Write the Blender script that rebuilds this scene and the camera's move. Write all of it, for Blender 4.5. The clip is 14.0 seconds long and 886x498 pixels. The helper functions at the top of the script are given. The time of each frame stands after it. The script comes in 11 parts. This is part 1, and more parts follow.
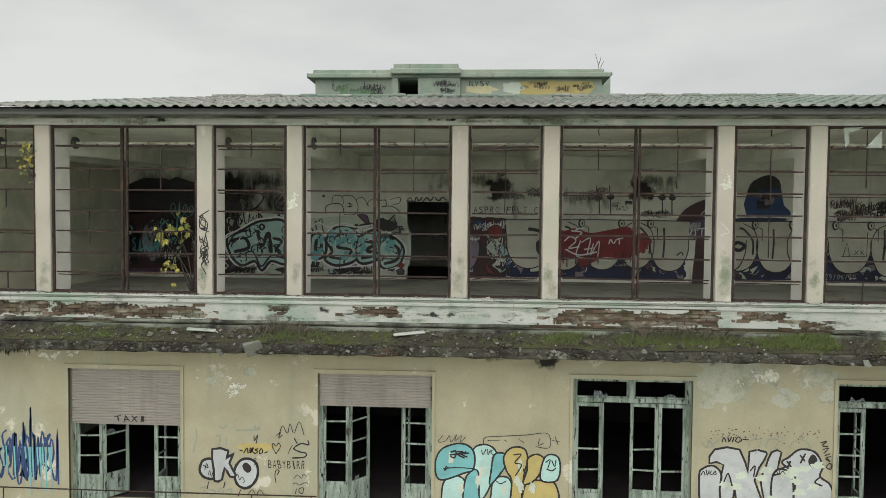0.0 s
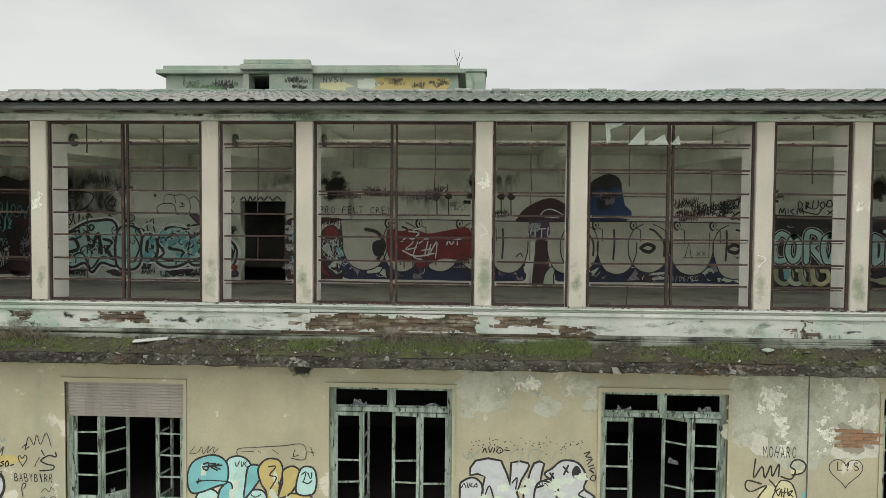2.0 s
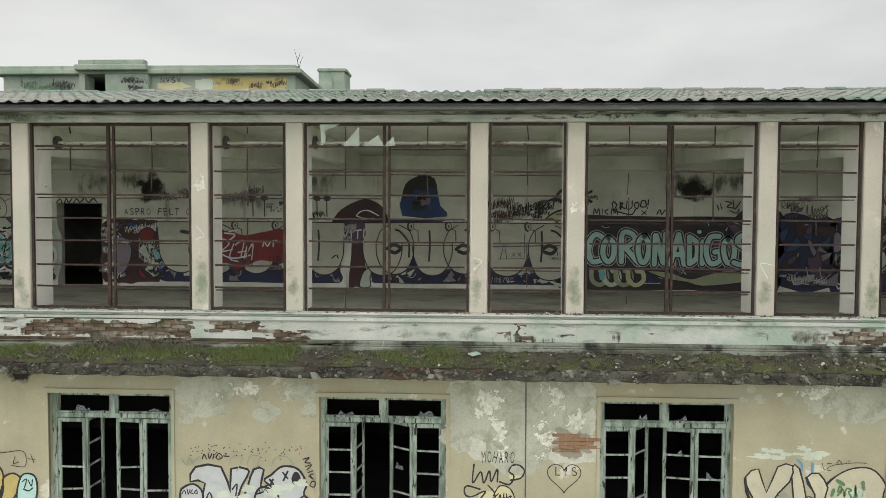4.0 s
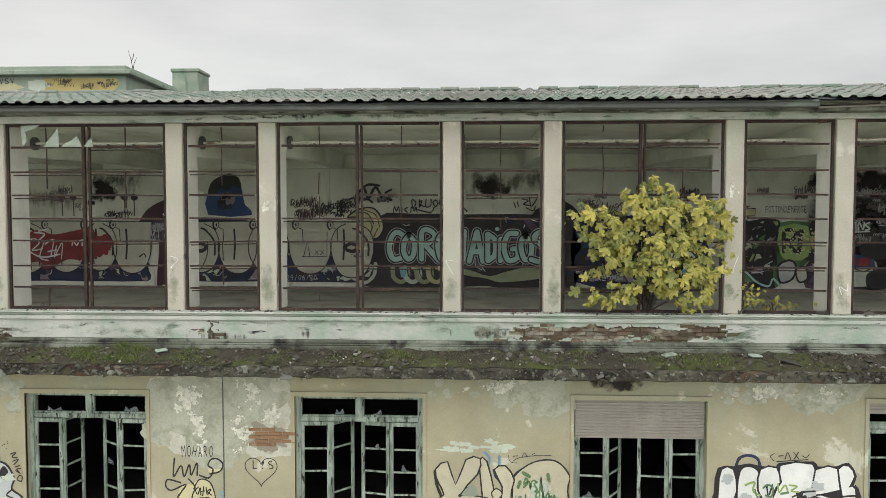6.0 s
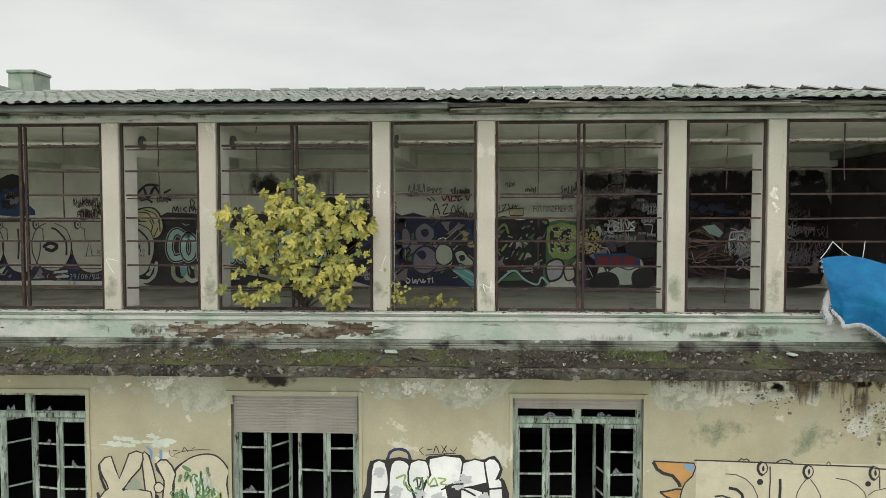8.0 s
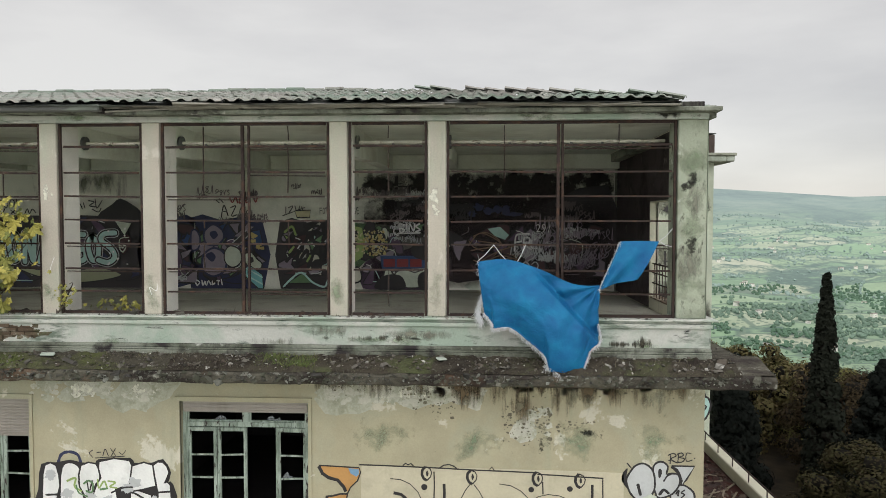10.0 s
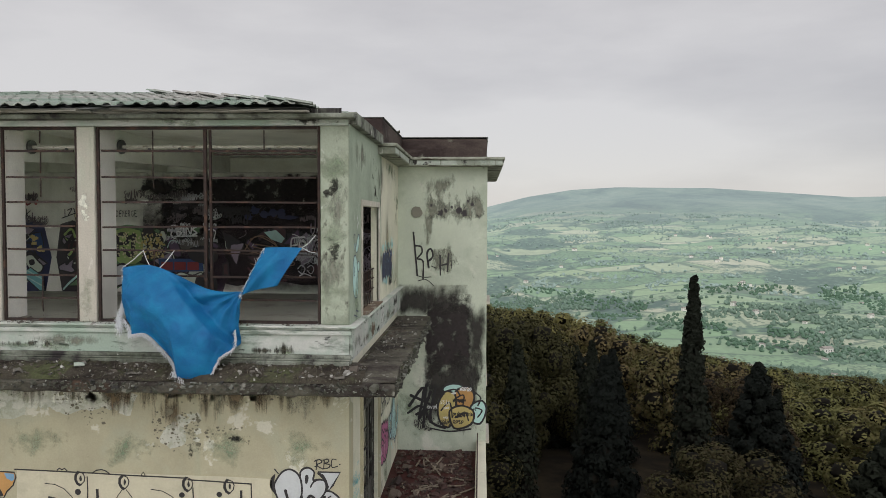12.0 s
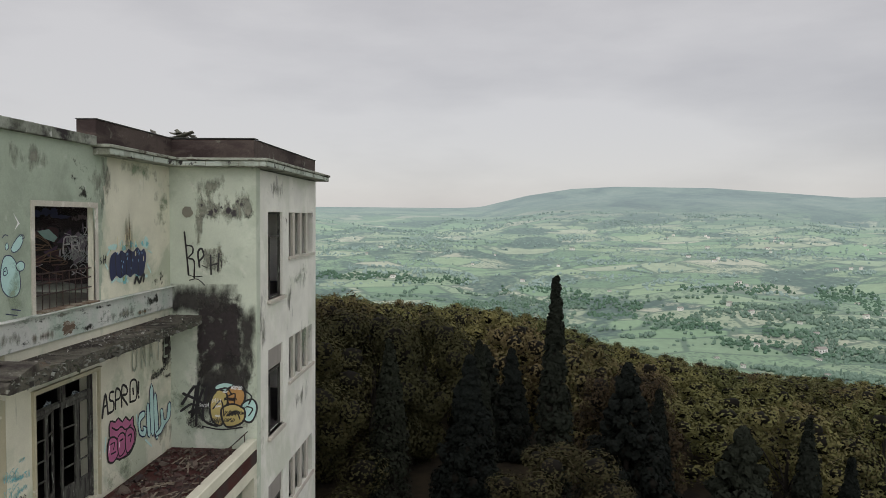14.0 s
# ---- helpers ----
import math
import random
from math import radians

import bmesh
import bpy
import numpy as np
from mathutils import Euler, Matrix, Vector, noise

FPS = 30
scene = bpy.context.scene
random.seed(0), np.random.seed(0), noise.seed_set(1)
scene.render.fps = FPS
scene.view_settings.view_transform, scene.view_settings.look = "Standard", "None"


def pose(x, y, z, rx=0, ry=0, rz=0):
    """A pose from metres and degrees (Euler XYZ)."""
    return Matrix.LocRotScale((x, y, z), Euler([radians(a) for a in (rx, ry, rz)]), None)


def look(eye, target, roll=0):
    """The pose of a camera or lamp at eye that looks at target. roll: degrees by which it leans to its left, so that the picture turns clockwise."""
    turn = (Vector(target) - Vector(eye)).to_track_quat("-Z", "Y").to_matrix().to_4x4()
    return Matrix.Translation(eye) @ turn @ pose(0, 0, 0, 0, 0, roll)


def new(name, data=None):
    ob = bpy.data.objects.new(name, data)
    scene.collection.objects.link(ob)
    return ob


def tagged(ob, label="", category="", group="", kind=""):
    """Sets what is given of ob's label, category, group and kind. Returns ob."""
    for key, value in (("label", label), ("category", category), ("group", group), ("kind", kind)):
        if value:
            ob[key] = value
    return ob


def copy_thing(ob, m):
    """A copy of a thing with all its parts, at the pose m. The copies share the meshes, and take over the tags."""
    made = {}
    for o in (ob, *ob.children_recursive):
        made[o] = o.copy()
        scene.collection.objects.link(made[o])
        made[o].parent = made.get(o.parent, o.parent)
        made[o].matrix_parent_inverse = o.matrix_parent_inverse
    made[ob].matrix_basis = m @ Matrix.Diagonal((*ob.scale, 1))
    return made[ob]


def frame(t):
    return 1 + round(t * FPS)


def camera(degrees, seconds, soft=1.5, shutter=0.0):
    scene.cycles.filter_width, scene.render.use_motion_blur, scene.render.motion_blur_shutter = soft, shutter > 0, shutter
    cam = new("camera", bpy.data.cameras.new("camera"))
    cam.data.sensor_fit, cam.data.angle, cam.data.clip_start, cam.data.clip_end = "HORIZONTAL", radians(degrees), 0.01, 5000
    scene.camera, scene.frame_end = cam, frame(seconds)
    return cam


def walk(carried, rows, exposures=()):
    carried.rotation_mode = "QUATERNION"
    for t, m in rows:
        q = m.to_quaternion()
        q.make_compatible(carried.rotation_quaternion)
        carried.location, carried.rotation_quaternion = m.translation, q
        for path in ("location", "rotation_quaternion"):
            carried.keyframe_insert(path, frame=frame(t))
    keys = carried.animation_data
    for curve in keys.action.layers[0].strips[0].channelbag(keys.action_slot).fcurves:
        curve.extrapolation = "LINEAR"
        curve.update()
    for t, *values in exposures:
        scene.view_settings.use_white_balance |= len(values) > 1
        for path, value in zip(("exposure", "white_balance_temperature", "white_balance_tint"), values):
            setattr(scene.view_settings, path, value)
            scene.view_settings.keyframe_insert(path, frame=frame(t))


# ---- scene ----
cam = camera(65.5, 14.0, soft=0.8)
PATH = [
    (0, (0.532, -12.301, 12.335), (-2.223, 37.589, 10.481), 0.51),
    (0.5, (1.410, -12.102, 12.356), (-1.252, 37.793, 10.516), 0.51),
    (1, (2.407, -11.886, 12.370), (-0.140, 38.015, 10.539), 0.51),
    (1.5, (3.511, -11.687, 12.371), (1.087, 38.220, 10.537), 0.51),
    (2, (4.643, -11.508, 12.375), (2.330, 38.404, 10.536), 0.49),
    (2.5, (5.799, -11.366, 12.397), (3.577, 38.550, 10.554), 0.45),
    (3, (6.952, -11.260, 12.421), (4.791, 38.659, 10.570), 0.40),
    (3.2, (7.407, -11.215, 12.425), (5.264, 38.705, 10.569), 0.38),
    (5.3, (12.467, -11.105, 12.526), (10.151, 38.799, 10.482), 0.08),
    (5.5, (12.976, -11.109, 12.516), (10.669, 38.796, 10.457), 0.06),
    (6, (14.288, -11.125, 12.492), (12.017, 38.779, 10.400), 0.02),
    (6.5, (15.657, -11.179, 12.465), (13.449, 38.727, 10.347), -0.01),
    (7, (17.053, -11.220, 12.446), (14.921, 38.689, 10.313), -0.03),
    (7.5, (18.454, -11.184, 12.432), (16.393, 38.728, 10.293), -0.04),
    (8, (19.854, -11.146, 12.490), (17.838, 38.769, 10.368), -0.03),
    (8.2, (20.401, -11.129, 12.501), (18.393, 38.786, 10.383), -0.03),
    (10.3, (26.188, -10.768, 12.521), (23.506, 39.118, 10.480), 0.08),
    (10.5, (26.728, -10.727, 12.527), (24.035, 39.159, 10.477), 0.09),
    (11, (28.091, -10.623, 12.562), (25.388, 39.261, 10.490), 0.14),
    (11.5, (29.486, -10.551, 12.618), (26.786, 39.332, 10.525), 0.19),
    (12, (30.899, -10.537, 12.644), (28.206, 39.345, 10.521), 0.26),
    (12.5, (32.332, -10.525, 12.646), (29.645, 39.356, 10.486), 0.33),
    (13, (33.760, -10.489, 12.677), (31.076, 39.391, 10.491), 0.40),
    (13.5, (35.169, -10.439, 12.711), (32.482, 39.440, 10.505), 0.47),
    (14, (36.572, -10.372, 12.735), (33.881, 39.505, 10.506), 0.55),
]
walk(cam, [(t, look(eye, target, roll)) for t, eye, target, roll in PATH],
     exposures=[(0.0, -0.02, 6850, 7), (1.5, 0.02, 6850, 7), (3.2, 0.10, 6850, 8), (5.3, 0.11, 6850, 8), (8.2, 0.12, 6850, 8), (10.3, 0.0, 6800, 11), (11.0, -0.08, 6750, 12), (12.0, -0.18, 6700, 13), (14.0, -0.28, 6650, 13)])

# ---- world, sun ----
world = bpy.data.worlds.new("overcast_sky")
scene.world = world
world.use_nodes = True
wn, wl = world.node_tree.nodes, world.node_tree.links
wn.clear()
w_out = wn.new("ShaderNodeOutputWorld")
w_bg = wn.new("ShaderNodeBackground")
w_sky = wn.new("ShaderNodeTexSky")
w_sky.sky_type = "NISHITA"
w_sky.sun_disc = False
SUN_ELEVATION, SUN_TURN = 48.0, 183.0
w_sky.sun_elevation = radians(SUN_ELEVATION)
w_sky.sun_rotation = radians(SUN_TURN)
w_co = wn.new("ShaderNodeTexCoord")
w_map = wn.new("ShaderNodeMapping")
w_map.inputs["Scale"].default_value = (1.0, 1.0, 3.6)
w_map.inputs["Location"].default_value = (0.35, 0.1, 0.2)
w_noise = wn.new("ShaderNodeTexNoise")
w_noise.inputs["Scale"].default_value = 1.5
w_noise.inputs["Detail"].default_value = 7.0
w_noise.inputs["Roughness"].default_value = 0.52
w_ramp = wn.new("ShaderNodeValToRGB")
w_ramp.color_ramp.elements[0].position = 0.36
w_ramp.color_ramp.elements[0].color = (0.515, 0.513, 0.52, 1)
w_ramp.color_ramp.elements[1].position = 0.6
w_ramp.color_ramp.elements[1].color = (0.685, 0.685, 0.68, 1)
w_mix = wn.new("ShaderNodeMixRGB")
w_mix.inputs[0].default_value = 0.02
wl.new(w_co.outputs["Generated"], w_map.inputs[0])
wl.new(w_map.outputs[0], w_noise.inputs["Vector"])
wl.new(w_noise.outputs["Fac"], w_ramp.inputs[0])
wl.new(w_ramp.outputs[0], w_mix.inputs[1])
wl.new(w_sky.outputs[0], w_mix.inputs[2])
wl.new(w_mix.outputs[0], w_bg.inputs[0])
# an overcast sky is about three times as bright overhead as near the horizon
w_sep = wn.new("ShaderNodeSeparateXYZ")
w_rise = wn.new("ShaderNodeMapRange")
w_rise.interpolation_type = "SMOOTHSTEP"
w_rise.inputs[1].default_value, w_rise.inputs[2].default_value = 0.34, 0.95
w_rise.inputs[3].default_value, w_rise.inputs[4].default_value = 1.0, 1.6
wl.new(w_co.outputs["Generated"], w_sep.inputs[0])
wl.new(w_sep.outputs["Z"], w_rise.inputs[0])
# and brighter on the sun's side than opposite to it
w_side = wn.new("ShaderNodeMapRange")
w_side.interpolation_type = "SMOOTHSTEP"
w_side.inputs[1].default_value, w_side.inputs[2].default_value = 0.35, -0.75
w_side.inputs[3].default_value, w_side.inputs[4].default_value = 1.0, 2.1
wl.new(w_sep.outputs["Y"], w_side.inputs[0])
w_times = wn.new("ShaderNodeMath")
w_times.operation = "MULTIPLY"
wl.new(w_rise.outputs[0], w_times.inputs[0])
wl.new(w_side.outputs[0], w_times.inputs[1])
wl.new(w_times.outputs[0], w_bg.inputs[1])
wl.new(w_bg.outputs[0], w_out.inputs[0])

sun_data = bpy.data.lights.new("sun", "SUN")
sun_data.energy = 0.15
sun_data.angle = radians(60)
sun_data.color = (1.0, 0.97, 0.9)
sun = new("sun", sun_data)
_e, _a = radians(SUN_ELEVATION), radians(SUN_TURN)
sun.matrix_world = look((math.sin(_a) * 60, math.cos(_a) * 60, 80), (math.sin(_a) * 60 - math.sin(_a) * math.cos(_e), math.cos(_a) * 60 - math.cos(_a) * math.cos(_e), 80 - math.sin(_e)))


# ---- materials ----
def ramp_node(nt, stops):
    r = nt.nodes.new("ShaderNodeValToRGB")
    el = r.color_ramp.elements
    while len(el) < len(stops):
        el.new(0.5)
    for e, (p, c) in zip(el, stops):
        e.position, e.color = p, (*c, 1)
    return r


def noise_node(nt, vec, scale, detail=6.0, rough=0.6, dist=0.0, stretch=None):
    n = nt.nodes.new("ShaderNodeTexNoise")
    n.inputs["Scale"].default_value = scale
    n.inputs["Detail"].default_value = detail
    n.inputs["Roughness"].default_value = rough
    n.inputs["Distortion"].default_value = dist
    if stretch:
        m = nt.nodes.new("ShaderNodeMapping")
        m.inputs["Scale"].default_value = stretch
        nt.links.new(vec, m.inputs[0])
        vec = m.outputs[0]
    nt.links.new(vec, n.inputs["Vector"])
    return n.outputs["Fac"]


def mix_node(nt, fac, a, b, mode="MIX"):
    m = nt.nodes.new("ShaderNodeMixRGB")
    m.blend_type = mode
    for sock, v in zip(m.inputs, (fac, a, b)):
        if isinstance(v, (int, float)):
            sock.default_value = v
        elif isinstance(v, tuple):
            sock.default_value = (*v, 1)
        else:
            nt.links.new(v, sock)
    return m.outputs[0]


def base_material(name):
    m = bpy.data.materials.new(name)
    m.use_nodes = True
    nt = m.node_tree
    b = nt.nodes["Principled BSDF"]
    geo = nt.nodes.new("ShaderNodeNewGeometry")
    return m, nt, b, geo.outputs["Position"]


def bump_to(nt, b, height, strength, dist=0.01):
    bp = nt.nodes.new("ShaderNodeBump")
    bp.inputs["Strength"].default_value = strength
    bp.inputs["Distance"].default_value = dist
    nt.links.new(height, bp.inputs["Height"])
    nt.links.new(bp.outputs[0], b.inputs["Normal"])


def weathered(name, base, layers, rough=0.85, grain=60.0, grain_amt=0.25, bump=0.3, metal=0.0, vary=0.0, bump_dist=0.01):
    """A worn surface: base colour with layers of (colour, scale, low, high, stretch) stains laid over it."""
    m, nt, b, pos = base_material(name)
    col = None
    tone = noise_node(nt, pos, 1.1, 5, 0.55)
    r = ramp_node(nt, [(0.3, tuple(c * 0.86 for c in base)), (0.7, tuple(min(1, c * 1.08) for c in base))])
    nt.links.new(tone, r.inputs[0])
    col = r.outputs[0]
    for k, (colour, scale, low, high, stretch) in enumerate(layers):
        n = noise_node(nt, pos, scale, 8, 0.65, 0.3, stretch)
        f = ramp_node(nt, [(low, (0, 0, 0)), (high, (1, 1, 1))])
        nt.links.new(n, f.inputs[0])
        col = mix_node(nt, f.outputs[0], col, colour)
    g = noise_node(nt, pos, grain, 4, 0.7)
    gr = ramp_node(nt, [(0.25, (1 - grain_amt,) * 3), (0.75, (1.0, 1.0, 1.0))])
    nt.links.new(g, gr.inputs[0])
    col = mix_node(nt, 1.0, col, gr.outputs[0], "MULTIPLY")
    if vary:
        oi = nt.nodes.new("ShaderNodeObjectInfo")
        vr = ramp_node(nt, [(0.0, (1 - vary,) * 3), (1.0, (1 + vary,) * 3)])
        nt.links.new(oi.outputs["Random"], vr.inputs[0])
        col = mix_node(nt, 1.0, col, vr.outputs[0], "MULTIPLY")
    nt.links.new(col, b.inputs["Base Color"])
    b.inputs["Roughness"].default_value = rough
    b.inputs["Specular IOR Level"].default_value = 0.5 if rough < 0.62 else 0.12
    b.inputs["Metallic"].default_value = metal
    if bump:
        bump_to(nt, b, noise_node(nt, pos, grain * 0.5, 6, 0.7), bump, bump_dist)
    return m


def plain(name, colour, rough=0.7, metal=0.0, grain=25.0, amt=0.3):
    return weathered(name, colour, [], rough, grain, amt, 0.15, metal)


V_STREAK = (2.2, 2.2, 0.22)
M_YELLOW = weathered("ochre_plaster", (0.445, 0.412, 0.292), [
    ((0.40, 0.40, 0.30), 0.55, 0.5, 0.66, None),
    ((0.62, 0.60, 0.50), 1.1, 0.60, 0.63, None),
    ((0.36, 0.37, 0.27), 0.9, 0.56, 0.74, V_STREAK),
    ((0.20, 0.20, 0.14), 2.6, 0.68, 0.78, V_STREAK)], grain=45, grain_amt=0.16, bump=0.15)
M_WHITE = weathered("mouldy_white_plaster", (0.56, 0.57, 0.53), [
    ((0.36, 0.44, 0.37), 0.9, 0.46, 0.62, None),
    ((0.16, 0.20, 0.16), 2.2, 0.56, 0.68, (0.6, 1, 2.2)),
    ((0.04, 0.045, 0.04), 5.0, 0.62, 0.70, (0.5, 1, 2.0)),
    ((0.06, 0.07, 0.06), 3.0, 0.66, 0.8, V_STREAK)], grain=40, grain_amt=0.2, bump=0.25)
M_PILLAR = weathered("pillar_plaster", (0.55, 0.51, 0.44), [
    ((0.50, 0.51, 0.42), 1.1, 0.48, 0.66, (1, 1, 0.5)),
    ((0.66, 0.63, 0.56), 2.4, 0.60, 0.66, (1, 1, 0.6)),
    ((0.36, 0.38, 0.30), 2.2, 0.64, 0.76, (3, 3, 0.5)),
    ((0.16, 0.16, 0.13), 7.0, 0.68, 0.74, (1, 1, 0.6))], grain=40, grain_amt=0.28, bump=0.35)
M_REVEAL = weathered("white_reveal_paint", (0.86, 0.84, 0.78), [((0.66, 0.67, 0.58), 1.6, 0.58, 0.72, (1, 1, 0.4)), ((0.2, 0.18, 0.15), 6.0, 0.68, 0.74, None)], grain=40, grain_amt=0.15, bump=0.2)
M_MINT = weathered("pale_mint_plaster", (0.55, 0.60, 0.49), [
    ((0.42, 0.47, 0.37), 0.7, 0.5, 0.62, None),
    ((0.66, 0.67, 0.58), 0.9, 0.6, 0.68, None),
    ((0.22, 0.24, 0.19), 5.0, 0.64, 0.74, None)], grain=40, grain_amt=0.18, bump=0.25)
M_CORNER = weathered("green_grey_corner_plaster", (0.40, 0.44, 0.35), [
    ((0.26, 0.29, 0.22), 1.4, 0.48, 0.62, None), ((0.09, 0.09, 0.07), 4.5, 0.58, 0.66, (1, 1, 0.6)), ((0.56, 0.58, 0.5), 3.0, 0.62, 0.68, None)], grain=40, grain_amt=0.25, bump=0.3)
M_CORNICE = weathered("blackened_cornice", (0.38, 0.40, 0.33), [
    ((0.22, 0.23, 0.18), 1.6, 0.46, 0.6, None), ((0.08, 0.07, 0.055), 3.0, 0.54, 0.64, (0.6, 0.6, 2.0)), ((0.5, 0.51, 0.45), 4.0, 0.62, 0.68, None)], grain=40, grain_amt=0.3, bump=0.5, bump_dist=0.02)
M_SIDE = weathered("pale_side_plaster", (0.64, 0.625, 0.50), [
    ((0.44, 0.47, 0.36), 0.5, 0.52, 0.6, None),
    ((0.26, 0.27, 0.21), 1.4, 0.64, 0.76, V_STREAK),
    ((0.74, 0.72, 0.64), 0.9, 0.62, 0.7, None)], grain=40, grain_amt=0.15, bump=0.2)
M_WINGWHITE = weathered("white_wing_plaster", (0.75, 0.745, 0.67), [
    ((0.62, 0.64, 0.54), 0.6, 0.5, 0.62, None), ((0.40, 0.42, 0.34), 1.6, 0.66, 0.76, V_STREAK), ((0.2, 0.19, 0.16), 6.0, 0.68, 0.74, None)], grain=40, grain_amt=0.15, bump=0.2)
M_INNER = weathered("room_plaster", (0.79, 0.79, 0.71), [
    ((0.55, 0.56, 0.48), 0.6, 0.52, 0.68, None),
    ((0.20, 0.16, 0.17), 1.1, 0.62, 0.74, V_STREAK)], grain=30, grain_amt=0.15, bump=0.2)
M_CEIL = weathered("stained_ceiling", (0.84, 0.87, 0.77), [
    ((0.60, 0.60, 0.50), 0.6, 0.5, 0.68, None)], grain=25, grain_amt=0.12, bump=0.15)
# Near-black colour carries the shade of the rooms behind the windows.
M_DARKROOM = weathered("shaded_room_plaster", (0.05, 0.044, 0.045), [((0.025, 0.022, 0.024), 0.8, 0.5, 0.7, None)], grain=25)
M_BLACKWALL = weathered("smoke_blackened_plaster", (0.085, 0.07, 0.072), [((0.04, 0.03, 0.032), 1.2, 0.48, 0.64, None), ((0.2, 0.18, 0.17), 2.4, 0.6, 0.72, None)], grain=30, grain_amt=0.2)
M_RUST = weathered("rusted_steel", (0.056, 0.041, 0.037), [
    ((0.115, 0.068, 0.05), 6.0, 0.52, 0.66, None),
    ((0.035, 0.024, 0.026), 4.0, 0.56, 0.7, None)], rough=0.8, grain=120, grain_amt=0.4, bump=0.4)
M_WOOD = weathered("flaking_painted_wood", (0.40, 0.48, 0.42), [
    ((0.19, 0.24, 0.20), 3.0, 0.44, 0.58, (3, 3, 0.5)),
    ((0.05, 0.045, 0.04), 6.0, 0.56, 0.62, (3, 3, 0.6))], grain=90, grain_amt=0.3, bump=0.35)
M_DARKWOOD = weathered("dark_and_shaded_wood", (0.10, 0.10, 0.085), [((0.04, 0.035, 0.035), 4.0, 0.46, 0.6, (3, 3, 0.5)), ((0.26, 0.28, 0.24), 6.0, 0.6, 0.66, (3, 3, 0.6))], grain=90, grain_amt=0.3, bump=0.35)
M_SHUTTER = weathered("faded_shutter_slats", (0.31, 0.285, 0.255), [((0.22, 0.20, 0.175), 1.2, 0.52, 0.7, V_STREAK)], rough=0.6, grain=60, grain_amt=0.12, bump=0.05)
M_TILE = weathered("lichened_roof_tile", (0.38, 0.37, 0.345), [
    ((0.25, 0.315, 0.265), 0.35, 0.42, 0.6, None),
    ((0.55, 0.54, 0.50), 2.5, 0.58, 0.7, None),
    ((0.16, 0.14, 0.13), 3.5, 0.6, 0.72, None)], grain=30, grain_amt=0.35, bump=0.4, vary=0.1)
M_GUTTER = weathered("dark_corroded_gutter", (0.10, 0.105, 0.10), [
    ((0.17, 0.20, 0.17), 1.0, 0.54, 0.66, (1, 1, 3)),
    ((0.045, 0.04, 0.04), 2.0, 0.56, 0.66, (0.5, 1, 3)),
    ((0.30, 0.31, 0.28), 2.6, 0.66, 0.72, (0.5, 1, 3))], rough=0.6, grain=50, metal=0.0)
M_CONC = weathered("mouldy_concrete", (0.30, 0.32, 0.27), [
    ((0.13, 0.14, 0.11), 1.2, 0.42, 0.56, None),
    ((0.045, 0.04, 0.04), 2.4, 0.5, 0.62, None),
    ((0.52, 0.53, 0.49), 4.0, 0.64, 0.7, None)], grain=35, grain_amt=0.35, bump=0.5, bump_dist=0.02)
M_LEDGE = weathered("blackened_ledge_concrete", (0.135, 0.128, 0.102), [
    ((0.045, 0.038, 0.034), 1.6, 0.44, 0.58, (0.6, 1, 1)), ((0.30, 0.30, 0.26), 3.4, 0.60, 0.66, None),
    ((0.14, 0.085, 0.055), 0.8, 0.58, 0.68, None)], grain=35, grain_amt=0.4, bump=0.6, bump_dist=0.02)
M_BROWNSOIL = weathered("dry_brown_soil", (0.078, 0.068, 0.052), [((0.032, 0.026, 0.022), 2.0, 0.48, 0.62, None), ((0.10, 0.112, 0.055), 1.0, 0.52, 0.64, None), ((0.2, 0.19, 0.16), 6.0, 0.64, 0.7, None)], grain=40, grain_amt=0.5, bump=0.8, bump_dist=0.03)
M_DARKCONC = weathered("blackened_concrete", (0.17, 0.17, 0.135), [((0.075, 0.065, 0.055), 1.4, 0.46, 0.62, (0.6, 0.6, 1.6)), ((0.27, 0.29, 0.23), 2.4, 0.58, 0.68, None)], grain=35, grain_amt=0.35, bump=0.5)
M_SOIL = weathered("mossy_rubble_soil", (0.085, 0.078, 0.06), [
    ((0.10, 0.115, 0.045), 1.1, 0.46, 0.6, None),
    ((0.24, 0.23, 0.20), 6.0, 0.62, 0.68, None),
    ((0.03, 0.026, 0.024), 3.0, 0.56, 0.7, None)], grain=40, grain_amt=0.5, bump=0.8, bump_dist=0.03)
M_FLOOR = weathered("dusty_floor", (0.46, 0.46, 0.40), [((0.28, 0.27, 0.24), 1.0, 0.5, 0.66, None)], grain=30, grain_amt=0.3)
M_REDFLOOR = weathered("red_terrace_tile", (0.08, 0.032, 0.027), [((0.07, 0.05, 0.045), 1.4, 0.48, 0.62, None)], grain=30, grain_amt=0.35)
M_BRICK = weathered("old_brick", (0.17, 0.125, 0.09), [
    ((0.34, 0.31, 0.25), 3.2, 0.5, 0.6, (1, 1, 2.5)),
    ((0.10, 0.11, 0.06), 1.6, 0.54, 0.66, None),
    ((0.07, 0.06, 0.05), 2.0, 0.56, 0.7, None)], grain=60, grain_amt=0.4, bump=0.5, vary=0.3)
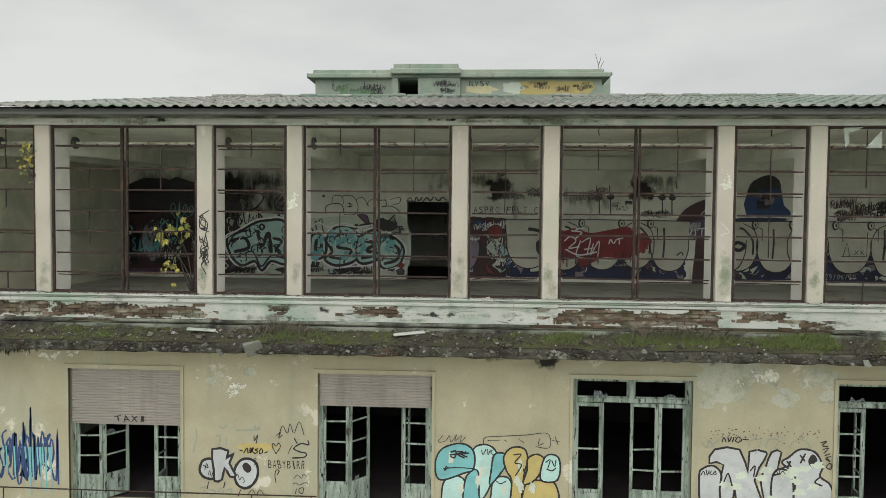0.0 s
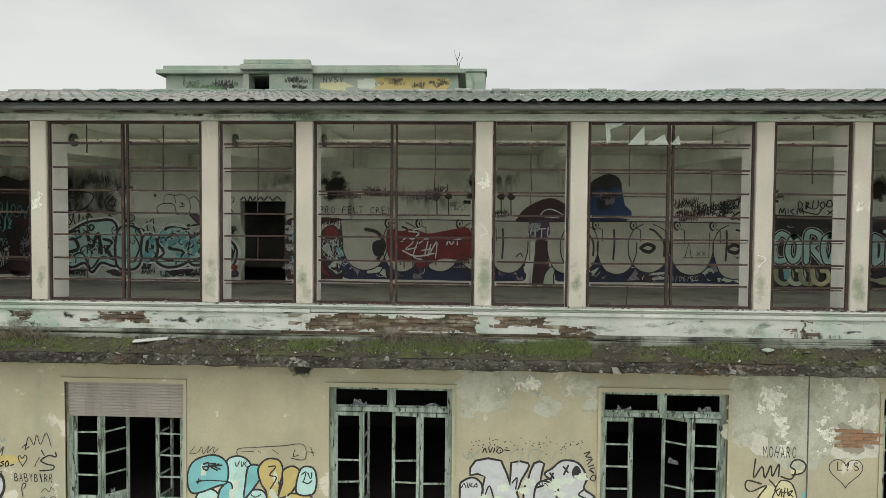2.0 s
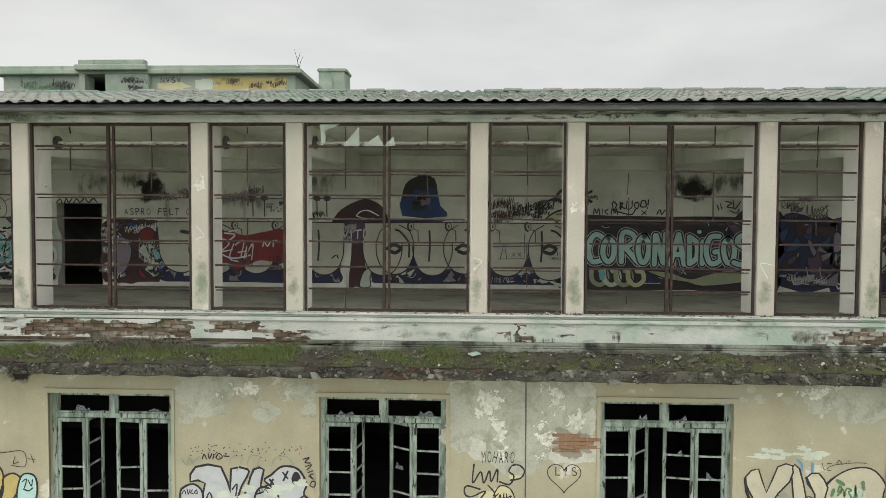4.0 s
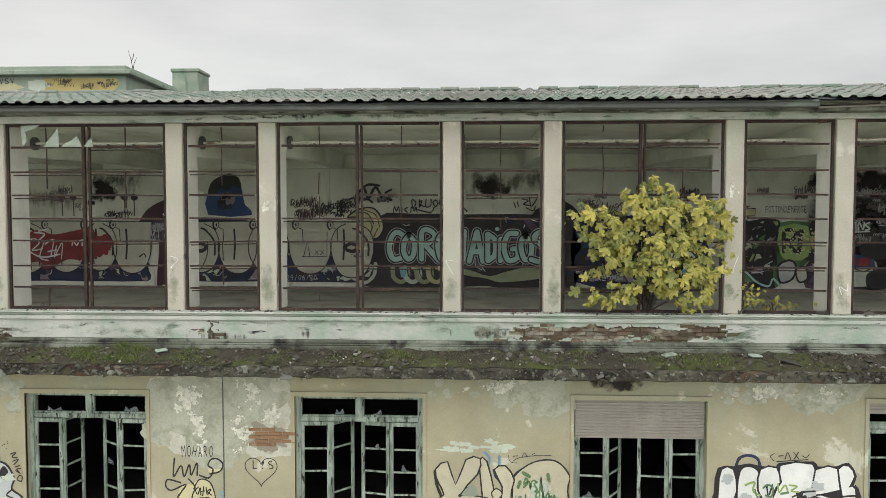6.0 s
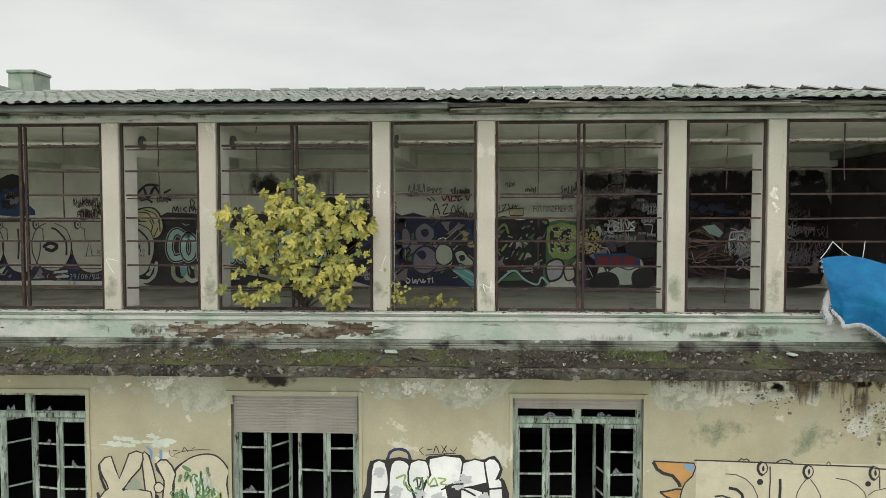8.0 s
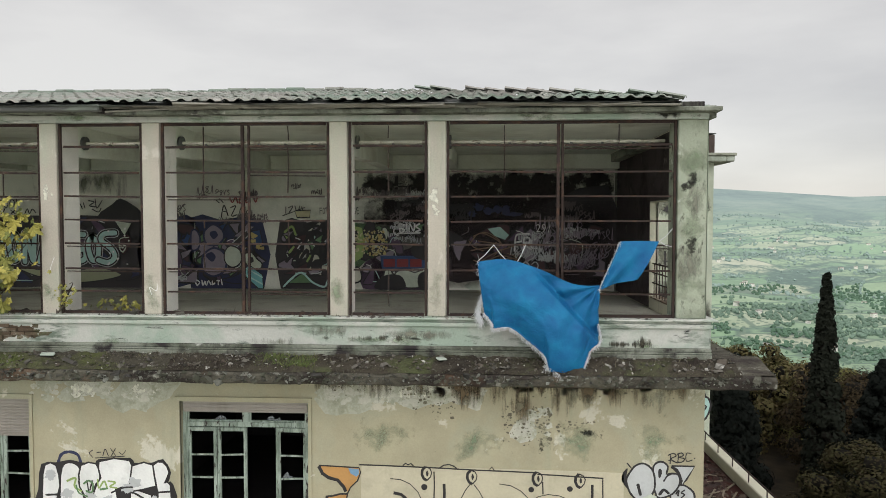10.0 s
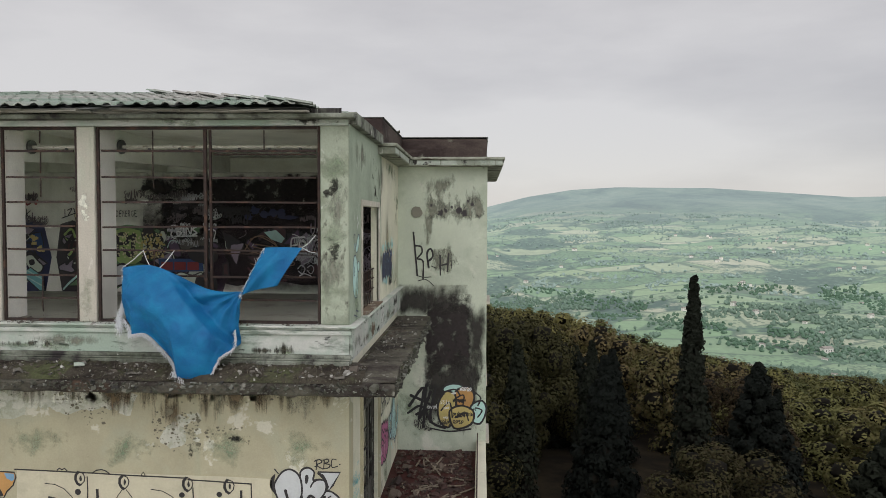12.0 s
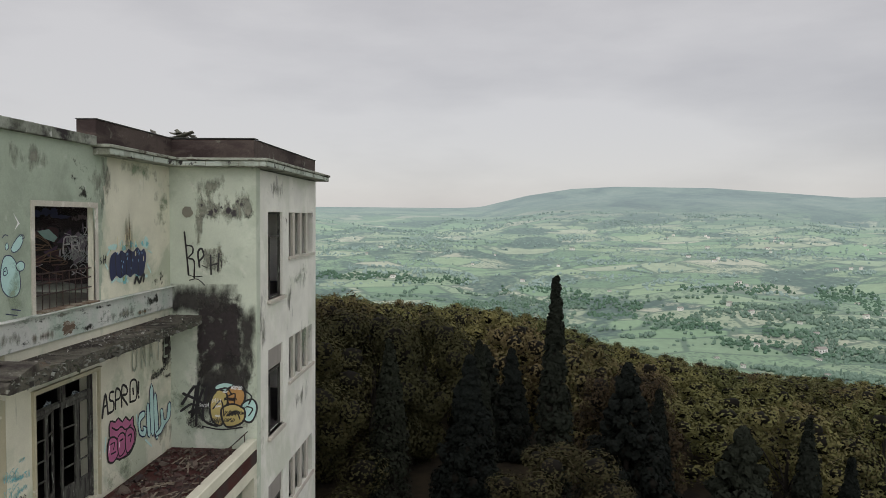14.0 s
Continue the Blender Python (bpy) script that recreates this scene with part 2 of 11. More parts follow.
def ground_material():
    """Leaf litter under the woods; pale gravel before the building, unseen, added to bounce light into the gallery."""
    m, nt, b, pos = base_material("bounce_yard_and_woodland_ground")
    r = ramp_node(nt, [(0.4, (0.012, 0.010, 0.008)), (0.62, (0.026, 0.021, 0.013))])
    nt.links.new(noise_node(nt, pos, 0.6, 8, 0.65), r.inputs[0])
    g = ramp_node(nt, [(0.35, (0.40, 0.39, 0.32)), (0.65, (0.54, 0.52, 0.45))])
    nt.links.new(noise_node(nt, pos, 0.5, 8, 0.65), g.inputs[0])
    sep = nt.nodes.new("ShaderNodeSeparateXYZ")
    nt.links.new(pos, sep.inputs[0])
    y = nt.nodes.new("ShaderNodeMapRange")
    y.inputs[1].default_value, y.inputs[2].default_value = 4.0, 0.0
    nt.links.new(sep.outputs["Y"], y.inputs[0])
    nt.links.new(mix_node(nt, y.outputs[0], r.outputs[0], g.outputs[0]), b.inputs["Base Color"])
    b.inputs["Roughness"].default_value = 0.95
    b.inputs["Specular IOR Level"].default_value = 0.05
    return m


M_GROUND = ground_material()


# ---- building helpers ----
def box(bm, x0, x1, y0, y1, z0, z1):
    v = [bm.verts.new((x, y, z)) for z in (z0, z1) for y in (y0, y1) for x in (x0, x1)]
    for f in ((0, 2, 3, 1), (4, 5, 7, 6), (0, 1, 5, 4), (2, 6, 7, 3), (0, 4, 6, 2), (1, 3, 7, 5)):
        bm.faces.new([v[i] for i in f])
    return v


def part(name, bm, material, parent=None, label="", bevel=0.0, smooth=False):
    """Links a bmesh as one mesh object under a thing or a part."""
    if bevel:
        bmesh.ops.bevel(bm, geom=list(bm.edges), offset=bevel, segments=1, affect="EDGES")
    me = bpy.data.meshes.new(name)
    bm.to_mesh(me)
    bm.free()
    for m in material if isinstance(material, (list, tuple)) else [material]:
        me.materials.append(m)
    if smooth:
        for p in me.polygons:
            p.use_smooth = True
    ob = new(name, me)
    ob.parent = parent
    if label:
        tagged(ob, label)
    return ob


def shared(name, me, parent=None, m=None):
    """An object of its own on shared mesh data."""
    ob = new(name, me)
    ob.parent = parent
    if m is not None:
        ob.matrix_basis = m
    return ob


def mesh_of(name, bm, material):
    me = bpy.data.meshes.new(name)
    bm.to_mesh(me)
    bm.free()
    for m in material if isinstance(material, (list, tuple)) else [material]:
        me.materials.append(m)
    return me


def thing(name, at, label, category, group="", kind=""):
    ob = new(name)
    ob.location = at
    ob.empty_display_size = 0.2
    return tagged(ob, label, category, group, kind)


def boxes(name, items, material, parent=None, label="", bevel=0.0):
    bm = bmesh.new()
    for b in items:
        box(bm, *b)
    return part(name, bm, material, parent, label, bevel)


def pierced(bm, us, vs, holes, depth0, depth1, place):
    """A slab with rectangular openings cut through it; place(u, v, d) gives a corner in space."""
    us = sorted({*us, *(h[0] for h in holes), *(h[1] for h in holes)})
    vs = sorted({*vs, *(h[2] for h in holes), *(h[3] for h in holes)})
    solid = lambda i, j: 0 <= i < len(us) - 1 and 0 <= j < len(vs) - 1 and not any(
        h[0] - 1e-6 <= us[i] and us[i + 1] <= h[1] + 1e-6 and h[2] - 1e-6 <= vs[j] and vs[j + 1] <= h[3] + 1e-6 for h in holes)
    cache = {}

    def vert(i, j, d):
        if (i, j, d) not in cache:
            cache[i, j, d] = bm.verts.new(place(us[i], vs[j], (depth0, depth1)[d]))
        return cache[i, j, d]
    for i in range(len(us) - 1):
        for j in range(len(vs) - 1):
            if not solid(i, j):
                continue
            bm.faces.new([vert(i, j, 0), vert(i + 1, j, 0), vert(i + 1, j + 1, 0), vert(i, j + 1, 0)])
            bm.faces.new([vert(i, j, 1), vert(i, j + 1, 1), vert(i + 1, j + 1, 1), vert(i + 1, j, 1)])
            for di, dj, a, b in ((-1, 0, (0, 1), (0, 0)), (1, 0, (1, 0), (1, 1)), (0, -1, (0, 0), (1, 0)), (0, 1, (1, 1), (0, 1))):
                if not solid(i + di, j + dj):
                    p, q = (i + a[0], j + a[1]), (i + b[0], j + b[1])
                    bm.faces.new([vert(*p, 1), vert(*q, 1), vert(*q, 0), vert(*p, 0)])
    bmesh.ops.recalc_face_normals(bm, faces=bm.faces)


def wall_along_x(name, x0, x1, y0, y1, z0, z1, holes, material, label, parent=None):
    bm = bmesh.new()
    pierced(bm, (x0, x1), (z0, z1), holes, y0, y1, lambda u, v, d: (u, d, v))
    return tagged(part(name, bm, material, parent), label, "wall", "", "structure")


def wall_along_y(name, y0, y1, x0, x1, z0, z1, holes, material, label, parent=None):
    bm = bmesh.new()
    pierced(bm, (y0, y1), (z0, z1), holes, x0, x1, lambda u, v, d: (d, u, v))
    return tagged(part(name, bm, material, parent), label, "wall", "", "structure")


# ---- the plan ----
X_LEFT, X_RIGHT = -9.25, 28.88          # the long facade
Y_BACK = 6.3                            # back wall of gallery and rooms
X_WING, Y_WING, Y_END = 31.065, 6.316, 12.42
Z_SILL, Z_LINTEL, Z_GALLERY, Z_ROOM = 11.0, 14.08, 10.8, 7.06
PILLARS = [-9.22, -7.70, -4.65, -2.99, 0.0, 1.62, 4.64, 6.21, 9.22, 10.77, 13.78, 15.40, 18.26, 19.96, 23.0, 24.56]
PILLAR_W, PILLAR_D = 0.285, 0.62
WINDOWS = [(-7.14, -4.89), (-2.46, -0.26), (2.14, 4.35), (6.71, 8.91), (11.28, 13.51), (15.84, 18.08), (20.48, 22.70)]
Z_HEAD = 9.66


# ---- soft stains: thin films whose damp or dirt thins out towards the rim ----
def stain_material(name, colour, scale=3.0, low=0.2, high=0.5, stretch=None, most=1.0, contrast=1.9):
    m, nt, b, pos = base_material(name)
    edge = nt.nodes.new("ShaderNodeAttribute")
    edge.attribute_name = "heart"
    n = noise_node(nt, pos, scale, 9, 0.66, 0.12, stretch)
    wide = nt.nodes.new("ShaderNodeMath")
    wide.operation = "MULTIPLY_ADD"
    nt.links.new(n, wide.inputs[0])
    wide.inputs[1].default_value, wide.inputs[2].default_value = contrast, 0.5 - contrast / 2
    add = nt.nodes.new("ShaderNodeMath")
    add.operation = "MULTIPLY_ADD"
    nt.links.new(edge.outputs["Fac"], add.inputs[0])
    add.inputs[1].default_value = 0.5
    nt.links.new(wide.outputs[0], add.inputs[2])
    fm = nt.nodes.new("ShaderNodeMapRange")
    fm.inputs[1].default_value, fm.inputs[2].default_value, fm.inputs[4].default_value = low + 0.5, high + 0.5, most
    nt.links.new(add.outputs[0], fm.inputs[0])
    b.inputs["Roughness"].default_value = 0.9
    b.inputs["Specular IOR Level"].default_value = 0.08
    tone = ramp_node(nt, [(0.35, tuple(c * 0.7 for c in colour)), (0.65, tuple(min(1, c * 1.25) for c in colour))])
    nt.links.new(noise_node(nt, pos, scale * 4, 6, 0.7), tone.inputs[0])
    nt.links.new(tone.outputs[0], b.inputs["Base Color"])
    clear = nt.nodes.new("ShaderNodeBsdfTransparent")
    mix = nt.nodes.new("ShaderNodeMixShader")
    nt.links.new(fm.outputs[0], mix.inputs[0])
    nt.links.new(clear.outputs[0], mix.inputs[1])
    nt.links.new(b.outputs[0], mix.inputs[2])
    nt.links.new(mix.outputs[0], nt.nodes["Material Output"].inputs["Surface"])
    return m


S_DARK = stain_material("black_mould", (0.035, 0.035, 0.03), 5.0, 0.36, 0.56, None, 0.9)
S_DAMP = stain_material("dark_damp", (0.045, 0.04, 0.038), 3.4, 0.08, 0.26, None, 0.93, 1.2)
S_SOOT = stain_material("washed_soot", (0.042, 0.036, 0.036), 3.0, 0.02, 0.34, None, 0.94, 2.1)
S_WASH = stain_material("washed_damp", (0.05, 0.047, 0.043), 2.6, -0.04, 0.42, (1.4, 1.4, 0.6), 0.9, 1.5)
S_GREEN = stain_material("green_algae", (0.26, 0.32, 0.22), 2.8, 0.2, 0.6, None, 0.6)
S_BROWN = stain_material("brown_damp_bloom", (0.17, 0.13, 0.085), 2.5, 0.2, 0.6, V_STREAK, 0.8)
S_GREY = stain_material("grey_dirt", (0.23, 0.235, 0.19), 2.6, 0.22, 0.62, (1.6, 1.6, 0.6), 0.8)
S_PALE = stain_material("pale_flaking", (0.60, 0.60, 0.52), 4.0, 0.34, 0.38)
S_RUN = stain_material("dark_runs", (0.07, 0.065, 0.05), 3.2, 0.3, 0.56, (3.5, 3.5, 0.3), 0.85)


def soft_stain(name, u, v, ru, rv, material, label, place, rings=4, n=28):
    pts, faces, heart = [place(u, v)], [], [1.0]
    for r in range(1, rings + 1):
        for k in range(n):
            a = 2 * math.pi * k / n
            q = r / rings
            pts.append(place(u + ru * q * math.cos(a), v + rv * q * math.sin(a)))
            heart.append(1.0 - q)
    for k in range(n):
        faces.append((0, 1 + k, 1 + (k + 1) % n))
        for r in range(rings - 1):
            a, b = 1 + r * n + k, 1 + r * n + (k + 1) % n
            faces.append((a, a + n, b + n, b))
    me = bpy.data.meshes.new(name)
    me.from_pydata(pts, [], faces)
    at = me.attributes.new("heart", "FLOAT", "POINT")
    at.data.foreach_set("value", heart)
    me.materials.append(material)
    return tagged(new(name, me), label, "stain", "", "structure")


def soft_rect(name, u0, u1, v0, v1, fades, material, label, place, n=16):
    """A stain with straight sides; fades: how far it thins out at its left, right, lower and upper side."""
    pts, faces, heart = [], [], []
    for i in range(n + 1):
        for j in range(n + 1):
            u, v = u0 + (u1 - u0) * i / n, v0 + (v1 - v0) * j / n
            pts.append(place(u, v))
            heart.append(max(0.0, min(1.0, (u - u0) / fades[0], (u1 - u) / fades[1], (v - v0) / fades[2], (v1 - v) / fades[3])))
    for i in range(n):
        for j in range(n):
            a = i * (n + 1) + j
            faces.append((a, a + n + 1, a + n + 2, a + 1))
    me = bpy.data.meshes.new(name)
    me.from_pydata(pts, [], faces)
    at = me.attributes.new("heart", "FLOAT", "POINT")
    at.data.foreach_set("value", heart)
    me.materials.append(material)
    return tagged(new(name, me), label, "stain", "", "structure")


# ---- large structure ----
holes = [(a + 0.06, b - 0.06, Z_ROOM, Z_HEAD - 0.06) for a, b in WINDOWS]
wall_along_x("wall_south", X_LEFT, X_RIGHT, -0.03, 0.32, 0.0, 10.5, holes, M_YELLOW, "stained ochre plaster facade wall with sprayed letters")
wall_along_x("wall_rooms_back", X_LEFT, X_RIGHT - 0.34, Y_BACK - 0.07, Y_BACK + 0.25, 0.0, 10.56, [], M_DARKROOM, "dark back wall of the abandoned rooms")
wall_along_x("wall_back", X_LEFT, X_RIGHT - 0.2, Y_BACK - 0.07, Y_BACK + 0.25, 10.562, 14.3, [(-1.48, -0.29, Z_GALLERY, 12.92)], M_INNER, "dim back wall of the gallery covered in sprayed murals")
wall_along_x("wall_behind", X_LEFT, 31.0, 12.2, 12.42, 0.0, 14.3, [], M_INNER, "plain rear wall closing the building")
wall_along_y("wall_west", -0.03, 12.2, X_LEFT - 0.3, X_LEFT, 0.0, 14.3, [], M_SIDE, "plain end wall of the building")
side_holes = [(1.1, 2.98, 11.0, 12.88), (1.06, 2.96, Z_ROOM, 9.58)]
wall_along_y("wall_east", 0.324, Y_WING + 0.12, X_RIGHT - 0.34, X_RIGHT, 0.0, 10.55, side_holes[1:], M_SIDE, "pale plaster end wall with sprayed drawings")
wall_along_y("gallery_end_wall", 0.334, Y_WING - 0.002, X_RIGHT - 0.14, X_RIGHT, 10.552, 14.12, side_holes[:1], M_SIDE, "thin pale plaster end wall of the gallery with an opening")
wall_along_x("wing_front_wall", X_RIGHT - 0.15, X_WING, Y_WING, Y_WING + 0.3, 0.0, 14.12, [], M_MINT, "pale mint plaster wing wall with a black damp stain")
wing_holes = []
for k in range(4):
    z = 12.86 - 3.63 * k
    wing_holes.append((7.25, 8.56, z - 2.3, z))
    wing_holes.append((9.2, 12.0, z - 1.28, z))
wing_holes = [h for h in wing_holes if h[2] > 0.2]
wall_along_y("wing_side_wall", Y_WING + 0.3, Y_END, X_WING - 0.14, X_WING, 0.0, 13.9, wing_holes, M_WINGWHITE, "white plaster wing wall with tall windows and slotted openings")
for k, (x, z) in enumerate(((X_RIGHT + 0.01, 10.6), (X_RIGHT + 0.01, 7.0), (X_RIGHT + 0.01, 3.4))):
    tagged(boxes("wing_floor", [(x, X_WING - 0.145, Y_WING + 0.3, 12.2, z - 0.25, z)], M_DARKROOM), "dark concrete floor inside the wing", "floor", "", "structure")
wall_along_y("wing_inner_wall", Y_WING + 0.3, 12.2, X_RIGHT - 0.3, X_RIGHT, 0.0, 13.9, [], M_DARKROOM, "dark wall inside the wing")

tagged(boxes("end_wall_lining", [(X_RIGHT - 0.152, X_RIGHT - 0.142, 0.64, 1.08, 10.81, 14.1), (X_RIGHT - 0.152, X_RIGHT - 0.142, 3.0, Y_BACK - 0.08, 10.81, 14.1), (X_RIGHT - 0.152, X_RIGHT - 0.142, 1.08, 3.0, 12.9, 14.1)], M_BLACKWALL), "smoke-blackened plaster inside the end of the gallery", "plaster", "", "structure")

# floors and ceilings
tagged(boxes("floor_gallery", [(X_LEFT, X_RIGHT - 0.156, 0.3, Y_BACK - 0.07, 10.55, Z_GALLERY)], M_FLOOR), "dusty concrete gallery floor", "floor", "", "structure")
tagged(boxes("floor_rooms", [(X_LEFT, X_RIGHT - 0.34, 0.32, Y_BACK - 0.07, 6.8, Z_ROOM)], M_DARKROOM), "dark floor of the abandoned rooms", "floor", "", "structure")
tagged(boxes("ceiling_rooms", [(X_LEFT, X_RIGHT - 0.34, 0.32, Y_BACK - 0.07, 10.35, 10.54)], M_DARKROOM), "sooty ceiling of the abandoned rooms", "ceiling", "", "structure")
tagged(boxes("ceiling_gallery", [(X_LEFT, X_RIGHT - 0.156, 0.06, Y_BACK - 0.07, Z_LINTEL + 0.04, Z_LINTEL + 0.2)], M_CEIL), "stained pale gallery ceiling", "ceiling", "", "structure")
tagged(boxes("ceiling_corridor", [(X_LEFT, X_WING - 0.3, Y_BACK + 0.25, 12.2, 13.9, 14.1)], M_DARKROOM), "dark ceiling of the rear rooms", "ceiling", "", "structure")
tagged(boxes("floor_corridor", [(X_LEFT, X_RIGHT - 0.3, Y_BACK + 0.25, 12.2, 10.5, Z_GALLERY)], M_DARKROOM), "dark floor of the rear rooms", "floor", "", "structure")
tagged(boxes("ceiling_beam", [(X_LEFT, X_RIGHT - 0.156, Y_BACK - 0.35, Y_BACK - 0.075, 13.78, Z_LINTEL + 0.036)], M_CEIL), "pale beam along the back of the gallery ceiling", "beam", "", "structure")
tagged(boxes("lintel", [(X_LEFT, X_RIGHT - 0.01, -0.05, 0.30, Z_LINTEL, 14.29)], M_WHITE), "mouldy white lintel band above the gallery windows", "lintel", "", "structure")
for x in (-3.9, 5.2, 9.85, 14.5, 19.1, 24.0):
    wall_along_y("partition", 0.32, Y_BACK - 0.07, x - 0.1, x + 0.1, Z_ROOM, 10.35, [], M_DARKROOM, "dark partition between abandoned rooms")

# gallery pillars with the beams that run back from them
def pillar(x, w=PILLAR_W):
    p = thing("pillar", (x + w / 2, 0.31, Z_SILL), "pale mouldy plaster pillar between gallery windows", "pillar", "gallery pillars")
    bm = bmesh.new()
    box(bm, -w / 2, w / 2, -0.31, 0.31, 0.0, Z_LINTEL - Z_SILL)
    part("shaft", bm, M_PILLAR, p, "", 0.012)
    for s in (-1, 1):
        one_side = bmesh.new()
        box(one_side, *sorted((s * w / 2, s * (w / 2 + 0.004))), -0.24, 0.308, 0.004, Z_LINTEL - Z_SILL - 0.004)
        part("reveal", one_side, M_REVEAL, p, "whitewashed reveal")
    bm = bmesh.new()
    top, n = Z_LINTEL + 0.038 - Z_SILL, 10
    prof = [(0.312 + (Y_BACK - 0.38 - 0.62) * i / n, top - 0.36 - 0.17 * (1 - i / n) ** 2) for i in range(n + 1)]
    prof = [(0.312, top)] + prof + [(prof[-1][0], top)]
    rings = [[bm.verts.new((s * (w / 2 - 0.01), y, z)) for y, z in prof] for s in (-1, 1)]
    bm.faces.new(rings[0])
    bm.faces.new(rings[1][::-1])
    for i in range(len(prof)):
        j = (i + 1) % len(prof)
        bm.faces.new([rings[0][i], rings[1][i], rings[1][j], rings[0][j]])
    bmesh.ops.recalc_face_normals(bm, faces=bm.faces)
    part("ceiling_beam", bm, M_CEIL, p, "pale haunched ceiling beam")
    return p


for x in PILLARS:
    pillar(x)
corner = thing("corner_pillar", (28.65, 0.2, Z_SILL), "cracked green-grey plaster corner pillar", "pillar")
bm = bmesh.new()
box(bm, -0.22, 0.226, -0.2, 0.33, 0.0, 3.08)
part("shaft", bm, M_CORNER, corner, "", 0.012)

# parapet band, ledge slabs
tagged(boxes("parapet", [(X_LEFT, X_RIGHT + 0.02, -0.085, 0.3, 10.5, 10.97)], M_BRICK), "brick parapet core under flaking white plaster", "parapet", "", "structure")
tagged(boxes("parapet_cap", [(X_LEFT, X_RIGHT + 0.14, -0.19, 0.32, 10.972, 11.0)], M_WHITE, None, "", 0.008), "mouldy white coping of the parapet", "coping", "", "structure")


def ledge_mesh():
    bm = bmesh.new()
    rnd = random.Random(4)
    prof = [(0.0, 10.06), (-0.70, 10.06), (-0.73, 10.09), (-0.735, 10.2), (-0.70, 10.24), (-0.1, 10.40), (0.0, 10.42)]
    rows = []
    n = 420
    for i in range(n + 1):
        x = X_LEFT + (X_RIGHT + 0.8 - X_LEFT) * i / n
        rows.append([bm.verts.new((x, y + (0.03 * noise.noise((x * 2.3, k * 2.0, 0)) + 0.02 * noise.noise((x * 9, k, 3)) if y < -0.6 else 0),
                                   z + (0.025 * noise.noise((x * 3, k * 3.0, 5)) if y < -0.6 else 0))) for k, (y, z) in enumerate(prof)])
    for a, b in zip(rows, rows[1:]):
        for k in range(len(prof) - 1):
            bm.faces.new([a[k], a[k + 1], b[k + 1], b[k]])
    bm.faces.new(rows[0])
    bm.faces.new(rows[-1][::-1])
    bmesh.ops.recalc_face_normals(bm, faces=bm.faces)
    return bm


tagged(part("ledge", ledge_mesh(), M_LEDGE), "crumbling concrete ledge under the gallery with moss and rubble", "ledge", "", "structure")
bm = bmesh.new()
box(bm, X_RIGHT, X_RIGHT + 0.8, 0.004, Y_WING, 10.05, 10.27)
tagged(part("ledge_side", bm, M_LEDGE), "mossy concrete ledge along the end wall", "ledge", "", "structure")
tagged(boxes("parapet_side", [(X_RIGHT + 0.002, X_RIGHT + 0.06, -0.08, Y_WING, 10.46, 10.97), (X_RIGHT + 0.002, X_RIGHT + 0.14, 0.33, Y_WING, 10.972, 11.0)], M_WHITE, None, "", 0.008), "white plaster band along the end wall", "parapet", "", "structure")

# terrace beside the wing
tagged(boxes("terrace", [(X_RIGHT + 0.002, X_WING, 0.3, Y_WING - 0.002, 6.6, 6.92)], M_REDFLOOR), "red tiled terrace strewn with rubble", "terrace", "", "structure")
tagged(boxes("terrace_parapet", [(X_WING - 0.24, X_WING, 0.3, Y_WING - 0.004, 6.924, 7.2)], M_SIDE, None, "", 0.02), "pale low terrace parapet with flaking edge", "parapet", "", "structure")
wall_along_y("terrace_wall", 0.3, Y_WING - 0.004, X_WING - 0.3, X_WING - 0.004, 0.0, 6.596, [(2.4, 6.1, 3.9, 6.3), (2.4, 6.1, 0.4, 2.8)], M_SIDE, "pale outer wall of the loggias under the terrace")
tagged(boxes("loggia_wall", [(X_RIGHT + 0.004, X_WING - 0.31, 0.3, 0.6, 0.0, 6.596)], M_SIDE), "pale front wall of the loggia", "wall", "", "structure")

# wing cornice and parapet
def moulding(name, runs, material, label):
    for r in runs:
        bm = bmesh.new()
        box(bm, *r)
        tagged(part(name, bm, material, None, "", 0.01), label, "cornice", "", "structure")


moulding("cornice", [(X_RIGHT - 0.36, X_RIGHT + 0.34, 2.95, Y_WING - 0.34, 13.93, 14.07), (X_RIGHT - 0.36, X_WING + 0.36, Y_WING - 0.34, Y_END + 0.36, 13.93, 14.07),
                     (X_RIGHT - 0.36, X_RIGHT + 0.39, 2.9, Y_WING - 0.39, 14.074, 14.14), (X_RIGHT - 0.36, X_WING + 0.41, Y_WING - 0.39, Y_END + 0.41, 14.074, 14.14)], M_CORNICE, "mouldy projecting cornice of the flat-roofed wing")
M_BLOCK = weathered("pale_cornice_block", (0.50, 0.55, 0.48), [((0.30, 0.33, 0.27), 1.4, 0.5, 0.6, None), ((0.045, 0.04, 0.038), 2.2, 0.58, 0.62, None)], grain=40, grain_amt=0.25, bump=0.4)
M_BROWNCONC = weathered("brown_stained_concrete", (0.105, 0.082, 0.072), [((0.05, 0.036, 0.034), 1.1, 0.46, 0.6, (0.6, 0.6, 1.6)), ((0.22, 0.22, 0.18), 2.6, 0.6, 0.68, None)], grain=35, grain_amt=0.35, bump=0.5)
rnd = random.Random(12)
blocks = []
x = X_RIGHT + 0.36
while x < X_WING + 0.3:
    w = min(rnd.uniform(0.5, 0.95), X_WING + 0.37 - x)
    blocks.append((x, x + w - 0.02, Y_WING - 0.353, Y_WING - 0.343, 13.945 + rnd.uniform(0, 0.012), 14.062))
    x += w
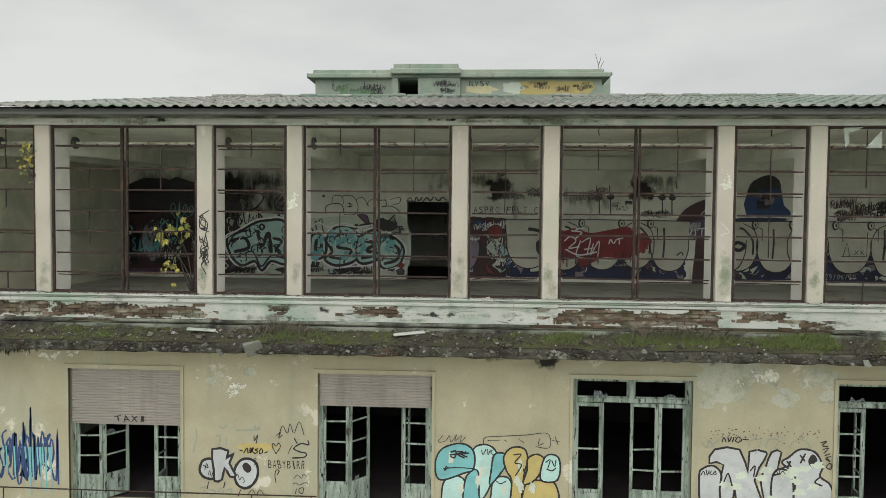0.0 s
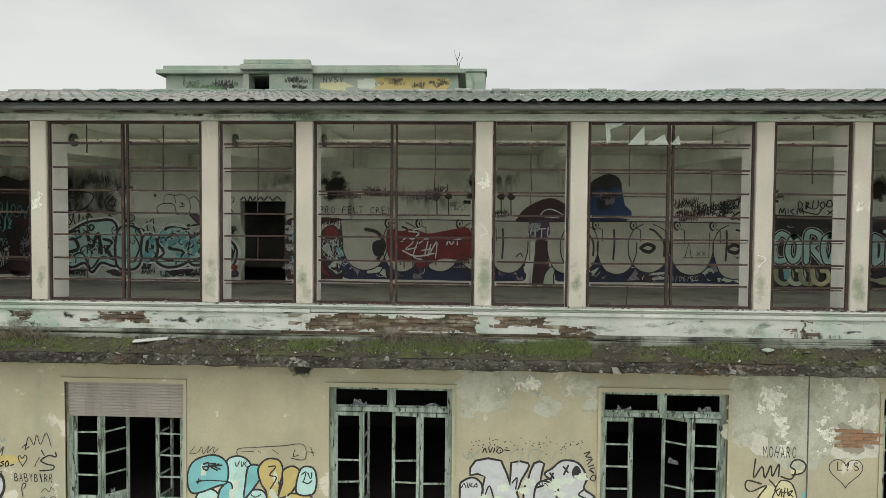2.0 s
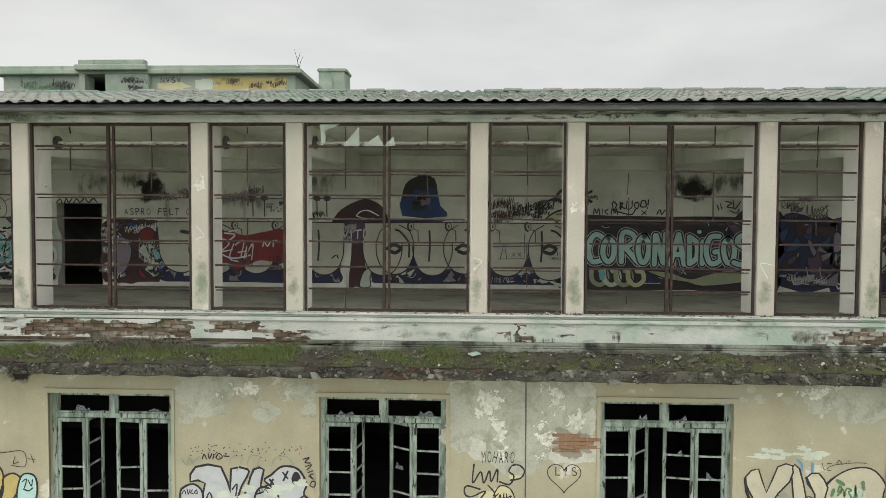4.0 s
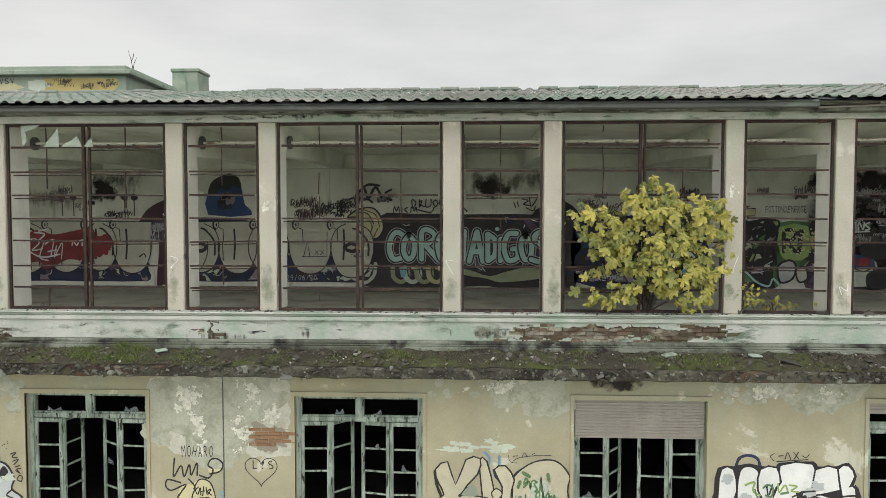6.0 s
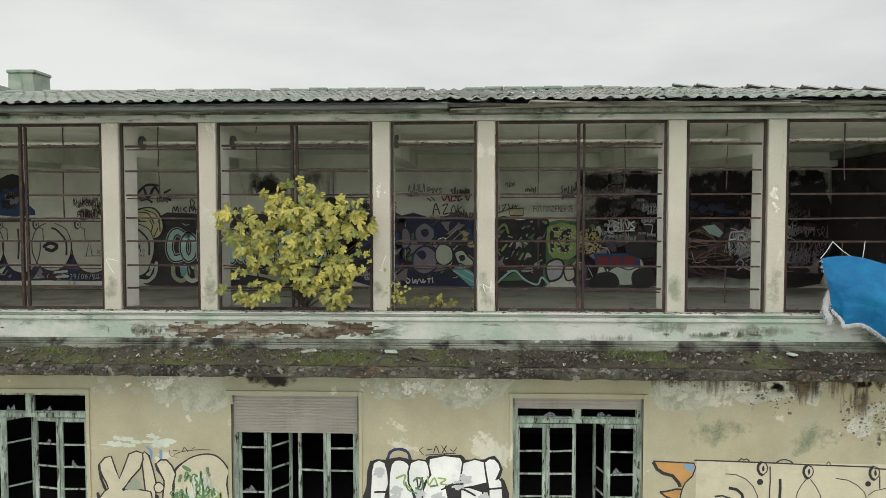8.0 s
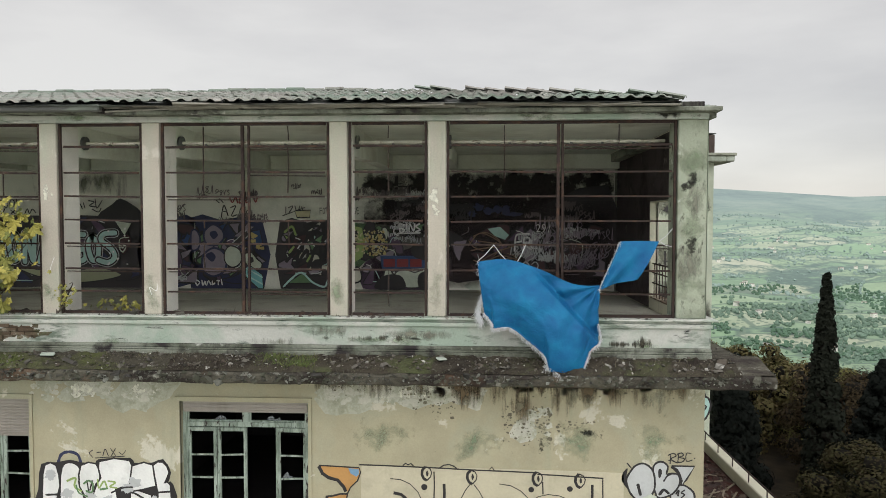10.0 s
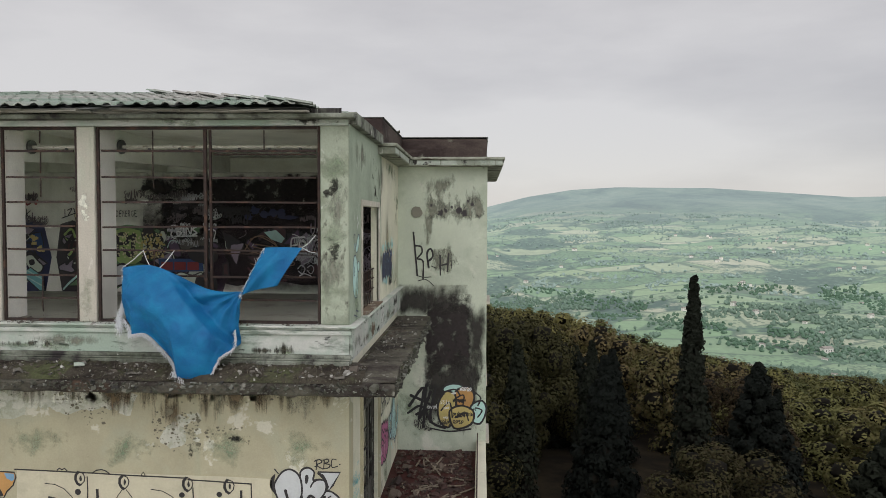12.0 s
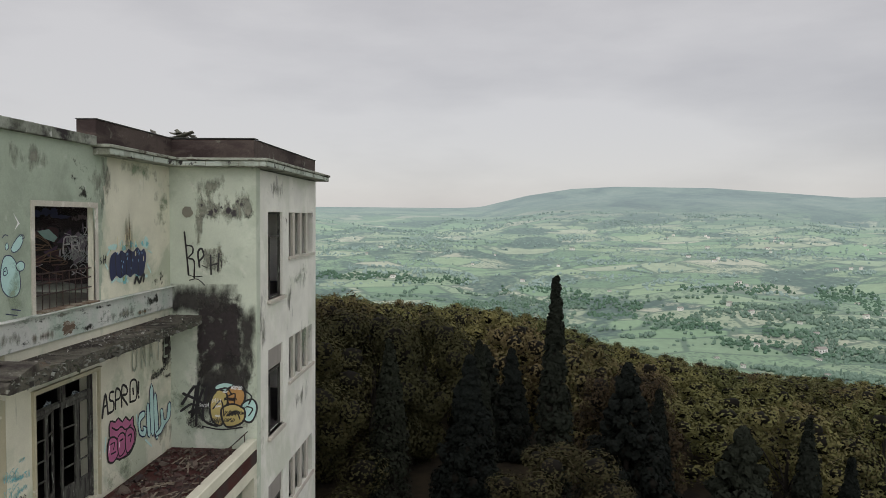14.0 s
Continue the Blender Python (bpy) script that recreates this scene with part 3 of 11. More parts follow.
for at, y, stop in ((X_RIGHT + 0.343, 2.97, Y_WING - 0.37), (X_WING + 0.363, Y_WING - 0.33, Y_END + 0.34)):
    while y < stop - 0.1:
        w = min(rnd.uniform(0.6, 1.1), stop - y)
        blocks.append((at, at + 0.01, y, y + w - 0.025, 13.945 + rnd.uniform(0, 0.012), 14.062))
        y += w
moulding("cornice_block", blocks, M_BLOCK, "pale weathered facing block of the cornice")
moulding("roof_parapet", [(X_RIGHT - 0.3, X_RIGHT + 0.1, 2.9, Y_WING + 0.1, 14.144, 14.62), (X_RIGHT, X_WING - 0.02, Y_WING - 0.1, Y_WING + 0.15, 14.145, 14.6),
                          (X_WING - 0.27, X_WING - 0.02, Y_WING + 0.152, Y_END, 14.144, 14.6)], M_BROWNCONC, "dark stained roof parapet of the wing")

moulding("flashing", [(X_RIGHT - 0.32, X_RIGHT + 0.13, 2.88, Y_WING - 0.13, 14.622, 14.64), (X_RIGHT - 0.32, X_WING + 0.01, Y_WING - 0.128, Y_WING + 0.17, 14.6225, 14.6415), (X_WING - 0.29, X_WING + 0.008, Y_WING + 0.172, Y_END, 14.603, 14.621)], M_GUTTER, "thin lead flashing on the roof parapet")

# roof: eave slab, gutter, tiles
tagged(boxes("eave", [(X_LEFT, 19.5, -0.30, 0.0, 14.19, 14.29), (19.5, X_RIGHT + 0.12, -0.27, 0.0, 14.165, 14.235), (X_RIGHT - 0.02, X_RIGHT + 0.12, 0.0, 2.9, 14.1, 14.29)], M_CONC, None, "", 0.01), "mouldy concrete eave slab under the tiled roof", "eave", "", "structure")
# Dark strips fill the recess under the tiles as painted shade.
tagged(boxes("eave_board", [(19.52, X_RIGHT - 0.1, -0.11, -0.08, 14.236, 14.33), (22.0, X_RIGHT - 0.4, -0.16, -0.13, 14.238, 14.31)], M_DARKWOOD), "dark rotten boards behind the broken eave", "board", "", "structure")
tagged(boxes("gutter", [(X_LEFT, 19.5, -0.42, -0.305, 14.20, 14.315)], M_GUTTER, None, "", 0.02), "dark corroded metal gutter along the eave", "gutter", "", "structure")
SLOPE, EAVE_Y, EAVE_Z, RIDGE_RUN = 0.221, -0.46, 14.33, 3.9
ROOF_L, ROOF_R = X_LEFT - 0.35, 28.35


def roof_z(x, y):
    run = min(y - EAVE_Y, x - ROOF_L, ROOF_R - x)
    return EAVE_Z + SLOPE * max(run, 0)


bm = bmesh.new()
a = [(ROOF_L, EAVE_Y), (ROOF_R, EAVE_Y), (ROOF_R, EAVE_Y + 2 * RIDGE_RUN), (ROOF_L, EAVE_Y + 2 * RIDGE_RUN)]
lo = [bm.verts.new((x, y, EAVE_Z - 0.05)) for x, y in a]
r0 = bm.verts.new((ROOF_L + RIDGE_RUN, EAVE_Y + RIDGE_RUN, EAVE_Z - 0.05 + SLOPE * RIDGE_RUN))
r1 = bm.verts.new((ROOF_R - RIDGE_RUN, EAVE_Y + RIDGE_RUN, EAVE_Z - 0.05 + SLOPE * RIDGE_RUN))
for f in ([lo[0], lo[1], r1, r0], [lo[1], lo[2], r1], [lo[2], lo[3], r0, r1], [lo[3], lo[0], r0], lo[::-1]):
    bm.faces.new(f)
bmesh.ops.recalc_face_normals(bm, faces=bm.faces)
roof = tagged(part("roof", bm, M_GUTTER), "shallow hipped roof of lichened pantiles", "roof", "", "structure")


def tile_points(rnd, seg=6):
    """A pantile 0.225 wide and 0.42 long: a hump and a trough, with a thick lower edge."""
    pts, w, l = [], 0.225, 0.42
    for along, lift in ((0.0, 0.022), (l, 0.0)):
        for k in range(seg + 1):
            u = k / seg
            pts.append(((u - 0.5) * w, along, lift + 0.042 * max(0.0, math.sin(math.pi * (u * 1.5 - 0.02))) if u < 0.68 else lift + 0.004))
    pts += [(x, y, z - 0.02) for x, y, z in pts[: seg + 1]]
    n = seg + 1
    faces = [(k, k + 1, n + k + 1, n + k) for k in range(seg)] + [(2 * n + k, 2 * n + k + 1, k + 1, k) for k in range(seg)]
    return pts, faces


def tile_mesh():
    pts, faces = tile_points(None)
    me = bpy.data.meshes.new("roof_tile")
    me.from_pydata([(x, y, z) for x, y, z in pts], [], faces)
    me.materials.append(M_TILE)
    for p in me.polygons:
        p.use_smooth = True
    return me


def lay_tiles():
    rnd = random.Random(11)
    pts, faces = tile_points(None)
    verts, polys = [], []
    tilt = math.atan(SLOPE)
    eave = []
    spots = []
    cols = int((ROOF_R - ROOF_L) / 0.225)
    for c in range(cols):
        x = ROOF_L + 0.1 + c * 0.225
        for r in range(12):
            y = EAVE_Y - 0.04 + r * 0.36
            if y - EAVE_Y > min(RIDGE_RUN, x - ROOF_L, ROOF_R - x) + 0.1:
                break
            spots.append((x, y, 0.0, r))
    for c in range(36):
        y = EAVE_Y + 0.1 + c * 0.225
        for r in range(12):
            x = ROOF_R + 0.04 - r * 0.36
            if ROOF_R - x > min(y - EAVE_Y, EAVE_Y + 2 * RIDGE_RUN - y) + 0.1:
                break
            spots.append((x, y, 90.0, 1))
    for x, y, turn, r in spots:
        loose = x > 19.5 and rnd.random() < 0.1
        if loose and rnd.random() < 0.35:
            continue
        j = 0.035 if loose else 0.008
        m = (Matrix.Translation((x + rnd.gauss(0, j * 0.6), y + rnd.gauss(0, j * 1.3), roof_z(x, y) - 0.015 + rnd.uniform(0, 0.012) + (0.012 if loose else 0)))
             @ Euler((0, 0, radians(turn + rnd.gauss(0, 6 if loose else 1.2)))).to_matrix().to_4x4() @ Euler((tilt, 0, 0)).to_matrix().to_4x4())
        if r == 0:
            eave.append(m)
            continue
        k = len(verts)
        verts += [tuple(m @ Vector(p)) for p in pts]
        polys += [tuple(i + k for i in f) for f in faces]
    me = bpy.data.meshes.new("roof_tiles")
    me.from_pydata(verts, [], polys)
    me.materials.append(M_TILE_MANY)
    ob = new("roof_tiles", me)
    ob.parent = roof
    tagged(ob, "rows of grey lichened pantiles", "", "", "stuff")
    return eave


M_TILE_MANY = weathered("lichened_roof_tiles", (0.38, 0.37, 0.345), [
    ((0.25, 0.315, 0.265), 0.35, 0.42, 0.6, None),
    ((0.55, 0.54, 0.50), 2.5, 0.58, 0.7, None),
    ((0.16, 0.14, 0.13), 3.5, 0.6, 0.72, None)], grain=30, grain_amt=0.35, bump=0.4)
EAVE_TILES = lay_tiles()
bm = bmesh.new()
for k in range(70):
    x0 = ROOF_L + RIDGE_RUN + k * 0.41
    if x0 > ROOF_R - RIDGE_RUN or k in (17, 18, 33, 34, 35, 36, 51, 60, 61):
        continue
    zz = EAVE_Z + SLOPE * RIDGE_RUN + 0.012 * math.sin(k * 2.7)
    box(bm, x0, x0 + 0.4, EAVE_Y + RIDGE_RUN - 0.1, EAVE_Y + RIDGE_RUN + 0.1, zz, zz + 0.07)
part("ridge_tiles", bm, M_TILE_MANY, roof, "row of ridge tiles with gaps", 0.02)


# ---- ground and distance ----
def interp(v, xs, ys):
    return float(np.interp(v, xs, ys))


SKY_A = [-180, -60, -14, -2, 0, 3.8, 7.4, 11, 18, 21.8, 27.4, 35, 60, 180]
SKY_H = [80, 70, 47, 47, 52, 103, 133, 143, 136, 120, 94, 98, 90, 80]
RUN = [0, 10, 60, 150, 500, 830, 1200, 1700, 2300, 2700]
FALL = [0, -0.6, -6.5, -22, -105, -142, -108, -50, 0, 60]


def land(x, y):
    dx, dy = max(x - 33.5, -30 - x, 0), max(y - 16, -45 - y, 0)
    s = math.hypot(dx, dy)
    h = interp(s, RUN, FALL)
    ang = math.degrees(math.atan2(x - 36, y + 10))
    top = interp(ang, SKY_A, SKY_H)
    h -= 0.055 * min(max(x - 38, 0), 70) * max(0, 1 - s / 320)
    if s > 1700:
        h = interp(s, [1700, 3000, 4600], [-50, top + 12, top + 12])
        h += min(1, (s - 1700) / 500) * max(0, 1 - (s - 1700) / 1300) * 26 * noise.noise((x / 420, y / 420, 0))
    if s > 40:
        h += min(1, (s - 40) / 400) * (1 if s < 2300 else max(0, (3000 - s) / 700)) * (14 * noise.noise((x / 260, y / 260, 1)) + 4 * noise.noise((x / 80, y / 80, 2)))
    return h


rings = [0, 6, 12, 18, 24, 30, 36, 44, 54, 66, 80, 100, 125, 150, 180, 220, 270, 330, 400, 480, 560, 640, 720, 800, 880, 960, 1050, 1150, 1250, 1350, 1450, 1560, 1680, 1800, 1950, 2100, 2250, 2400, 2550, 2700, 2850, 3000, 3300, 4400]
angles = [a * 6 for a in range(-30, -4)] + [-24 + a * 0.7 for a in range(0, 100)] + [46 + a * 6.05 for a in range(0, 22)]


def sheet(name, rs, material, label, centre):
    bm = bmesh.new()
    n, grid = len(angles), []
    for r in rs:
        row = []
        for a in angles:
            x, y = 30 + r * math.sin(radians(a)), 4 + r * math.cos(radians(a))
            row.append(bm.verts.new((x, y, land(x, y) - (0.02 if r < 60 else 0))))
        grid.append(row)
    if centre:
        mid = bm.verts.new((30, 4, -0.02))
        for k in range(n):
            bm.faces.new([mid, grid[0][(k + 1) % n], grid[0][k]])
    for p, q in zip(grid, grid[1:]):
        for k in range(n):
            bm.faces.new([p[k], p[(k + 1) % n], q[(k + 1) % n], q[k]])
    bmesh.ops.recalc_face_normals(bm, faces=bm.faces)
    ob = part(name, bm, material, smooth=True)
    if ob.data.polygons[0].normal.z < 0:
        ob.data.flip_normals()
    return tagged(ob, label, "ground", "", "structure")


def valley_material():
    m, nt, b, pos = base_material("hazed_valley_fields")
    vor = nt.nodes.new("ShaderNodeTexVoronoi")
    vor.inputs["Scale"].default_value = 0.015
    warp = nt.nodes.new("ShaderNodeMapping")
    warp.inputs["Scale"].default_value = (0.55, 1.0, 1.0)
    nt.links.new(pos, warp.inputs[0])
    nt.links.new(warp.outputs[0], vor.inputs["Vector"])
    sep = nt.nodes.new("ShaderNodeSeparateColor")
    nt.links.new(vor.outputs["Color"], sep.inputs[0])
    fields = ramp_node(nt, [(0.0, (0.10, 0.18, 0.09)), (0.3, (0.17, 0.28, 0.135)), (0.5, (0.38, 0.38, 0.27)), (0.62, (0.24, 0.32, 0.17)), (0.8, (0.13, 0.235, 0.115)), (1.0, (0.30, 0.33, 0.21))])
    nt.links.new(sep.outputs[0], fields.inputs[0])
    col = fields.outputs[0]
    # olive rows as dark dots in some fields, hedges along the field edges
    dots = nt.nodes.new("ShaderNodeTexVoronoi")
    dots.inputs["Scale"].default_value = 0.14
    nt.links.new(pos, dots.inputs["Vector"])
    dr = ramp_node(nt, [(0.3, (1, 1, 1)), (0.45, (0, 0, 0))])
    nt.links.new(dots.outputs["Distance"], dr.inputs[0])
    pick = ramp_node(nt, [(0.45, (0, 0, 0)), (0.5, (0.8, 0.8, 0.8))])
    nt.links.new(sep.outputs[1], pick.inputs[0])
    col = mix_node(nt, mix_node(nt, 1.0, dr.outputs[0], pick.outputs[0], "MULTIPLY"), col, (0.06, 0.11, 0.06))
    edge = nt.nodes.new("ShaderNodeTexVoronoi")
    edge.feature = "DISTANCE_TO_EDGE"
    edge.inputs["Scale"].default_value = 0.015
    nt.links.new(warp.outputs[0], edge.inputs["Vector"])
    er = ramp_node(nt, [(0.02, (0.8, 0.8, 0.8)), (0.045, (0, 0, 0))])
    nt.links.new(edge.outputs["Distance"], er.inputs[0])
    col = mix_node(nt, er.outputs[0], col, (0.05, 0.095, 0.055))
    wood = noise_node(nt, pos, 0.006, 10, 0.62, 0.4)
    wr = ramp_node(nt, [(0.53, (0, 0, 0)), (0.57, (1, 1, 1))])
    nt.links.new(wood, wr.inputs[0])
    crowns = nt.nodes.new("ShaderNodeTexVoronoi")
    crowns.inputs["Scale"].default_value = 0.085
    nt.links.new(pos, crowns.inputs["Vector"])
    cr = ramp_node(nt, [(0.1, (0.095, 0.165, 0.10)), (0.55, (0.03, 0.07, 0.045))])
    nt.links.new(crowns.outputs["Distance"], cr.inputs[0])
    col = mix_node(nt, wr.outputs[0], col, cr.outputs[0])
    sy = nt.nodes.new("ShaderNodeSeparateXYZ")
    nt.links.new(pos, sy.inputs[0])
    up = nt.nodes.new("ShaderNodeMapRange")
    up.inputs[1].default_value, up.inputs[2].default_value = -20.0, 60.0
    nt.links.new(sy.outputs["Z"], up.inputs[0])
    hill = noise_node(nt, pos, 0.0045, 9, 0.68, 0.6)
    hr = ramp_node(nt, [(0.38, (0.02, 0.045, 0.038)), (0.5, (0.07, 0.11, 0.08)), (0.64, (0.12, 0.155, 0.115))])
    nt.links.new(hill, hr.inputs[0])
    col = mix_node(nt, up.outputs[0], col, hr.outputs[0])
    fine = noise_node(nt, pos, 0.05, 8, 0.7)
    fr = ramp_node(nt, [(0.3, (0.7, 0.7, 0.7)), (0.7, (1.1, 1.1, 1.1))])
    nt.links.new(fine, fr.inputs[0])
    col = mix_node(nt, 1.0, col, fr.outputs[0], "MULTIPLY")
    # haze over the far backdrop is put in as a glow that grows with the distance
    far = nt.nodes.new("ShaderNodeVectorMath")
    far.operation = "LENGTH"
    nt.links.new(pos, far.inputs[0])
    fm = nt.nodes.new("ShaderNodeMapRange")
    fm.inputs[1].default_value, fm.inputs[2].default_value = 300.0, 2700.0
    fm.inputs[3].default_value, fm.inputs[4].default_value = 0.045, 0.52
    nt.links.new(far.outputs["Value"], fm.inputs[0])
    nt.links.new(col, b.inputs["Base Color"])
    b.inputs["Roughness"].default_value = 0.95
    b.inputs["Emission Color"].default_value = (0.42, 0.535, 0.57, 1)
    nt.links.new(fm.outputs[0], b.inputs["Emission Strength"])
    return m


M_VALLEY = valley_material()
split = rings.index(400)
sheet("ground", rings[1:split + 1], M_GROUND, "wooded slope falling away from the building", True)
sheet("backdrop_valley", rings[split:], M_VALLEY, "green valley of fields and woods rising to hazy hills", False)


# ---- gallery: steel windows and awning rollers ----
RAILS = [13.70, 13.285, 12.90, 12.515, 12.14, 11.735, 11.37]


def bar(bm, p, q, w, d):
    """A bar of section w by d from p to q."""
    p, q = Vector(p), Vector(q)
    axis = (q - p).normalized()
    side = axis.cross(Vector((0, 1, 0)))
    if side.length < 0.01:
        side = Vector((1, 0, 0))
    side.normalize()
    other = axis.cross(side).normalized()
    ring = [(-1, -1), (1, -1), (1, 1), (-1, 1)]
    a = [bm.verts.new(p + side * (s * w / 2) + other * (t * d / 2)) for s, t in ring]
    b = [bm.verts.new(q + side * (s * w / 2) + other * (t * d / 2)) for s, t in ring]
    for k in range(4):
        bm.faces.new([a[k], a[(k + 1) % 4], b[(k + 1) % 4], b[k]])
    bm.faces.new(a[::-1])
    bm.faces.new(b)


def tube(bm, points, radius, sides=8, taper=1.0):
    """A round tube along points."""
    rings = []
    n = len(points)
    for i, p in enumerate(points):
        p = Vector(p)
        t = (Vector(points[min(i + 1, n - 1)]) - Vector(points[max(i - 1, 0)])).normalized()
        u = t.cross(Vector((0.13, 0.31, 0.94)))
        if u.length < 0.05:
            u = t.cross(Vector((1, 0, 0)))
        u.normalize()
        w = t.cross(u)
        r = radius * (1 + (taper - 1) * i / max(1, n - 1))
        rings.append([bm.verts.new(p + u * r * math.cos(2 * math.pi * k / sides) + w * r * math.sin(2 * math.pi * k / sides)) for k in range(sides)])
    for a, b in zip(rings, rings[1:]):
        for k in range(sides):
            bm.faces.new([a[k], a[(k + 1) % sides], b[(k + 1) % sides], b[k]])
    bm.faces.new(rings[0][::-1])
    bm.faces.new(rings[-1])


def one(name, parent, material, make, label=""):
    bm = bmesh.new()
    make(bm)
    bmesh.ops.recalc_face_normals(bm, faces=bm.faces)
    return part(name, bm, material, parent, label)


def steel_window(x0, x1, seed, wide):
    rnd = random.Random(seed)
    y = 0.06
    w = thing("steel_window", ((x0 + x1) / 2, y, Z_SILL), "rusted steel gallery window frame with no glass left", "window", "gallery windows")
    h, half = Z_LINTEL - Z_SILL, (x1 - x0) / 2
    for s in (-1, 1):
        one("upright", w, M_RUST, lambda bm: (bar(bm, (s * (half - 0.03), 0, 0.0), (s * (half - 0.03), 0, h), 0.036, 0.04)))
    one("top_rail", w, M_RUST, lambda bm: bar(bm, (-half + 0.06, 0, h - 0.025), (half - 0.06, 0, h - 0.025), 0.045, 0.035))
    one("bottom_rail", w, M_RUST, lambda bm: bar(bm, (-half + 0.06, 0, 0.025), (half - 0.06, 0, 0.025), 0.045, 0.035))
    cells = [(-half + 0.08, half - 0.08)]
    if wide:
        one("mullion", w, M_RUST, lambda bm: (bar(bm, (-0.038, 0, 0.05), (-0.038, 0, h - 0.05), 0.045, 0.05), bar(bm, (0.045, 0.02, 0.05), (0.045 + rnd.uniform(-0.02, 0.03), 0.03, h - 0.05), 0.035, 0.04)))
        cells = [(-half + 0.08, -0.06), (0.065, half - 0.08)]
    for a, b in cells:
        for k, z in enumerate(RAILS):
            if rnd.random() < 0.05:
                continue
            z = z - Z_SILL
            sag = rnd.gauss(0, 0.006)
            one("rail", w, M_RUST, lambda bm: bar(bm, (a, 0.005, z + sag), (b, 0.005, z - sag * 0.4), 0.028 if k else 0.034, 0.03))
            if rnd.random() < 0.28:
                one("bent_rail", w, M_RUST, lambda bm: bar(bm, (a, 0.05, z - 0.05 + sag), (b, 0.05, z - 0.05 - sag), 0.016, 0.02))
        mid = (a + b) / 2 + rnd.gauss(0, 0.015)
        tops = [h - 0.05] + [z - Z_SILL for z in RAILS] + [0.04]
        for k in range(len(tops) - 1):
            if rnd.random() < (0.75 if k < 3 else 0.28):
                part_len = tops[k + 1] + (rnd.uniform(0, 0.25) if rnd.random() < 0.4 else 0)
                one("glazing_bar", w, M_RUST, lambda bm: bar(bm, (mid + rnd.gauss(0, 0.004), 0, tops[k] - 0.012), (mid + rnd.gauss(0, 0.008), 0, part_len + 0.012), 0.013, 0.02))
    return w


def awning_roller(x0, x1, seed):
    r = thing("awning_roller", ((x0 + x1) / 2, 0.78, 13.84), "pale awning roller tube on a dark round bracket", "awning roller", "awning rollers")
    half = (x1 - x0) / 2
    one("tube", r, M_PALE_METAL, lambda bm: tube(bm, [(-half + 0.03, 0, 0), (half, 0, 0)], 0.028))

    def disc(bm):
        tube(bm, [(-half + 0.004, 0, 0.0), (-half + 0.05, 0, 0.0)], 0.115, 20)
    one("bracket", r, M_GUTTER, disc, "dark round bracket")
    n = max(2, int((x1 - x0) / 0.45))
    for k in range(1, n):
        one("hook", r, M_GUTTER, lambda bm: box(bm, -half + 2 * half * k / n - 0.02, -half + 2 * half * k / n + 0.02, -0.02, 0.02, -0.05, -0.012))
    return r


M_PALE_METAL = weathered("pale_painted_metal", (0.68, 0.67, 0.58), [((0.2, 0.14, 0.1), 5.0, 0.54, 0.66, None)], rough=0.5, grain=50)
edges = PILLARS + [28.43]
for k in range(len(edges) - 1):
    x0, x1 = edges[k] + PILLAR_W + 0.004, edges[k + 1] - 0.004
    steel_window(x0, x1, 40 + k, x1 - x0 > 2)
    awning_roller(x0, x1, k)

# ---- facade: french windows ----
M_DUSTGLASS, _nt, _b, _p = base_material("dusty_glass")
_b.inputs["Base Color"].default_value = (0.52, 0.60, 0.53, 1)
_b.inputs["Roughness"].default_value = 0.3
_b.inputs["Alpha"].default_value = 0.42
M_SHARD, _nt, _b, _p = base_material("grimy_glass_shard")
_b.inputs["Base Color"].default_value = (0.2, 0.23, 0.25, 1)
_b.inputs["Roughness"].default_value = 0.25
_b.inputs["Alpha"].default_value = 0.45


def shard(parent, x0, x1, z0, rnd):
    """A jagged remnant of dirty glass standing in its rebate."""
    bm = bmesh.new()
    n = rnd.randint(3, 5)
    pts = [(x0, z0)] + [(x0 + (x1 - x0) * (k + 0.5) / n, z0 + rnd.uniform(0.015, 0.11)) for k in range(n)] + [(x1, z0)]
    a = [bm.verts.new((x, -0.002, z)) for x, z in pts]
    b = [bm.verts.new((x, 0.002, z)) for x, z in pts]
    bm.faces.new(a)
    bm.faces.new(b[::-1])
    for i in range(len(a)):
        j = (i + 1) % len(a)
        bm.faces.new([a[i], b[i], b[j], a[j]])
    bmesh.ops.recalc_face_normals(bm, faces=bm.faces)
    return part("glass_shard", bm, M_SHARD, parent)


Z_PANES = [9.08, 8.68, 8.30, 7.92, 7.55]


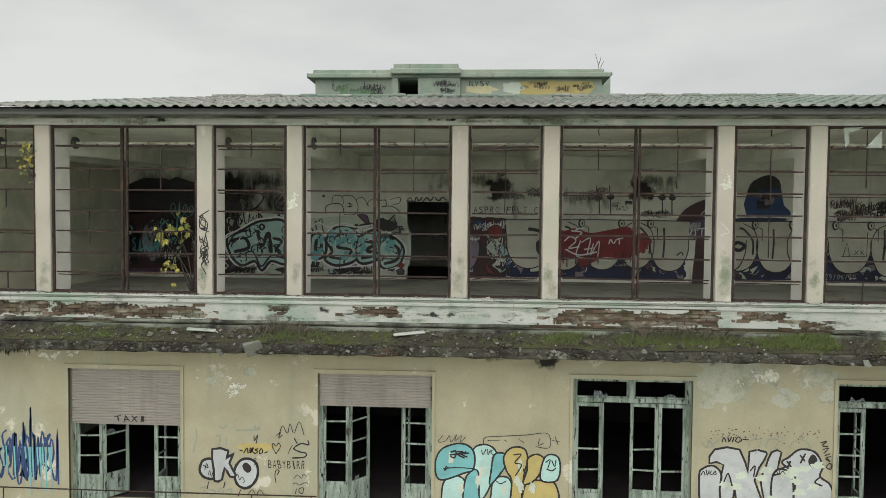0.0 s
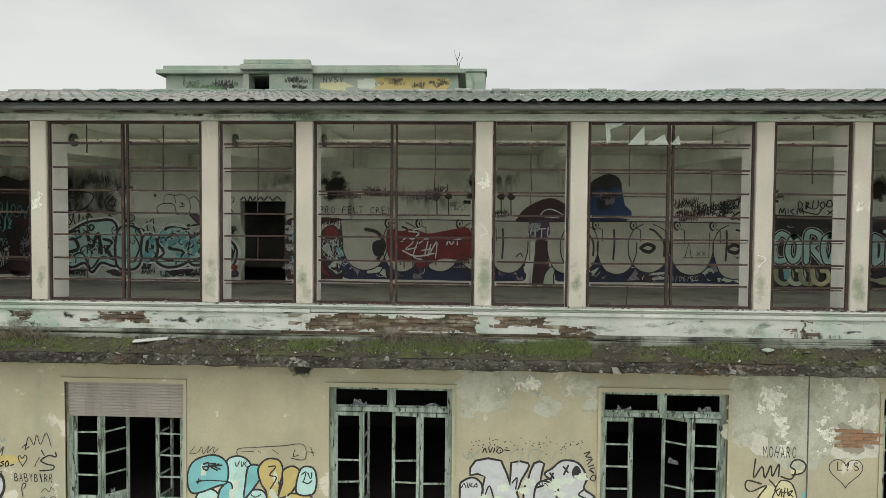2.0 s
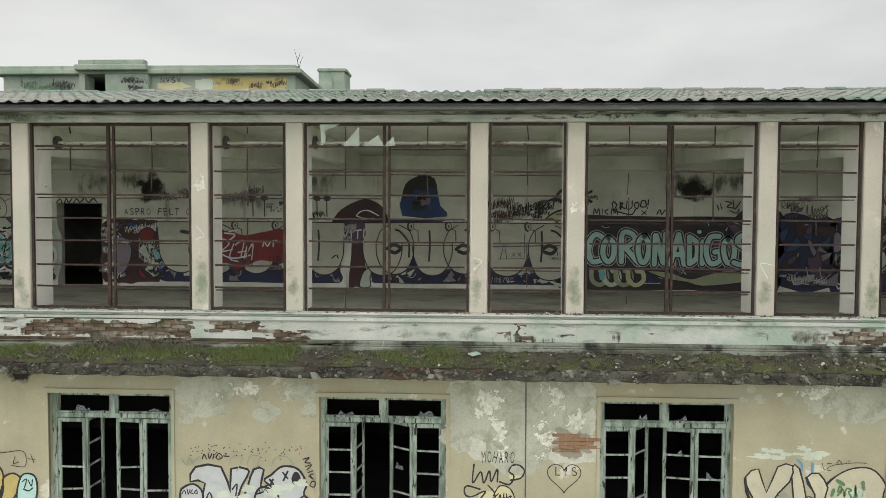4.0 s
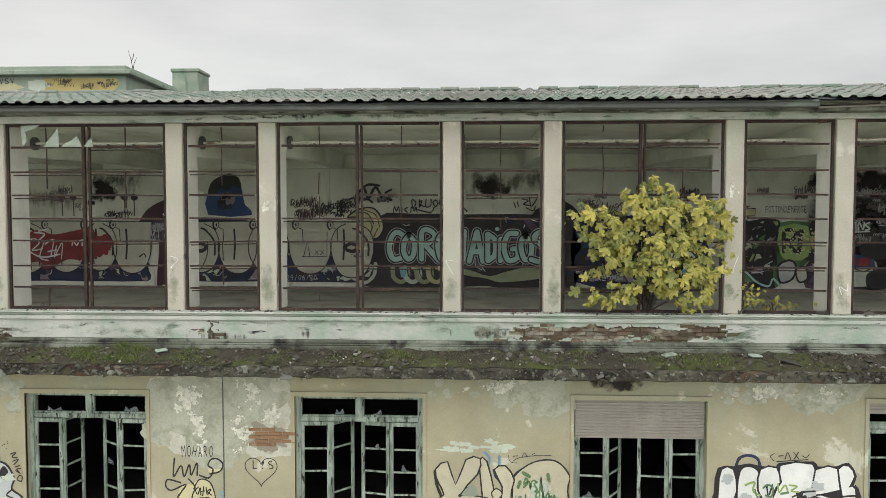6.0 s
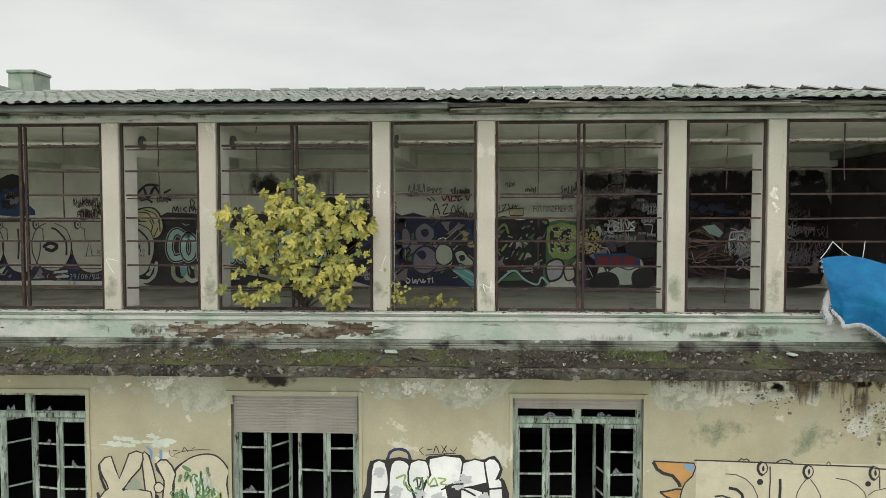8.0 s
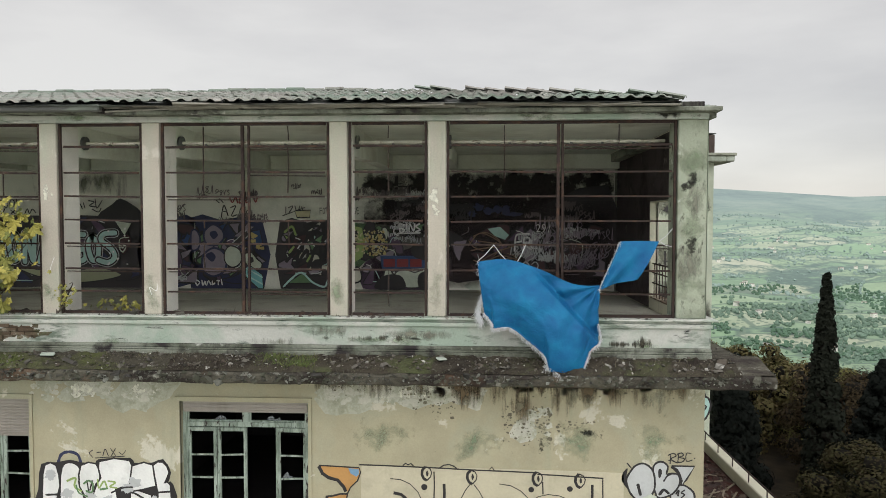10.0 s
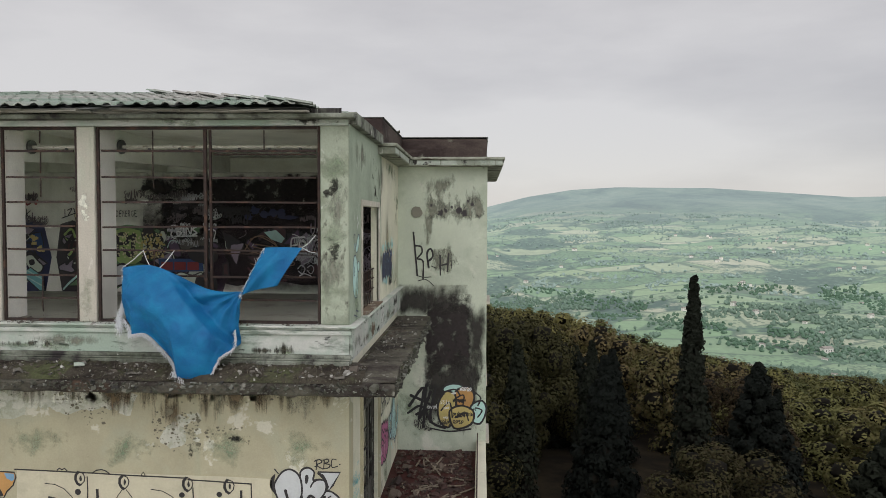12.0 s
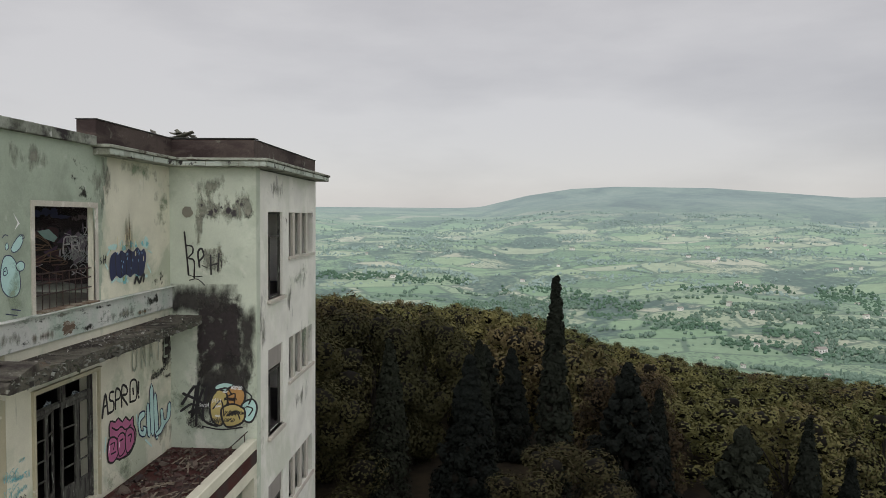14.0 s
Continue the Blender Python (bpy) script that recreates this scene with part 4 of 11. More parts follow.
def leaf(parent, hinge_x, width, side, angle, seed, top=9.14, wood=None):
    """One glazed leaf; side +1: it reaches to the right of its hinge, angle: how far it stands open inwards."""
    rnd = random.Random(seed)
    wood = wood or M_WOOD
    bm = bmesh.new()
    t, st = 0.02, 0.062
    box(bm, 0.004, st, -t, t, 7.1, top)
    box(bm, width - st, width - 0.004, -t, t, 7.1, top)
    box(bm, st, width - st, -t, t, top - 0.07, top)
    box(bm, st, width - st, -t, t, 7.1, 7.2)
    box(bm, st, width - st, -t, t, 7.5, 7.56)
    box(bm, st, width - st, -t * 0.5, t * 0.5, 7.2, 7.5)
    for v in bm.verts:
        v.co.x *= side
        v.co.z -= 7.1
    bmesh.ops.recalc_face_normals(bm, faces=bm.faces)
    ob = part("leaf", bm, wood, parent, "", 0.006)
    ob.matrix_basis = pose(hinge_x, 0, 7.1 - Z_ROOM, 0, 0, side * angle)
    for z in Z_PANES[1:-1]:
        if rnd.random() < 0.9:
            skew = rnd.gauss(0, 0.004)
            one("muntin", ob, wood, lambda bm: bar(bm, (side * st, 0, z - 7.1 + skew), (side * (width - st), 0, z - 7.1 - skew), 0.028, 0.026))
    for k in range(4):
        if rnd.random() < 0.12:
            u = rnd.uniform(st, width - st - 0.1)
            shard(ob, *sorted((side * u, side * (u + rnd.uniform(0.08, 0.2)))), Z_PANES[k + 1] - 7.1 + 0.012, rnd)
    return ob


def shutter(parent, half, z0, z1):
    bm = bmesh.new()
    n = max(2, int((z1 - z0) / 0.05))
    prof = []
    for k in range(n):
        z = z0 + (z1 - z0) * k / n
        d = (z1 - z0) / n
        prof += [(-0.004, z), (-0.014, z + d * 0.25), (-0.014, z + d * 0.75), (-0.004, z + d * 0.95)]
    a = [bm.verts.new((-half, y, z)) for y, z in prof]
    b = [bm.verts.new((half, y, z)) for y, z in prof]
    for k in range(len(prof) - 1):
        bm.faces.new([a[k], b[k], b[k + 1], a[k + 1]])
    box(bm, -half, half, 0.0, 0.012, z0 - 0.03, z1)
    bmesh.ops.recalc_face_normals(bm, faces=bm.faces)
    return part("roller_shutter", bm, M_SHUTTER, parent, "faded pinkish roller shutter")


def french_window(k, x0, x1, shutter_to, angles, y=0.12, place=None, wood=None):
    wood = wood or M_WOOD
    c, half = (x0 + x1) / 2, (x1 - x0) / 2 - 0.06
    label = "weathered wooden french window with its roller shutter part down" if shutter_to else "weathered wooden french window with open glazed leaves"
    w = thing("french_window", (c, y, Z_ROOM), label, "window", "facade french windows")
    if place is not None:
        w.matrix_basis = place
    top = Z_HEAD - 0.06 - Z_ROOM
    one("frame", w, wood, lambda bm: (box(bm, -half + 0.002, -half + 0.075, -0.05, 0.05, 0.002, top - 0.002), box(bm, half - 0.075, half - 0.002, -0.05, 0.05, 0.002, top - 0.002), box(bm, -half + 0.06, half - 0.06, -0.05, 0.05, top - 0.06, top - 0.002)))
    # raised surround on the wall face
    f = 0.055
    yy = -0.03 - y - 0.022
    one("surround", w, M_YELLOW, lambda bm: (box(bm, -half - f, -half, yy, yy + 0.06, 0.0, top + 0.055), box(bm, half, half + f, yy, yy + 0.06, 0.0, top + 0.055), box(bm, -half, half, yy, yy + 0.06, top, top + 0.055), box(bm, -half - f - 0.015, half + f + 0.015, yy - 0.02, yy + 0.06, top + 0.057, top + 0.08)), "pale plaster window surround")
    t_z = 2.1
    if not shutter_to or shutter_to > 9.2:
        one("transom", w, wood, lambda bm: box(bm, -half + 0.06, half - 0.06, -0.045, 0.045, t_z, t_z + 0.075))
        one("post", w, wood, lambda bm: box(bm, -0.045, 0.045, -0.05, 0.05, t_z + 0.075, top - 0.06))
        for s in (-1, 1):
            one("transom_sash", w, wood, lambda bm: [box(bm, *sorted((s * 0.045, s * 0.075)), -0.02, 0.02, t_z + 0.075, top - 0.06), box(bm, *sorted((s * (half - 0.09), s * (half - 0.06))), -0.02, 0.02, t_z + 0.075, top - 0.06), box(bm, *sorted((s * 0.075, s * (half - 0.09))), -0.02, 0.02, t_z + 0.075, t_z + 0.1)])
        glass = random.Random(k + 3)
        for s in (-1, 1):
            u = glass.uniform(0.1, half - 0.45)
            shard(w, *sorted((s * u, s * (u + glass.uniform(0.15, 0.3)))), t_z + 0.1, glass)
    if shutter_to:
        shutter(w, half - 0.03, shutter_to - Z_ROOM, top - 0.0).location = (0, -0.09, 0)
    lw = (half - 0.06) / 2
    leaf(w, -half + 0.06, lw, 1, angles[0], k * 10, wood=wood)
    leaf(w, -half + 0.06 + lw, lw, 1, angles[1], k * 10 + 1, wood=wood)
    leaf(w, half - 0.06 - lw, lw, -1, angles[2], k * 10 + 2, wood=wood)
    leaf(w, half - 0.06, lw, -1, angles[3], k * 10 + 3, wood=wood)
    return w


STATES = [(8.58, (0, 55, 88, 0)), (9.02, (0, 50, 100, 0)), (None, (0, 86, 6, 0)), (None, (0, 80, 32, 0)), (None, (3, 48, 10, 0)), (8.99, (0, 52, 5, 0)), (9.44, (0, 2, 75, 0))]
for k, ((x0, x1), (sh, ang)) in enumerate(zip(WINDOWS, STATES)):
    french_window(k, x0, x1, sh, ang)
# The darker wood puts the shade on this side window into its colour.
french_window(9, 0.96, 3.06, None, (0, 20, 4, 0), place=pose(X_RIGHT - 0.12, 2.01, Z_ROOM, 0, 0, 90), wood=M_DARKWOOD)

# opening in the end wall, with its frame and a low railing
hatch = thing("side_opening", (X_RIGHT, 2.04, 11.0), "white framed opening in the end wall with a rusty railing", "window")
one("frame", hatch, M_PILLAR, lambda bm: (box(bm, -0.02, 0.03, -1.03, -0.94, 0, 1.98), box(bm, -0.02, 0.03, 0.94, 1.03, 0, 1.98), box(bm, -0.02, 0.03, -0.94, 0.94, 1.88, 1.98)), "white plaster frame")
one("sill", hatch, M_BRICK, lambda bm: box(bm, -0.13, 0.1, -0.94, 0.94, 0.004, 0.03), "broken yellowish sill")
for z in (0.3, 0.5, 0.68):
    one("rail", hatch, M_RUST, lambda bm: tube(bm, [(-0.08, -0.93, z), (-0.08, 0.93, z)], 0.014, 6))
for k in range(9):
    one("baluster", hatch, M_RUST, lambda bm: tube(bm, [(-0.08, -0.8 + 0.2 * k, 0.02), (-0.08, -0.8 + 0.2 * k, 0.68)], 0.009, 6))

# ---- flaking plaster skin over the brick parapet ----
BREAKS = [(-8.9, -7.45, 10.60, 10.86), (-7.3, -4.5, 10.60, 10.84), (-1.75, -0.95, 10.69, 10.83), (1.85, 4.65, 10.56, 10.84), (5.05, 5.85, 10.70, 10.84), (6.0, 6.6, 10.56, 10.68),
          (14.92, 18.22, 10.57, 10.76), (9.97, 10.02, 10.5, 10.9), (-3.3, -2.9, 10.72, 10.82)]


def broken(x, z):
    for a, b, c, d in BREAKS:
        q = min(1.0, (b - a) / 1.4)
        e = q * 0.2 * noise.noise((x * 2.1, z * 7, 1)) + 0.1 * noise.noise((x * 9, z * 16, 2)) + 0.03 * noise.noise((x * 25, z * 40, 6))
        ez = q * 0.11 * noise.noise((x * 1.7, z * 2, 4)) + 0.05 * noise.noise((x * 6, z * 9, 5)) + 0.03 * noise.noise((x * 21, z * 21, 8))
        if a + e < x < b + e and c + ez < z < d + ez:
            return True
    return False


def skin(name, x0, x1, z0, z1, y0, y1, cell, test, material, label):
    nx, nz = int((x1 - x0) / cell), int(round((z1 - z0) / cell))
    cx, cz = (x1 - x0) / nx, (z1 - z0) / nz
    keep = [[not test(x0 + (i + 0.5) * cx, z0 + (j + 0.5) * cz) for j in range(nz)] for i in range(nx)]
    verts, faces, idx = [], [], {}

    def v(i, j, d):
        if (i, j, d) not in idx:
            jx, jz = (0.3 * cx * noise.noise((i * 1.7, j * 2.3, 7)), 0.3 * cz * noise.noise((i * 2.1, j * 1.3, 9))) if 0 < j < nz else (0, 0)
            idx[i, j, d] = len(verts)
            verts.append((x0 + i * cx + jx, (y0, y1)[d] + (0.004 * noise.noise((i * 0.21, j * 0.3, 3)) if d == 0 else 0), z0 + j * cz + jz))
        return idx[i, j, d]
    for i in range(nx):
        for j in range(nz):
            if not keep[i][j]:
                continue
            faces.append((v(i, j, 0), v(i + 1, j, 0), v(i + 1, j + 1, 0), v(i, j + 1, 0)))
            for di, dj, p, q in ((-1, 0, (i, j), (i, j + 1)), (1, 0, (i + 1, j + 1), (i + 1, j)), (0, -1, (i + 1, j), (i, j)), (0, 1, (i, j + 1), (i + 1, j + 1))):
                a, b = i + di, j + dj
                if not (0 <= a < nx and 0 <= b < nz) or not keep[a][b]:
                    faces.append((v(*q, 0), v(*q, 1), v(*p, 1), v(*p, 0)))
    me = bpy.data.meshes.new(name)
    me.from_pydata(verts, [], faces)
    me.materials.append(material)
    bm = bmesh.new()
    bm.from_mesh(me)
    bmesh.ops.recalc_face_normals(bm, faces=bm.faces)
    bm.to_mesh(me)
    bm.free()
    return tagged(new(name, me), label, "plaster", "", "structure")


skin("parapet_plaster", X_LEFT, X_RIGHT + 0.02, 10.56, 10.86, -0.125, -0.088, 0.015, broken, M_WHITE, "flaking white plaster on the parapet, bricks showing through")
moulding("parapet_moulding", [(X_LEFT, 1.9, -0.165, -0.087, 10.862, 10.93), (4.62, X_RIGHT + 0.06, -0.165, -0.087, 10.862, 10.93), (1.9, 4.62, -0.14, -0.087, 10.875, 10.925),
                              (X_LEFT, X_RIGHT + 0.03, -0.135, -0.087, 10.932, 10.97)], M_WHITE, "mouldy string course below the coping")
moulding("parapet_foot", [(X_LEFT, -6.9, -0.16, -0.087, 10.5, 10.555), (-6.2, 1.4, -0.16, -0.087, 10.5, 10.555), (6.6, X_RIGHT + 0.05, -0.16, -0.087, 10.5, 10.555),
                          (X_LEFT, X_RIGHT + 0.04, -0.23, 0.0, 10.40, 10.47), (7.0, X_RIGHT + 0.05, -0.2, -0.08, 10.472, 10.498)], M_CONC, "stepped mouldy foot of the parapet")

# ---- roof-line: conduit, broken boards near the end ----
pipe = thing("conduit", (5, -0.1, 14.24), "thin rusty conduit along the lintel", "pipe")
one("pipe", pipe, M_RUST, lambda bm: tube(bm, [(-14.2 + k * 1.5, -0.02, 0.012 * math.sin(k * 1.9)) for k in range(18)], 0.014, 6))
rnd = random.Random(8)
M_BOARD = weathered("grey_weathered_board", (0.34, 0.33, 0.29), [((0.14, 0.13, 0.11), 3.0, 0.5, 0.66, (0.5, 3, 3))], grain=70, grain_amt=0.35, bump=0.4)
for k in range(26):
    x, l = rnd.uniform(20.2, 27.6), rnd.uniform(0.5, 2.4)
    b = boxes("broken_board", [(-l / 2, l / 2, -0.06, 0.06, -0.014, 0.014)], M_BOARD, None, "", 0.004)
    b.matrix_basis = pose(x, rnd.uniform(-0.36, -0.2), 14.252 + rnd.uniform(0, 0.03), rnd.uniform(-14, 14), rnd.gauss(0, 1.2), rnd.gauss(0, 3))
    tagged(b, "grey splintered board lying on the broken eave", "board", "broken eave boards")


# ---- roof-top stair house and chimney ----
house = thing("stair_house", (-0.25, 8.77, 14.2), "mouldy green-grey stair house on the roof with sprayed walls", "roof building")
bm = bmesh.new()
pierced(bm, (-4.35, 4.35), (0, 2.52), [(-1.77, -1.18, 1.6, 2.5)], 0.0, 0.3, lambda u, v, d: (u, d, v))
box(bm, -4.35, -4.05, 0.302, 4.0, 0, 2.52)
box(bm, 4.05, 4.35, 0.302, 4.0, 0, 2.52)
box(bm, -4.05, 4.05, 3.7, 4.0, 0, 2.52)
part("wall", bm, M_WHITE_GREEN := weathered("green_mouldy_plaster", (0.37, 0.42, 0.35), [
    ((0.24, 0.33, 0.26), 0.8, 0.46, 0.64, None), ((0.10, 0.12, 0.10), 1.5, 0.6, 0.74, V_STREAK)], grain=30, grain_amt=0.25, bump=0.3), house)
part("cornice", (lambda b: (box(b, -4.57, 4.57, -0.22, 4.2, 2.524, 2.66), box(b, -4.4, 4.4, -0.1, 4.1, 2.664, 2.79), box(b, -1.98, 0.13, -0.42, -0.222, 2.6, 2.76), box(b, -1.9, 0.05, -0.34, -0.102, 2.764, 2.91), b)[-1])(bmesh.new()), M_WHITE_GREEN, house, "", 0.02)
part("porch_pier", (lambda b: (box(b, -1.95, -1.78, -0.2, -0.002, 0, 2.52), box(b, -1.17, 0.1, -0.2, -0.002, 0, 2.52), b)[-1])(bmesh.new()), M_WHITE_GREEN, house)

chimney = thing("chimney", (4.5, 12.4, 14.0), "lichen-covered masonry chimney stack", "chimney")
bm = bmesh.new()
box(bm, -0.45, 0.45, -0.4, 0.5, 0.0, 3.5)
bmesh.ops.subdivide_edges(bm, edges=bm.edges, cuts=3, use_grid_fill=True)
for v in bm.verts:
    v.co += Vector((noise.noise(v.co * 3), noise.noise(v.co * 3 + Vector((5, 0, 0))), noise.noise(v.co * 4) * 0.5)) * 0.05
part("masonry", bm, M_WHITE_GREEN, chimney)
part("cap", (lambda b: (box(b, -0.5, 0.5, -0.45, 0.55, 3.5, 3.62), b)[-1])(bmesh.new()), M_WHITE_GREEN, chimney, "", 0.03)

# ---- wing windows ----
for k in range(4):
    z = 12.86 - 3.63 * k
    w = thing("wing_window", (X_WING - 0.1, 7.905, z - 2.3), "tall open wing window with dark rotten wooden frame", "window", "wing windows")
    one("frame", w, M_DARKWOOD, lambda bm: [box(bm, -0.03, 0.03, -0.653, -0.6, 0.0, 2.298), box(bm, -0.03, 0.03, 0.6, 0.653, 0.0, 2.298), box(bm, -0.03, 0.03, -0.6, 0.6, 2.24, 2.298), box(bm, -0.03, 0.03, -0.6, 0.6, 1.62, 1.68), box(bm, -0.025, 0.025, -0.28, -0.24, 0.0, 1.62)])
    one("sill", w, M_PILLAR, lambda bm: box(bm, 0.0, 0.2, -0.72, 0.72, -0.09, 0.0), "pale projecting sill")
    if k:
        one("roller_shutter", w, M_SHUTTER, lambda bm: box(bm, 0.05, 0.07, -0.6, 0.6, 1.75, 2.29), "pale shutter pulled up")
    g = thing("slotted_window", (X_WING - 0.12, 10.6, z - 1.28), "four-slot opening with thick pale mullions", "window", "slotted windows")
    for j in range(3):
        y = -1.4 + 0.62 + 0.78 * j
        one("mullion", g, M_PILLAR, lambda bm: box(bm, 0.03, 0.1, y - 0.13, y + 0.13, 0.0, 1.278))
    one("sill", g, M_PILLAR, lambda bm: box(bm, 0.122, 0.18, -1.47, 1.47, -0.08, 0.0), "thin pale sill")

# black damp patch of burnt soot on the wing wall has its own ragged shape
def ragged_patch(name, cx, cz, rx, rz, seed, material, label, place, n=90, rough=0.3, square=1.0):
    """A thin film of paint or soot with a ragged outline; place(u, v) lays it on its wall."""
    bm = bmesh.new()
    ring = []
    for k in range(n):
        a = 2 * math.pi * k / n
        c, s = math.cos(a), math.sin(a)
        sq = 1 / max(abs(c), abs(s)) if square else 1.0
        sq = 1 + (sq - 1) * square
        r = sq * (1 + rough * noise.noise((c * 2.1 + seed, s * 2.1, 0.3)) + 0.5 * rough * noise.noise((c * 7 + seed, s * 7, 1.3)))
        ring.append(bm.verts.new(place(cx + rx * c * r, cz + rz * s * r)))
    bm.faces.new(ring)
    return tagged(part(name, bm, material), label, "stain", "", "structure")


on_wing = lambda off: (lambda u, v: (u, Y_WING - off, v))
on_side = lambda off: (lambda u, v: (X_RIGHT + off, u, v))
on_wall = lambda off: (lambda u, v: (u, -0.03 - off, v))
for k, (u, v, a, b, m, l) in enumerate((
        (30.5, 9.0, 0.5, 0.9, S_WASH, "black damp stain running down the wing wall"),
        (30.2, 7.7, 1.1, 0.45, S_GREY, "grey dirt at the foot of the wing wall"), (29.2, 8.0, 0.5, 0.9, S_GREEN, "green damp in the corner"),
        (30.3, 12.95, 0.75, 0.65, S_GREY, "faded grey damp patch"), (30.75, 12.85, 0.4, 0.35, S_DARK, "black mould under the cornice"), (29.9, 13.5, 0.9, 0.3, S_GREY, "grey dirt below the cornice"),
        (30.05, 11.75, 0.5, 0.7, S_GREY, "grey repainted patch on the wing wall"), (30.25, 11.5, 0.35, 0.4, S_DARK, "smeared black patch on the wing wall"),
        (30.9, 8.2, 0.25, 1.2, S_GREEN, "green damp streak at the corner"))):
    soft_stain("damp_stain", u, v, a, b, m, l, on_wing(0.003 + 0.0006 * k))
for k, (u0, u1, v0, v1, fades, m) in enumerate(((29.56, 30.74, 8.5, 10.82, (0.08, 0.25, 1.0, 0.4), S_SOOT), (28.9, 30.6, 10.3, 11.05, (0.05, 0.5, 0.2, 0.35), S_WASH), (29.66, 30.25, 11.25, 12.0, (0.1, 0.1, 0.2, 0.1), S_GREY), (29.5, 29.78, 11.9, 12.85, (0.1, 0.1, 0.2, 0.2), S_GREY), (29.5, 31.0, 12.6, 13.25, (0.2, 0.05, 0.2, 0.3), S_GREY), (30.6, 31.05, 8.7, 10.6, (0.2, 0.2, 0.9, 0.6), S_WASH), (29.5, 30.9, 7.6, 9.3, (0.3, 0.3, 0.5, 0.6), S_WASH))):
    soft_rect("damp_stain", u0, u1, v0, v1, fades, m, "black damp stain running down the wing wall", on_wing(0.0125 + 0.0006 * k))
for k, (u, v, a, b, m, l) in enumerate((
        (3.3, 13.4, 0.7, 0.7, S_GREY, "grey dirt below the cornice"), (2.4, 13.6, 0.5, 0.4, S_DARK, "black mould below the eave"), (1.0, 13.7, 0.7, 0.3, S_GREY, "grey dirt below the eave"),
        (2.6, 13.15, 0.35, 0.3, S_DARK, "black mould above the opening"), (5.9, 13.0, 0.5, 0.9, S_GREEN, "green algae in the corner"), (4.9, 13.75, 1.3, 0.25, S_GREEN, "green algae below the cornice"),
        (5.6, 11.2, 0.6, 0.35, S_DARK, "black mould above the band"), (0.6, 11.5, 0.3, 0.7, S_GREEN, "green algae near the corner"), (6.1, 9.6, 0.35, 0.8, S_DAMP, "black damp in the corner"),
        (4.6, 9.85, 1.4, 0.3, S_GREY, "grey dirt below the side ledge"), (5.9, 7.5, 0.6, 0.5, S_GREY, "grey dirt at the foot of the wall"), (3.9, 7.2, 0.9, 0.35, S_GREEN, "green algae at the foot of the wall"),
        (4.3, 12.3, 0.3, 0.7, S_BROWN, "rusty run-off above the blue letters"))):
    soft_stain("damp_stain", u, v, a, b, m, l, on_side(0.0075 + 0.0006 * k))
for k, (u, v, a, b, m, l) in enumerate((
        (7.9, 13.5, 0.9, 0.35, S_GREY, "grey dirt below the cornice"), (11.0, 9.0, 1.1, 0.6, S_GREEN, "green algae on the wing wall"), (9.2, 10.3, 0.5, 0.9, S_GREY, "grey streaks below the sill"),
        (6.8, 9.9, 0.35, 1.2, S_GREY, "grey streak along the corner"), (10.6, 10.9, 1.4, 0.4, S_GREEN, "green run-off below the slots"), (10.6, 7.2, 1.4, 0.4, S_GREY, "grey run-off below the slots"),
        (6.7, 7.0, 0.3, 1.0, S_PALE, "pale flaking along the corner"), (8.9, 12.6, 0.2, 0.6, S_DARK, "black crack stain beside the window"), (11.9, 12.9, 0.3, 0.6, S_DARK, "black mould at the far corner"))):
    soft_stain("damp_stain", u, v, a, b, m, l, lambda p, q: (X_WING + 0.003 + 0.0006 * k, p, q))
bm = bmesh.new()
pierced(bm, (0.002, 3.12), (11.01, 14.1), [(1.1, 2.98, 11.0, 12.88)], X_RIGHT + 0.002, X_RIGHT + 0.006, lambda u, v, d: (d, u, v))
M_GREENPAINT = weathered("grey_green_plaster", (0.37, 0.43, 0.34), [((0.27, 0.32, 0.25), 1.2, 0.5, 0.66, None), ((0.46, 0.5, 0.42), 2.0, 0.6, 0.7, None)], grain=40, grain_amt=0.18, bump=0.2)
tagged(part("repainted_plaster", bm, M_GREENPAINT), "grey-green repainted end of the side wall", "plaster", "", "structure")
for k, (u, v, a, b) in enumerate(((3.1, 13.55, 0.3, 0.55), (3.12, 12.6, 0.16, 0.6), (3.1, 11.6, 0.12, 0.6))):
    ragged_patch("repainted_plaster", u, v, a, b, 4.1 * k, M_GREENPAINT, "ragged edge of the grey-green paint", on_side(0.0063 + 0.0003 * k), rough=0.5, square=0.4)

ragged_patch("brick_patch", 2.01, 10.63, 0.2, 0.12, 5.5, M_BRICK, "bare bricks where the band lost its plaster", lambda u, v: (X_RIGHT + 0.0625, u, v), rough=0.6, square=0.5)
for k, (u, v, a, b, m) in enumerate(((1.2, 10.6, 0.7, 0.12, S_BROWN), (2.6, 10.55, 0.9, 0.1, S_DARK), (3.9, 10.62, 0.8, 0.16, S_GREY), (5.2, 10.75, 0.9, 0.2, S_DARK), (0.4, 10.7, 0.4, 0.2, S_GREY), (3.2, 10.88, 1.0, 0.06, S_DARK), (1.8, 10.9, 0.9, 0.05, S_GREY), (4.8, 10.55, 1.0, 0.08, S_BROWN))):
    soft_stain("damp_stain", u, v, a, b, m, "dark mould on the plaster band", lambda p, q: (X_RIGHT + 0.063 + 0.0005 * k, p, q))

